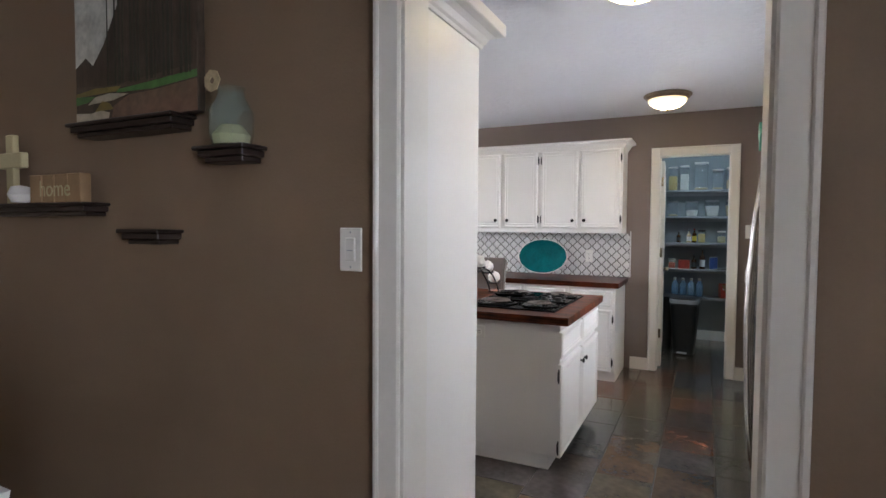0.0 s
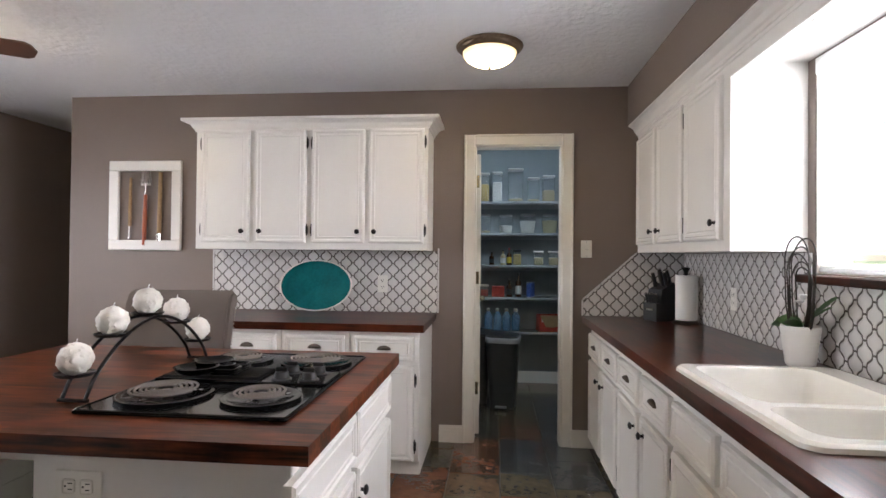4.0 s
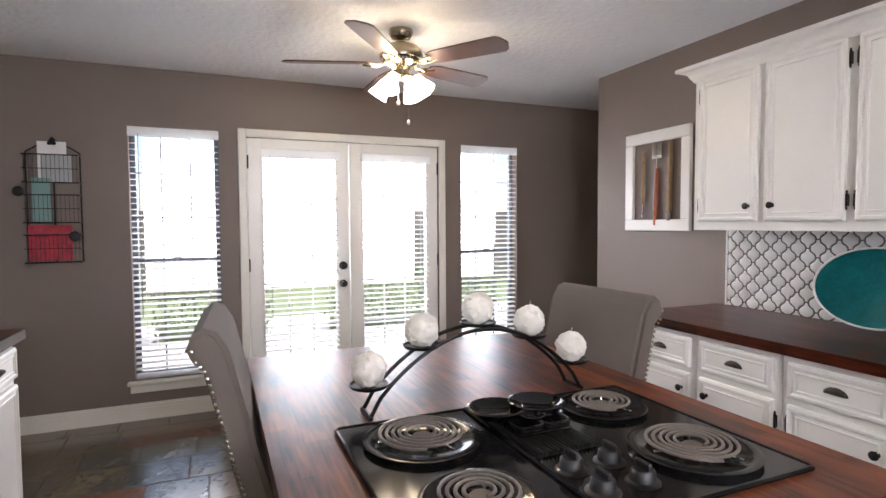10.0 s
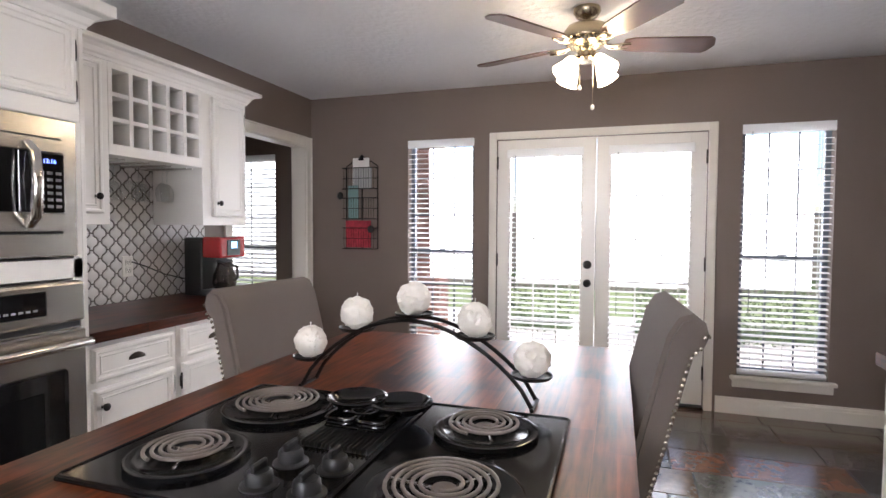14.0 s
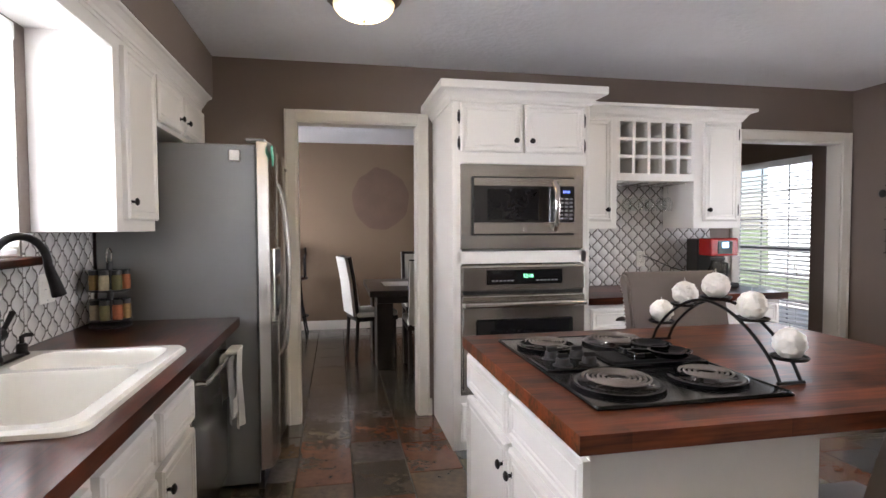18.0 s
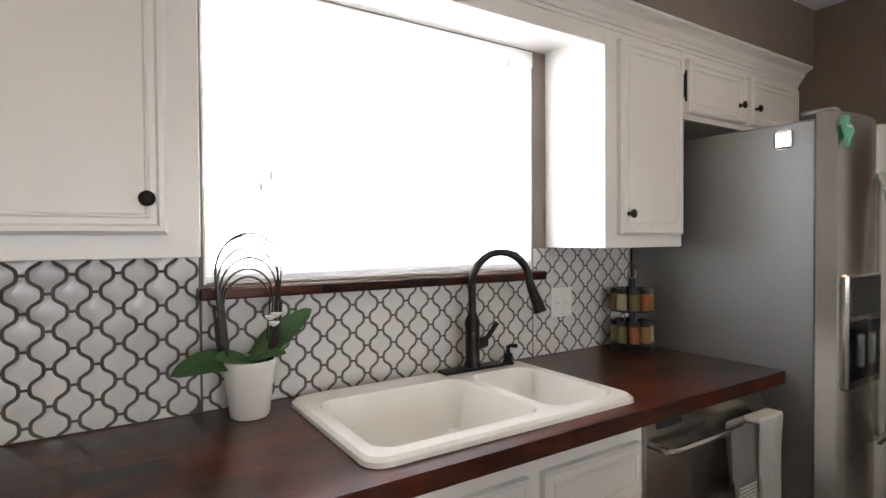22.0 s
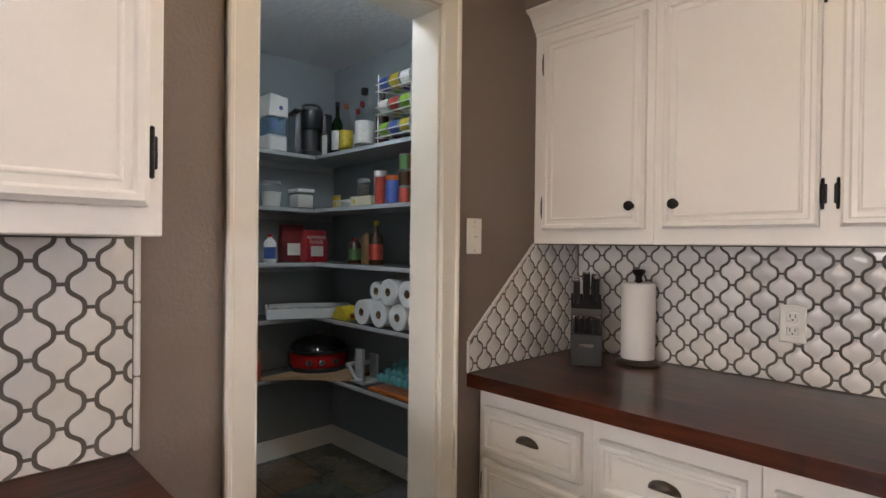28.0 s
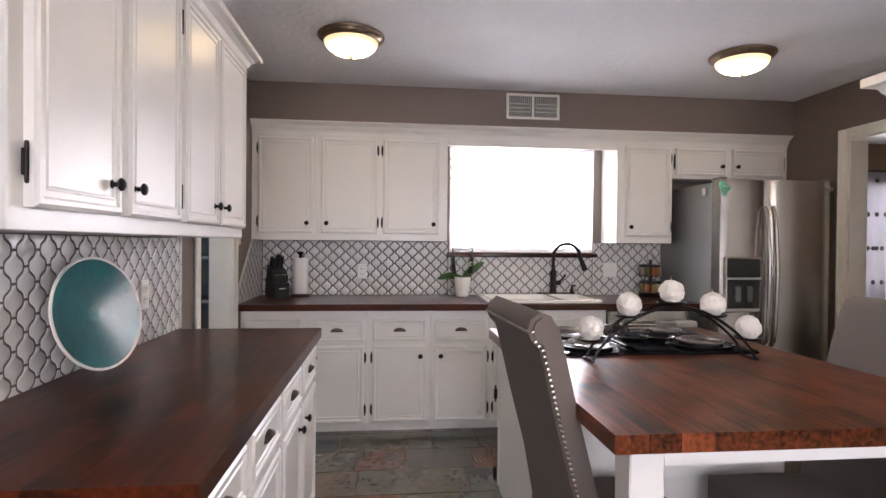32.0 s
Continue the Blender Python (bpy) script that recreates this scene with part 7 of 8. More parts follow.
part("print", lathe([(0, 0.0008), (0.014, 0)], (0.9615, 7.655, Z2 + 0.026), 14, axis="-x"), YEL, tb)
canister(1.06, 7.70, Z2 + 0.044, 0.036, 0.10, 0.8, BRNL, "small glass jar of dark sauce with a steel lid", lid=TIN)
canister(1.09, 7.585, Z2 + 0.044, 0.036, 0.125, 0.8, LBLW, "white shaker jar with a ribbed lid", lid=CERAM, lidh=0.03, clear=False)
can(1.02, 7.49, Z2, 0.034, 0.155, KRAFTR, "tall red can of breadcrumbs with white print")
canister(1.02, 7.385, Z2, 0.042, 0.125, 0.8, BLUEP, "peanut jar with a blue label and an orange lid", lid=ORANGE, lidh=0.025, clear=False)
for k in range(4):
    for q in range(3):
        can(1.02 + 0.08 * (k % 2), 7.285 - 0.085 * (k // 2), Z2 + q * 0.084, 0.037, 0.082, (KRAFTR, BRNL, LEAF, KRAFTR)[(k + q) % 4], "stacked labelled food can")
# third shelf
for x, fm in ((0.40, SUGAR), (0.545, OATS)):
    canister(x, 8.12, Z3, 0.046, 0.125, 0.62, fm, "square glass jar with a white lid", square=True)
bottle(-0.07, 8.13, Z3, 0.026, 0.13, BRNL, "brown vanilla bottle with black cap", band=LBLK)
bottle(0.045, 8.13, Z3, 0.026, 0.15, OATS, "tan sauce bottle with black cap", band=LBLW)
bottle(0.105, 8.10, Z3, 0.026, 0.17, BRNL, "brown spice bottle with red cap", band=YEL, cap=RED)
canister(0.185, 8.13, Z3, 0.042, 0.135, 0.8, PASTA, "square jar of golden oil with a black lid", lid=BLACKP, square=True)
bottle(0.69, 8.09, Z3, 0.034, 0.165, LBLW, "white and blue creamer bottle with a red cap", neck=0.22, band=BLUEP, cap=RED)


def bag(x, y, z, w, h, d, m, label, patch=LBLW):
    ob = thing("food_bag", (x, y, z), label, "bag")
    b = box(-w / 2, w / 2, -d / 2, d / 2, 0, h, 0.0)
    bmesh.ops.subdivide_edges(b, edges=b.edges[:], cuts=4, use_grid_fill=True)
    for v in b.verts:
        k = v.co.z / h
        v.co.y *= 1.0 - 0.75 * k ** 2
        v.co += Vector((noise.noise(v.co * 14) * 0.006, noise.noise(v.co * 17 + Vector((3, 0, 0))) * 0.006, 0))
    lp("pouch", b, m, ob, smooth=True)
    if patch:
        lp("paper_label", box(-w * 0.28, w * 0.28, -d / 2 - 0.003, -d / 2 + 0.004, h * 0.18, h * 0.5), patch, ob)
    return ob


REDB = mat("red_foil_bag", (0.36, 0.02, 0.025), 0.35, vary=0.3, scale=20)
bag(0.88, 8.19, Z3, 0.15, 0.225, 0.06, mat("dark_red_bag", (0.12, 0.015, 0.015), 0.4, vary=0.3), "dark red coffee bag")
fb = bag(0.995, 8.12, Z3, 0.15, 0.195, 0.07, REDB, "red bag of almond flour")
text("writing", "ALMOND\nFLOUR", 0.030, fb.matrix_world @ pose(0, -0.027, 0.135, 80, 0, 0), LBLW, fb)
bottle(1.05, 7.77, Z3, 0.038, 0.145, BRNL, "peanut butter jar with a green label and red lid", neck=0.15, band=LEAF, cap=RED, name="jar")
bottle(1.07, 7.665, Z3, 0.038, 0.185, SYRUP, "tall jar of tan peanut butter", neck=0.10, cap=SYRUP, name="jar")
bottle(1.04, 7.555, Z3, 0.038, 0.24, BRNL, "brown syrup bottle with a red label", band=KRAFTR, cap=YEL)
# fourth shelf
canister(-0.14, 8.12, Z4, 0.04, 0.10, 0.7, KRAFTR, "square jar of red tea with a white lid", square=True)
tagged(part("tea_tin", box(-0.065, 0.060, 8.06, 8.17, Z4, Z4 + 0.105, 0.004), KRAFTR), "red carton of tea on the pantry shelf", "box")
bottle(0.11, 8.11, Z4, 0.030, 0.17, BRNL, "dark brown bottle with a black cap", band=LBLK)
bottle(0.20, 8.13, Z4, 0.030, 0.235, BRNL, "tall brown bottle with a paper label", band=LBLW)
for k in range(3):
    can(0.305 + 0.018 * k, 8.075 + 0.062 * k, Z4, 0.0275, 0.148, BLUEP, "blue and silver energy drink can")
tr = thing("serving_tray", (0.93, 8.06, Z4), "pale tray with red flower print lying across the shelf corner", "tray", turn=-24)
lp("base", box(-0.24, 0.24, -0.13, 0.13, 0.030, 0.036), TRAYM, tr)
for a, b, c, d in ((-0.25, 0.25, -0.145, -0.13), (-0.25, 0.25, 0.13, 0.145), (-0.25, -0.235, -0.13, 0.13), (0.235, 0.25, -0.13, 0.13)):
    lp("rim", box(a, b, c, d, 0.001, 0.060, 0.003), TRAYM, tr)
for k in range(26):
    x, y = random.uniform(-0.21, 0.21), random.uniform(-0.11, 0.11)
    lp("flower_print", lathe([(0, 0.0008), (random.uniform(0.010, 0.024), 0)], (x, y, 0.0362 + 0.0001 * k), 9), (RED, KRAFTR, RED, LEAF, GREYP)[k % 5], tr)
bag(1.02, 7.80, Z4, 0.10, 0.075, 0.15, YEL, "yellow packet of pasta lying down", KRAFTR)
for j, (x, y, z) in enumerate(((0.945, 7.555, 0), (0.945, 7.405, 0), (0.945, 7.255, 0), (0.945, 7.105, 0), (0.985, 7.48, 0.115), (0.945, 7.33, 0.122), (0.945, 7.18, 0.122))):
    ro = thing("paper_towel_roll", (x, y, Z4 + 0.068 + z), "white paper towel roll lying on its side", "paper towel", "stack of paper towel rolls")
    q = 0.052 if j == 4 else 0.067
    lp("roll", lathe([(0.022, 0.0), (q - 0.004, 0), (q, 0.004), (q, 0.256), (q - 0.003, 0.26), (0.022, 0.26), (0.022, 0)], (0, 0, 0), 26, axis="x"), PAPER, ro, smooth=True)
    lp("core", lathe([(0.0215, 0.001), (0.0205, 0.001), (0.0205, 0.258), (0.0215, 0.258)], (0, 0, 0), 16, axis="x"), CARD, ro)
# lowest shelf
for k in range(8):
    bottle(-0.10 + 0.092 * (k % 4), 8.09 + 0.08 * (k // 4), Z5, 0.040, 0.215, BLUEW, "clear water bottle with a blue tint in a shrink-wrapped pack", neck=0.25, band=None, cap=CERAM)
bx_ = thing("cardboard_box", (0.505, 8.12, Z5), "open red printed cardboard carton", "box", turn=8)
lp("bottom", box(-0.11, 0.11, -0.08, 0.08, 0, 0.004), CARD, bx_)
for a, b, c, d, m in ((-0.11, 0.11, -0.08, -0.077, KRAFTR), (-0.11, 0.11, 0.077, 0.08, KRAFTR), (-0.11, -0.107, -0.077, 0.077, KRAFTR), (0.107, 0.11, -0.077, 0.077, KRAFTR)):
    lp("side", box(a, b, c, d, 0.004, 0.165), m, bx_)
lp("flap", prism([(-0.105, 0.165), (0.105, 0.165), (0.075, 0.06), (0.02, 0.045), (-0.05, 0.05)], -0.088, -0.085, "y"), CARD, bx_)
lp("bar_code", box(-0.09, -0.06, -0.0812, -0.0804, 0.10, 0.135), LBLW, bx_)
bd = tagged(part("cutting_board", prism([(0.62, 8.05), (1.16, 8.10), (1.20, 7.78), (1.00, 7.70), (0.78, 7.94)], Z5, Z5 + 0.018, "z"), CARD), "worn wooden board across the shelf corner", "board")
rs = thing("roaster", (1.00, 8.07, Z5 + 0.018), "red and black round electric roaster", "roaster", turn=-24)
lp("body", lathe([(0.12, 0), (0.165, 0.01), (0.178, 0.05), (0.178, 0.105), (0.172, 0.112)], (0, 0, 0), 32), RED, rs, smooth=True)
lp("base_ring", lathe([(0.179, 0.0), (0.181, 0.02), (0.178, 0.026)], (0, 0, 0), 32), BLACKP, rs)
lp("rim", lathe([(0.176, 0.108), (0.190, 0.112), (0.190, 0.120), (0.174, 0.122)], (0, 0, 0), 32), BLACKP, rs, smooth=True)
lp("lid", lathe([(0.172, 0.120), (0.160, 0.150), (0.12, 0.172), (0.05, 0.184), (0, 0.186)], (0, 0, 0), 32), BLACKE, rs, "black glass lid", True)
lp("lid_handle", tube([(-0.04, 0, 0.182), (-0.035, 0, 0.208), (0.035, 0, 0.208), (0.04, 0, 0.182)], 0.008, 8), BLACKP, rs)
for a in (-2.0, -1.57, -1.1):
    lp("dial", lathe([(0.017, 0), (0.015, 0.014), (0, 0.015)], (0.176 * math.cos(a), 0.176 * math.sin(a), 0.06), 12, axis="-y"), BLACKP, rs)
sc = thing("spiral_slicer", (1.06, 7.64, Z5), "grey plastic spiral vegetable slicer", "slicer")
for a in ((0.98, 1.16, 7.58, 7.70, 0.0, 0.014), (0.99, 1.015, 7.61, 7.67, 0.014, 0.19), (1.09, 1.11, 7.61, 7.67, 0.014, 0.15), (0.99, 1.11, 7.62, 7.635, 0.10, 0.125)):
    part("frame", box(a[0], a[1], a[2], a[3], Z5 + a[4], Z5 + a[5], 0.003), SHELFW, sc)
part("crank", tube([(0.95, 7.69, Z5 + 0.10), (1.12, 7.69, Z5 + 0.10)], 0.012, 10), SHELFW, sc, smooth=True)
part("crank_arm", tube([(0.96, 7.69, Z5 + 0.10), (0.955, 7.60, Z5 + 0.03)], 0.010, 8), SHELFW, sc, smooth=True)
part("crank_knob", lathe([(0.0, 0.05), (0.014, 0.046), (0.016, 0.0), (0, -0.002)], (0.955, 7.60, Z5 + 0.03), 12, axis="-y"), SHELFW, sc, smooth=True)
tagged(part("chopping_board", box(0.955, 1.19, 7.12, 7.50, Z5, Z5 + 0.014, 0.004), ORANGE), "orange plastic chopping board", "board")
eb = thing("egg_carton", (1.07, 7.32, Z5 + 0.014), "clear plastic carton of blue-green eggs", "egg carton")
part("tray", box(0.97, 1.17, 7.16, 7.47, Z5 + 0.014, Z5 + 0.05, 0.006), PLASTC, eb)
for i in range(6):
    for j in range(4):
        part("egg", lathe([(0, -0.022), (0.016, -0.015), (0.021, 0), (0.016, 0.017), (0, 0.028)], (0.995 + j * 0.05, 7.19 + i * 0.051, Z5 + 0.068 + 0.018 * j), 12), TERRA, eb, smooth=True)
# floor of the pantry
tc = thing("trash_can", (0.04, 7.36, 0), "tall dark grey step trash can with a black lid", "trash can", turn=-8)


def soft_bin(rings):
    return loft([rrect(-a, a, -b, b, 0.07, z, 6) for a, b, z in rings])


BING = mat("charcoal_plastic", (0.030, 0.032, 0.034), 0.35, vary=0.12)
lp("bin", soft_bin(((0.105, 0.115, 0.012), (0.125, 0.13, 0.30), (0.14, 0.145, 0.575))), BING, tc, smooth=True)
lp("rim", soft_bin(((0.144, 0.149, 0.565), (0.146, 0.151, 0.60), (0.140, 0.145, 0.610))), GREYP, tc, "grey rim", True)
lp("lid", soft_bin(((0.138, 0.143, 0.610), (0.136, 0.141, 0.622), (0.10, 0.10, 0.634))), BLACKP, tc, smooth=True)
lp("pedal", box(-0.05, 0.05, -0.155, -0.115, 0.02, 0.035, 0.005), GREYP, tc)
lp("foot_ring", soft_bin(((0.108, 0.118, 0.0), (0.108, 0.118, 0.014))), BLACKP, tc)
tb2 = thing("waste_bin", (-0.20, 7.52, 0), "plain black plastic waste bin beside the trash can", "trash can")
lp("bin", loft([rrect(-a, a, -b, b, 0.05, z, 5) for a, b, z in ((0.10, 0.13, 0.0), (0.13, 0.16, 0.60), (0.14, 0.17, 0.605), (0.14, 0.17, 0.62))]), BLACKP, tb2, smooth=True)


# ---- dining room ----
dt = thing("dining_table", (-0.95, 0.4, 0), "dark espresso dining table with slab legs", "table")
part("tabletop", box(-1.68, -0.225, -0.22, 0.98, 0.70, 0.76, 0.006), DARKW, dt)
part("apron", box(-1.60, -0.30, -0.14, 0.90, 0.63, 0.70, 0.004), DARKW, dt)
for x0 in (-0.45, -1.60):
    for y0 in (-0.14, 0.56):
        part("leg", box(x0, x0 + 0.155, y0, y0 + 0.35, 0, 0.63, 0.006), DARKW, dt)
tagged(part("placemat", box(-0.75, -0.40, 0.15, 0.57, 0.7605, 0.7635), PAPER), "pale paper runner on the dining table", "placemat")
IVORY = mat("ivory_seat_fabric", (0.70, 0.68, 0.64), 0.85, vary=0.05, bump=0.3, bscale=300)


def side_chair(x, y, turn):
    ob = thing("dining_side_chair", (x, y, 0), "dark wooden dining chair with ivory padded seat and back", "chair", "chairs round the dining table", turn=turn)
    lp("seat", box(-0.22, 0.22, -0.02, 0.42, 0.44, 0.50, 0.022, seg=2), IVORY, ob, "ivory padded seat", True)
    lp("seat_frame", box(-0.22, 0.22, -0.02, 0.42, 0.40, 0.44, 0.004), DARKW, ob)
    bm = prism([(-0.024, 0.46), (-0.062, 0.80), (-0.108, 1.03), (-0.05, 1.03), (-0.01, 0.80), (0.04, 0.46)], -0.174, 0.174, "x")
    lp("back_pad", bm, IVORY, ob, "ivory padded back")
    lp("back_cover", prism([(-0.050, 0.46), (-0.086, 0.80), (-0.132, 1.05), (-0.105, 1.05), (-0.058, 0.80), (-0.024, 0.46)], -0.212, 0.212, "x"), IVORY, ob, "ivory cloth over the outer back")
    for s in (-1, 1):
        lp("back_post", tube([(s * 0.195, -0.02, 0.0), (s * 0.195, 0.0, 0.42), (s * 0.195, -0.035, 0.80), (s * 0.195, -0.08, 1.06)], 0.020, 6), DARKW, ob)
        lp("leg", tube([(s * 0.195, 0.39, 0), (s * 0.195, 0.39, 0.42)], 0.019, 6), DARKW, ob)
    lp("top_rail", box(-0.2, 0.2, -0.095, -0.06, 1.02, 1.06, 0.004), DARKW, ob)
    return ob


side_chair(-0.09, 0.33, 102)
side_chair(-0.92, -0.50, 0)
side_chair(-0.78, 1.10, 180)
bs = thing("bar_stool", (0.62, -1.0, 0), "wrought-iron bar stool with scrolled arms and brown seat", "stool")
part("seat", lathe([(0, 0.70), (0.17, 0.70), (0.19, 0.715), (0.18, 0.74), (0.10, 0.755), (0, 0.757)], (0.62, -1.0, 0), 26), LEGW, bs, smooth=True)
for a in (45, 135, 225, 315):
    c, s_ = math.cos(radians(a)), math.sin(radians(a))
    part("leg", tube([(0.62 + c * 0.12, -1.0 + s_ * 0.12, 0.70), (0.62 + c * 0.15, -1.0 + s_ * 0.15, 0.4), (0.62 + c * 0.24, -1.0 + s_ * 0.24, 0.0)], 0.011, 8), IRON, bs)
part("foot_ring", tube([(0.62 + 0.185 * math.cos(2 * PI * k / 24), -1.0 + 0.185 * math.sin(2 * PI * k / 24), 0.24) for k in range(24)], 0.009, 8, closed=True), IRON, bs)
part("backrest", box(0.66, 0.88, -1.20, -1.175, 0.90, 1.16, 0.01), LEGW, bs)
for x in (0.47, 0.77):
    part("arm", tube([(x, -1.180, 0.72), (x, -1.185, 1.10), (x, -1.150, 1.02), (x, -1.0, 0.99), (x, -0.880, 0.97), (x, -0.840, 0.92), (x, -0.870, 0.88), (x, -0.900, 0.91), (x, -0.860, 0.82), (x, -0.920, 0.72)], 0.010, 8), IRON, bs, smooth=True)
st = thing("wall_patch", (-0.52, -1.297, 1.74), "round reddish patch on the brown wall", "wall patch", kind="structure")
bm = bmesh.new()
bm.faces.new([bm.verts.new((-0.52 + (0.38 + 0.03 * noise.noise(Vector((math.cos(a) * 2, math.sin(a) * 2, 0)))) * math.cos(a), -1.2985, 1.74 + (0.41 + 0.04 * noise.noise(Vector((math.cos(a) * 3, math.sin(a) * 3, 5)))) * math.sin(a))) for a in [2 * PI * i / 60 for i in range(60)]])
part("patch", bm, mat("rust_brown_paint", (0.172, 0.108, 0.076), 0.7, vary=0.15, scale=4), st)
cu = thing("curtain", (2.28, 0.45, 0), "grey curtain with dark leaf print on a black rod", "curtain")
CURT = mat("grey_curtain_cloth", (0.30, 0.29, 0.30), 0.9, vary=0.1, bump=0.3, bscale=200)
part("rod", tube([(2.29, -1.1, 2.16), (2.29, 0.75, 2.16)], 0.012, 10), IRON, cu)
for y0, y1 in ((-0.05, 0.42), (-1.15, -0.82)):
    part("panel", cloth(y0, y1, 2.26, 0.05, 2.15, 0.028, 0.2), CURT, cu, smooth=True)
for k in range(26):
    z = 0.2 + (k * 0.37) % 1.85
    y = -0.02 + (k * 0.173) % 0.38
    p = part("leaf_print", lathe([(0, 0.002), (0.028, 0)], (2.222, y, z), 6, axis="-x"), DARKW, cu)
# floating shelves on the dining side
SY = SD - 0.012


def ledge(x0, x1, z, d=0.10):
    ob = thing("floating_shelf", ((x0 + x1) / 2, SY, z), "dark espresso floating shelf with moulded edge", "shelf", "floating shelves on the brown wall")
    bm = bmesh.new()
    for h0, h1, o in ((0.0, 0.012, 0.0), (-0.02, 0.0, 0.012), (-0.036, -0.02, 0.026)):
        box(x0 + o, x1 - o, SY - d + o, SY, z + h0, z + h1, 0.003, bm=bm)
    part("board", bm, DARKW, ob)


ledge(-1.80, -1.254, 1.728)
ledge(-1.165, -0.955, 1.612)
ledge(-2.42, -1.706, 1.455)
ledge(-1.53, -1.322, 1.362)
cv = thing("canvas_picture", (-1.495, SY, 1.740), "forest and stream canvas leaning on a dark shelf", "picture", turn=0)
lp("canvas", box(-0.31, 0.31, -0.055, -0.025, 0, 0.56, 0.003), mat("dark_forest_print", (0.060, 0.042, 0.028), 0.6, vary=0.6, scale=8, stretch=(5, 1, 0.6)), cv)
PRINT = {k: mat("canvas_print", c, 0.6, vary=0.35, scale=16) for k, c in (("sky", (0.55, 0.54, 0.48)), ("wood", (0.085, 0.060, 0.040)), ("meadow", (0.075, 0.19, 0.05)), ("reed", (0.20, 0.15, 0.04)), ("bank", (0.16, 0.095, 0.062)), ("water", (0.42, 0.37, 0.28)), ("pine", (0.040, 0.036, 0.024)))}


def painted(outline, tone, rise):
    if tone == "sky":
        outline = [(a, min(0.557, 0.20 + (b - 0.33) * 1.57)) for a, b in outline]
    else:
        outline = [(a, b * 0.42 if b < 0.36 else b) for a, b in outline]
    lp("painted_area", prism(outline, -0.0552 - rise, -0.0548, "y"), PRINT[tone], cv)


painted([(-0.308, 0.33), (-0.25, 0.35), (-0.21, 0.33), (-0.15, 0.37), (-0.11, 0.41), (-0.07, 0.45), (-0.05, 0.557), (-0.308, 0.557)], "sky", 0.0004)
painted([(-0.308, 0.26), (-0.20, 0.25), (0.0, 0.27), (0.308, 0.30), (0.308, 0.35), (0.05, 0.31), (-0.12, 0.29), (-0.308, 0.32)], "wood", 0.0006)
painted([(-0.08, 0.225), (0.10, 0.215), (0.308, 0.25), (0.308, 0.305), (0.12, 0.275), (-0.08, 0.25)], "meadow", 0.0008)
painted([(-0.308, 0.235), (-0.08, 0.235), (-0.06, 0.275), (-0.20, 0.285), (-0.308, 0.26)], "reed", 0.0009)
painted([(-0.308, 0.165), (-0.24, 0.18), (-0.20, 0.22), (-0.30, 0.235), (-0.308, 0.235)], "meadow", 0.0010)
painted([(-0.24, 0.16), (-0.10, 0.17), (-0.02, 0.205), (-0.12, 0.23), (-0.20, 0.215)], "water", 0.0010)
painted([(-0.11, 0.005), (0.308, 0.005), (0.308, 0.24), (0.12, 0.205), (-0.02, 0.195), (-0.10, 0.12)], "bank", 0.0007)
painted([(-0.308, 0.005), (-0.13, 0.005), (-0.12, 0.075), (-0.17, 0.105), (-0.22, 0.085), (-0.308, 0.10)], "water", 0.0011)
painted([(-0.20, 0.095), (-0.10, 0.10), (-0.12, 0.15), (-0.16, 0.175)], "reed", 0.0012)
for k in range(16):
    x = -0.13 + k * 0.027 + 0.006 * ((k * 5) % 3)
    painted([(x, 0.29), (x + 0.007 + 0.004 * (k % 3), 0.29), (x + 0.006, 0.556), (x + 0.001, 0.556)], "pine", 0.0013)
vs_ = thing("glass_jar", (-1.045, SY - 0.055, 1.624), "clear glass jar with a paper tag and shells", "jar")
lp("jar", lathe([(0, 0), (0.055, 0), (0.062, 0.03), (0.062, 0.10), (0.04, 0.14), (0.035, 0.165), (0.04, 0.17)], (0, 0, 0), 24), clear("aqua_glass", (0.84, 0.93, 0.90), 0.03, 0.12), vs_, smooth=True)
lp("shells", lathe([(0, 0.004), (0.05, 0.004), (0.055, 0.03), (0.03, 0.06), (0, 0.065)], (0, 0, 0), 9), SUGAR, vs_)
lp("tag", lathe([(0.010, 0.0), (0.032, 0.0), (0.032, 0.003), (0.010, 0.003), (0.010, 0)], (0, -0.066, 0.175), 7, axis="-y"), OATS, vs_)
hb_ = thing("word_block", (-1.915, SY - 0.055, 1.467), "row of tan wooden letter blocks on the shelf", "sign")
for k, ch in enumerate("home"):
    blk = lp("block", box(-0.16 + k * 0.08, -0.085 + k * 0.08, -0.02, 0.02, 0, 0.105, 0.003), CARD, hb_)
text("writing", "home", 0.085, hb_.matrix_world @ pose(0, -0.0205, 0.05, 90, 0, 0), SUGAR, hb_)
cx_ = thing("shelf_cross", (-2.24, SY - 0.05, 1.467), "cream painted cross with a round ornament at its foot", "ornament")
lp("upright", box(-0.025, 0.025, -0.012, 0.012, 0, 0.27, 0.003), SUGAR, cx_)
lp("crossbar", box(-0.085, 0.085, -0.014, 0.014, 0.14, 0.20, 0.003), SUGAR, cx_)
lp("ball", lathe([(0, 0), (0.03, 0.006), (0.042, 0.035), (0.03, 0.066), (0, 0.072)], (0.07, -0.01, 0), 18), CERAM, cx_, smooth=True)


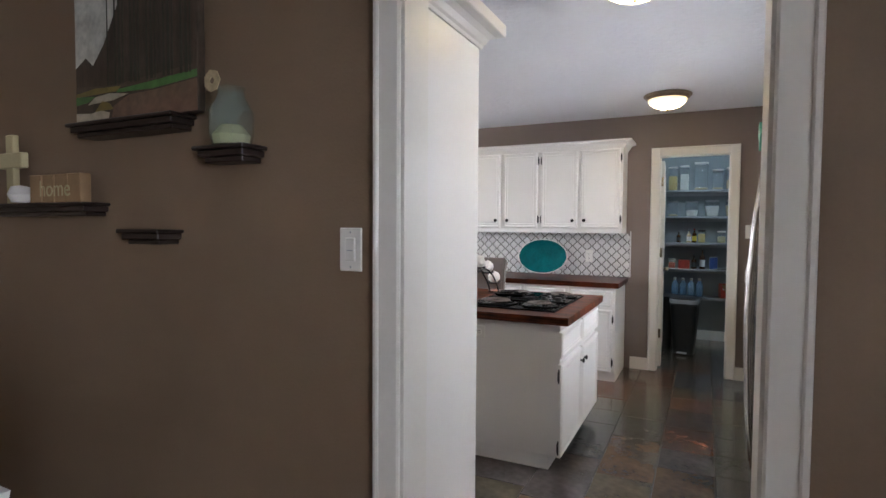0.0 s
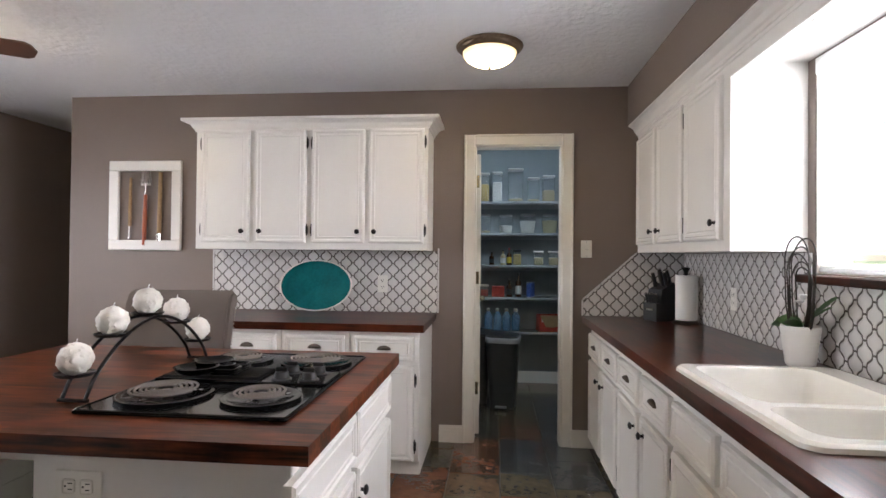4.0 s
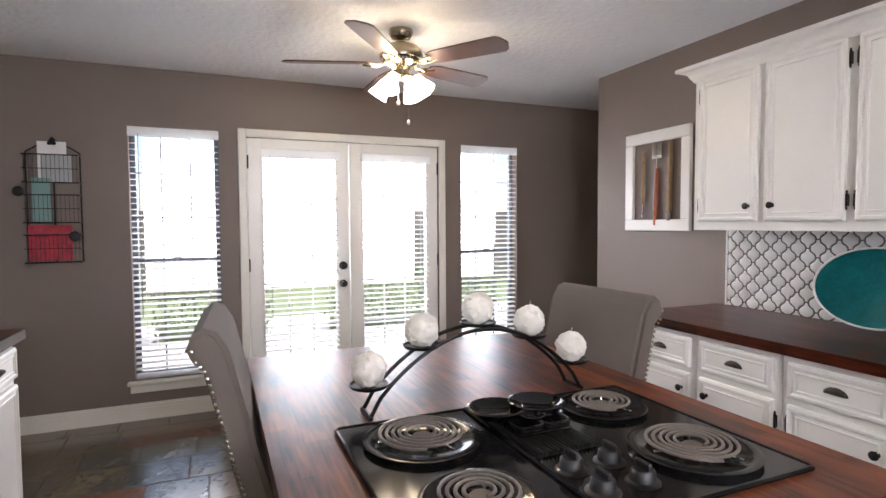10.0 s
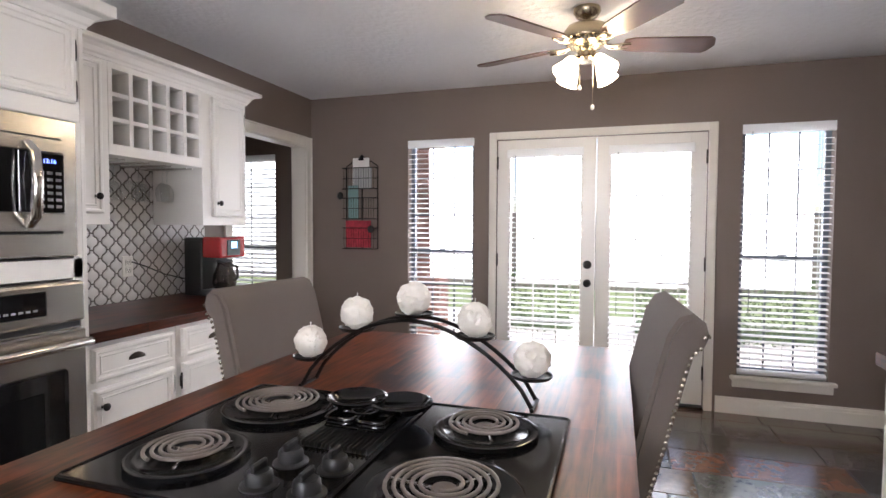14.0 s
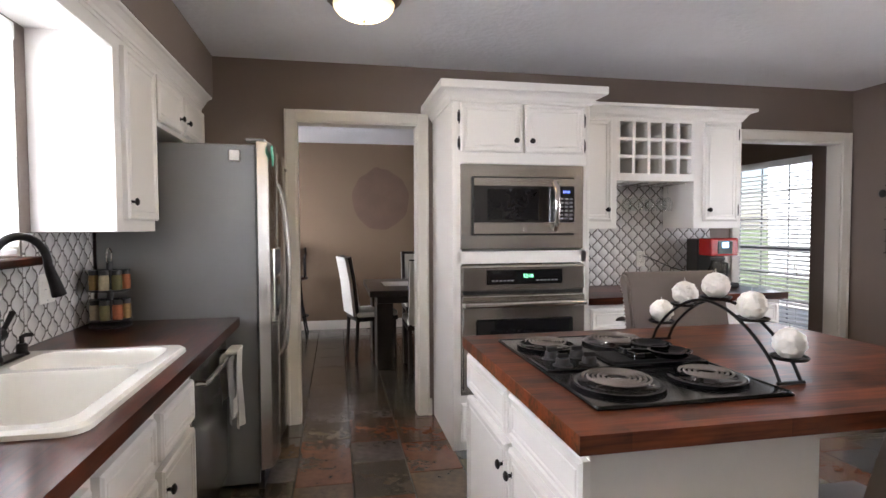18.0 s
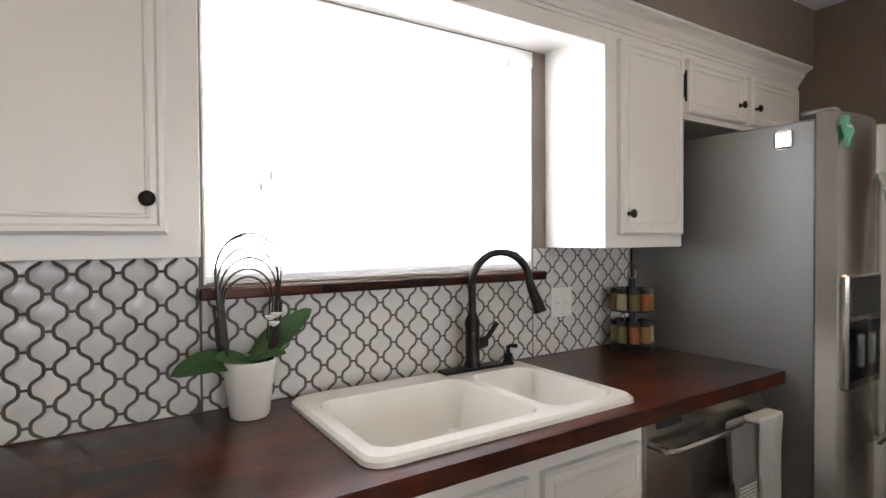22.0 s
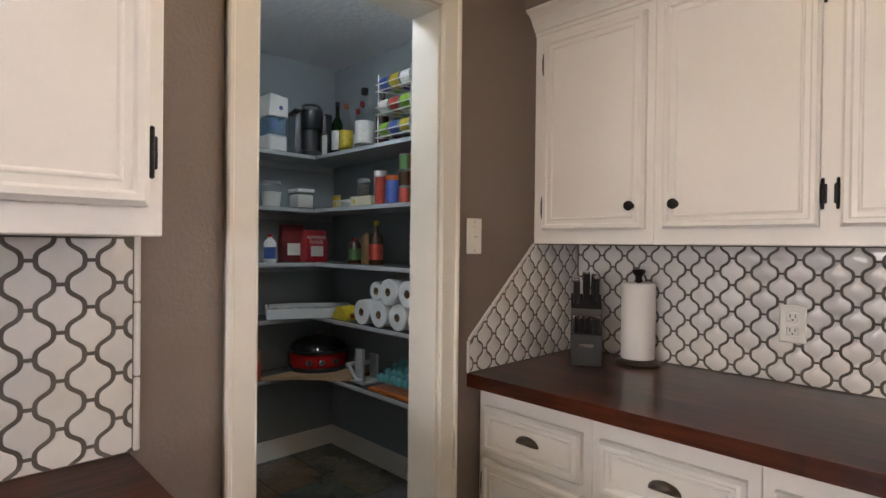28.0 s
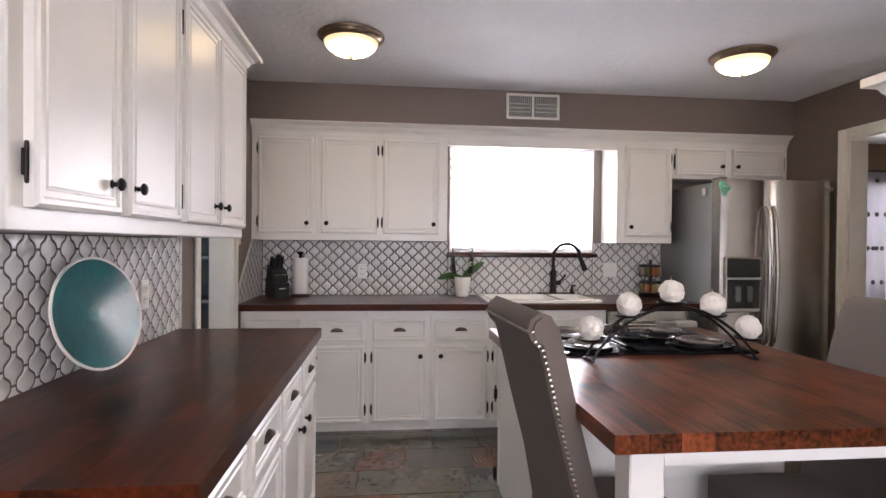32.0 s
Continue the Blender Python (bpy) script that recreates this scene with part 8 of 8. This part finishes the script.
# ---- outside ----
tagged(part("ground", box(-400, 400, -400, 400, -0.5, -0.16), GRASS), "green lawn round the house", "ground", kind="structure")
tagged(part("patio", box(W - 4.2, W - 0.15, -3.2, 9.5, -0.15, -0.03), CONC), "pale concrete patio outside the french doors", "patio", kind="structure")
tagged(part("pavement", box(E + 0.15, E + 9.0, 2.2, 9, -0.15, -0.05), CONC), "pale concrete drive beside the house", "pavement", kind="structure")
for ya, yb in ((3.0, 4.35), (5.05, 7.6)):
    hg = thing("hedge", (W - 2.9, (ya + yb) / 2, -0.16), "clipped green hedge beyond the patio", "hedge")
    part("core", box(W - 3.02, W - 2.88, ya + 0.05, yb - 0.05, -0.16, 0.16, 0.04), HEDGEM, hg)
    bm = bmesh.new()
    for k in range(int(1500 * (yb - ya))):
        f = random.random()
        if f < 0.6:
            c = Vector((W - 2.72 + random.uniform(-0.42, 0.07), random.uniform(ya, yb), random.uniform(-0.12, 0.72)))
        else:
            c = Vector((random.uniform(W - 3.2, W - 2.68), random.uniform(ya, yb), random.uniform(0.62, 0.76)))
        d = Vector((random.gauss(0, 1), random.gauss(0, 1), random.gauss(0, 1))).normalized()
        s = d.orthogonal().normalized()
        L = random.uniform(0.02, 0.042)
        v = [bm.verts.new(c + d * L), bm.verts.new(c + s * L * 0.5), bm.verts.new(c - d * L), bm.verts.new(c - s * L * 0.5)]
        bm.faces.new(v)
    tagged(part("leaves", bm, HEDGEM, hg), kind="stuff")
po = thing("porch_post", (W - 2.3, 2.55, 0), "red brick porch post", "post")
for k in range(30):
    part("brick", box(W - 2.5, W - 2.1, 2.36, 2.74, -0.03 + k * 0.09, 0.05 + k * 0.09, 0.004), BRICKM, po)
tagged(part("porch_roof", box(W - 2.9, W - 0.16, -3.2, 3.2, 2.62, 2.75), TRIM), "white porch roof over part of the patio", "porch roof", kind="structure")
fe = thing("house", (E + 8.5, 4.5, 0), "neighbouring house with pale siding", "house")
part("wall", box(E + 7.2, E + 10, -4, 14, -0.16, 2.9), mat("pale_siding", (0.78, 0.77, 0.74), 0.8, vary=0.05), fe)
part("roof", prism([(E + 6.8, 2.9), (E + 10.2, 2.9), (E + 8.5, 4.3)], -4.3, 14.3, "y"), mat("grey_shingle", (0.16, 0.15, 0.14), 0.9, vary=0.2), fe)
fn = thing("fence", (W - 9, 3, 0), "grey weathered wooden fence far behind the lawn", "fence")
FENCE = mat("grey_fence_board", (0.22, 0.19, 0.16), 0.9, vary=0.2, per=0.1)
me_f = shared("fence_board", box(-0.012, 0.012, -0.07, 0.07, -0.16, 1.7, 0.004), FENCE, False)
for k in range(120):
    o = new("board", me_f)
    o.parent, o.matrix_basis = fn, fn.matrix_world.inverted() @ pose(W - 9, -6 + k * 0.15, 0)


# ---- slate floor ----
def slate_mat():
    m = mat("sealed_slate", (0.070, 0.056, 0.045), 0.22, vary=0.35, scale=4.5, bump=0.35, bscale=28, coat=0.45)
    nt = m.node_tree
    n, l = nt.nodes, nt.links
    mix = [x for x in n if x.bl_idname == "ShaderNodeMix"][0]
    oi = n.new("ShaderNodeObjectInfo")
    geo = n.new("ShaderNodeNewGeometry")
    both, pick = n.new("ShaderNodeMath"), n.new("ShaderNodeMath")
    both.operation, pick.operation = "ADD", "FRACT"
    l.new(oi.outputs["Random"], both.inputs[0])
    l.new(geo.outputs["Random Per Island"], both.inputs[1])
    l.new(both.outputs[0], pick.inputs[0])
    for key, tones in (("A", ((0.034, 0.026, 0.019), (0.068, 0.046, 0.030), (0.046, 0.045, 0.038), (0.080, 0.038, 0.023), (0.055, 0.046, 0.032), (0.042, 0.043, 0.046), (0.060, 0.052, 0.050))),
                       ("B", ((0.115, 0.092, 0.068), (0.190, 0.125, 0.078), (0.128, 0.132, 0.104), (0.225, 0.100, 0.058), (0.165, 0.140, 0.092), (0.105, 0.115, 0.120), (0.165, 0.145, 0.140)))):
        r = n.new("ShaderNodeValToRGB")
        r.color_ramp.interpolation = "CONSTANT"
        while len(r.color_ramp.elements) < 7:
            r.color_ramp.elements.new(0.5)
        for i, (e, c) in enumerate(zip(r.color_ramp.elements, tones)):
            e.position, e.color = i / 7, (*c, 1)
        l.new(pick.outputs[0], r.inputs[0])
        l.new(r.outputs[0], mix.inputs[key])
    return m


SLATE = slate_mat()
SQ = 0.307
GAP = 0.0028
slabs = {}
rest = bmesh.new()
count = 0


def slab_mesh(long, k):
    """One riven slate with slightly uneven edges, SQ wide and long metres deep."""
    bm = bmesh.new()
    rnd = random.Random(k)
    g = GAP
    pts = []
    ring = ((g, g), (SQ - g, g), (SQ - g, long - g), (g, long - g))
    for (ax, ay), (bx2, by2) in zip(ring, ring[1:] + ring[:1]):
        for q in range(4):
            pts.append((ax + (bx2 - ax) * q / 4 + rnd.uniform(-0.0014, 0.0014), ay + (by2 - ay) * q / 4 + rnd.uniform(-0.0014, 0.0014)))
    lo = [bm.verts.new((u, v, -0.006)) for u, v in pts]
    hi = [bm.verts.new((u, v, -0.0012)) for u, v in pts]
    top = [bm.verts.new((SQ / 2 + (u - SQ / 2) * 0.985, long / 2 + (v - long / 2) * 0.988, 0.0002)) for u, v in pts]
    for a, b in ((lo, hi), (hi, top)):
        for q in range(len(pts)):
            bm.faces.new((a[q], a[(q + 1) % len(pts)], b[(q + 1) % len(pts)], b[q]))
    bm.faces.new(top)
    return shared("slab", bm, SLATE, False)


for i in range(-14, 8):
    rnd = random.Random(i + 40)
    x, y = i * SQ, -1.62 - rnd.uniform(0, 0.3)
    while y < 8.6:
        long = rnd.choice((0.307, 0.307, 0.41, 0.614))
        y0, y = y, y + long
        mx, my = x + SQ / 2, y0 + long / 2
        if not (W < mx < 2.3 and -1.4 < my < 8.55):
            continue
        if my > N + 0.1 and not (-0.6 < mx < 1.25 or mx < -3.2):
            continue
        if my > S and mx > E:
            continue
        if my < S - 0.1 and mx < -2.7:
            continue
        if -1.1 < mx < -0.55 and 3.9 < my < 4.8:
            continue
        near = count < 298 and mx > -4.0 and (my > S - 0.1 or -0.9 < mx < 0.9) and my < 6.6 and not (mx > 0.75 and my > 2.3) and not (my > 5.95 and -2.0 < mx < -0.6)
        if near:
            key = (long, (i * 7 + int(y0 * 10)) % 3)
            if key not in slabs:
                slabs[key] = slab_mesh(long, len(slabs))
            o = new("slab", slabs[key])
            o.parent, o.matrix_basis = FLOOR, pose(x, y0, random.uniform(-0.0008, 0.0008), random.uniform(-0.12, 0.12), random.uniform(-0.12, 0.12), 0)
            count += 1
        else:
            box(x + GAP, x + SQ - GAP, y0 + GAP, y0 + long - GAP, -0.006, 0.0, bm=rest)
tagged(part("far_slabs", rest, SLATE, FLOOR), kind="stuff")
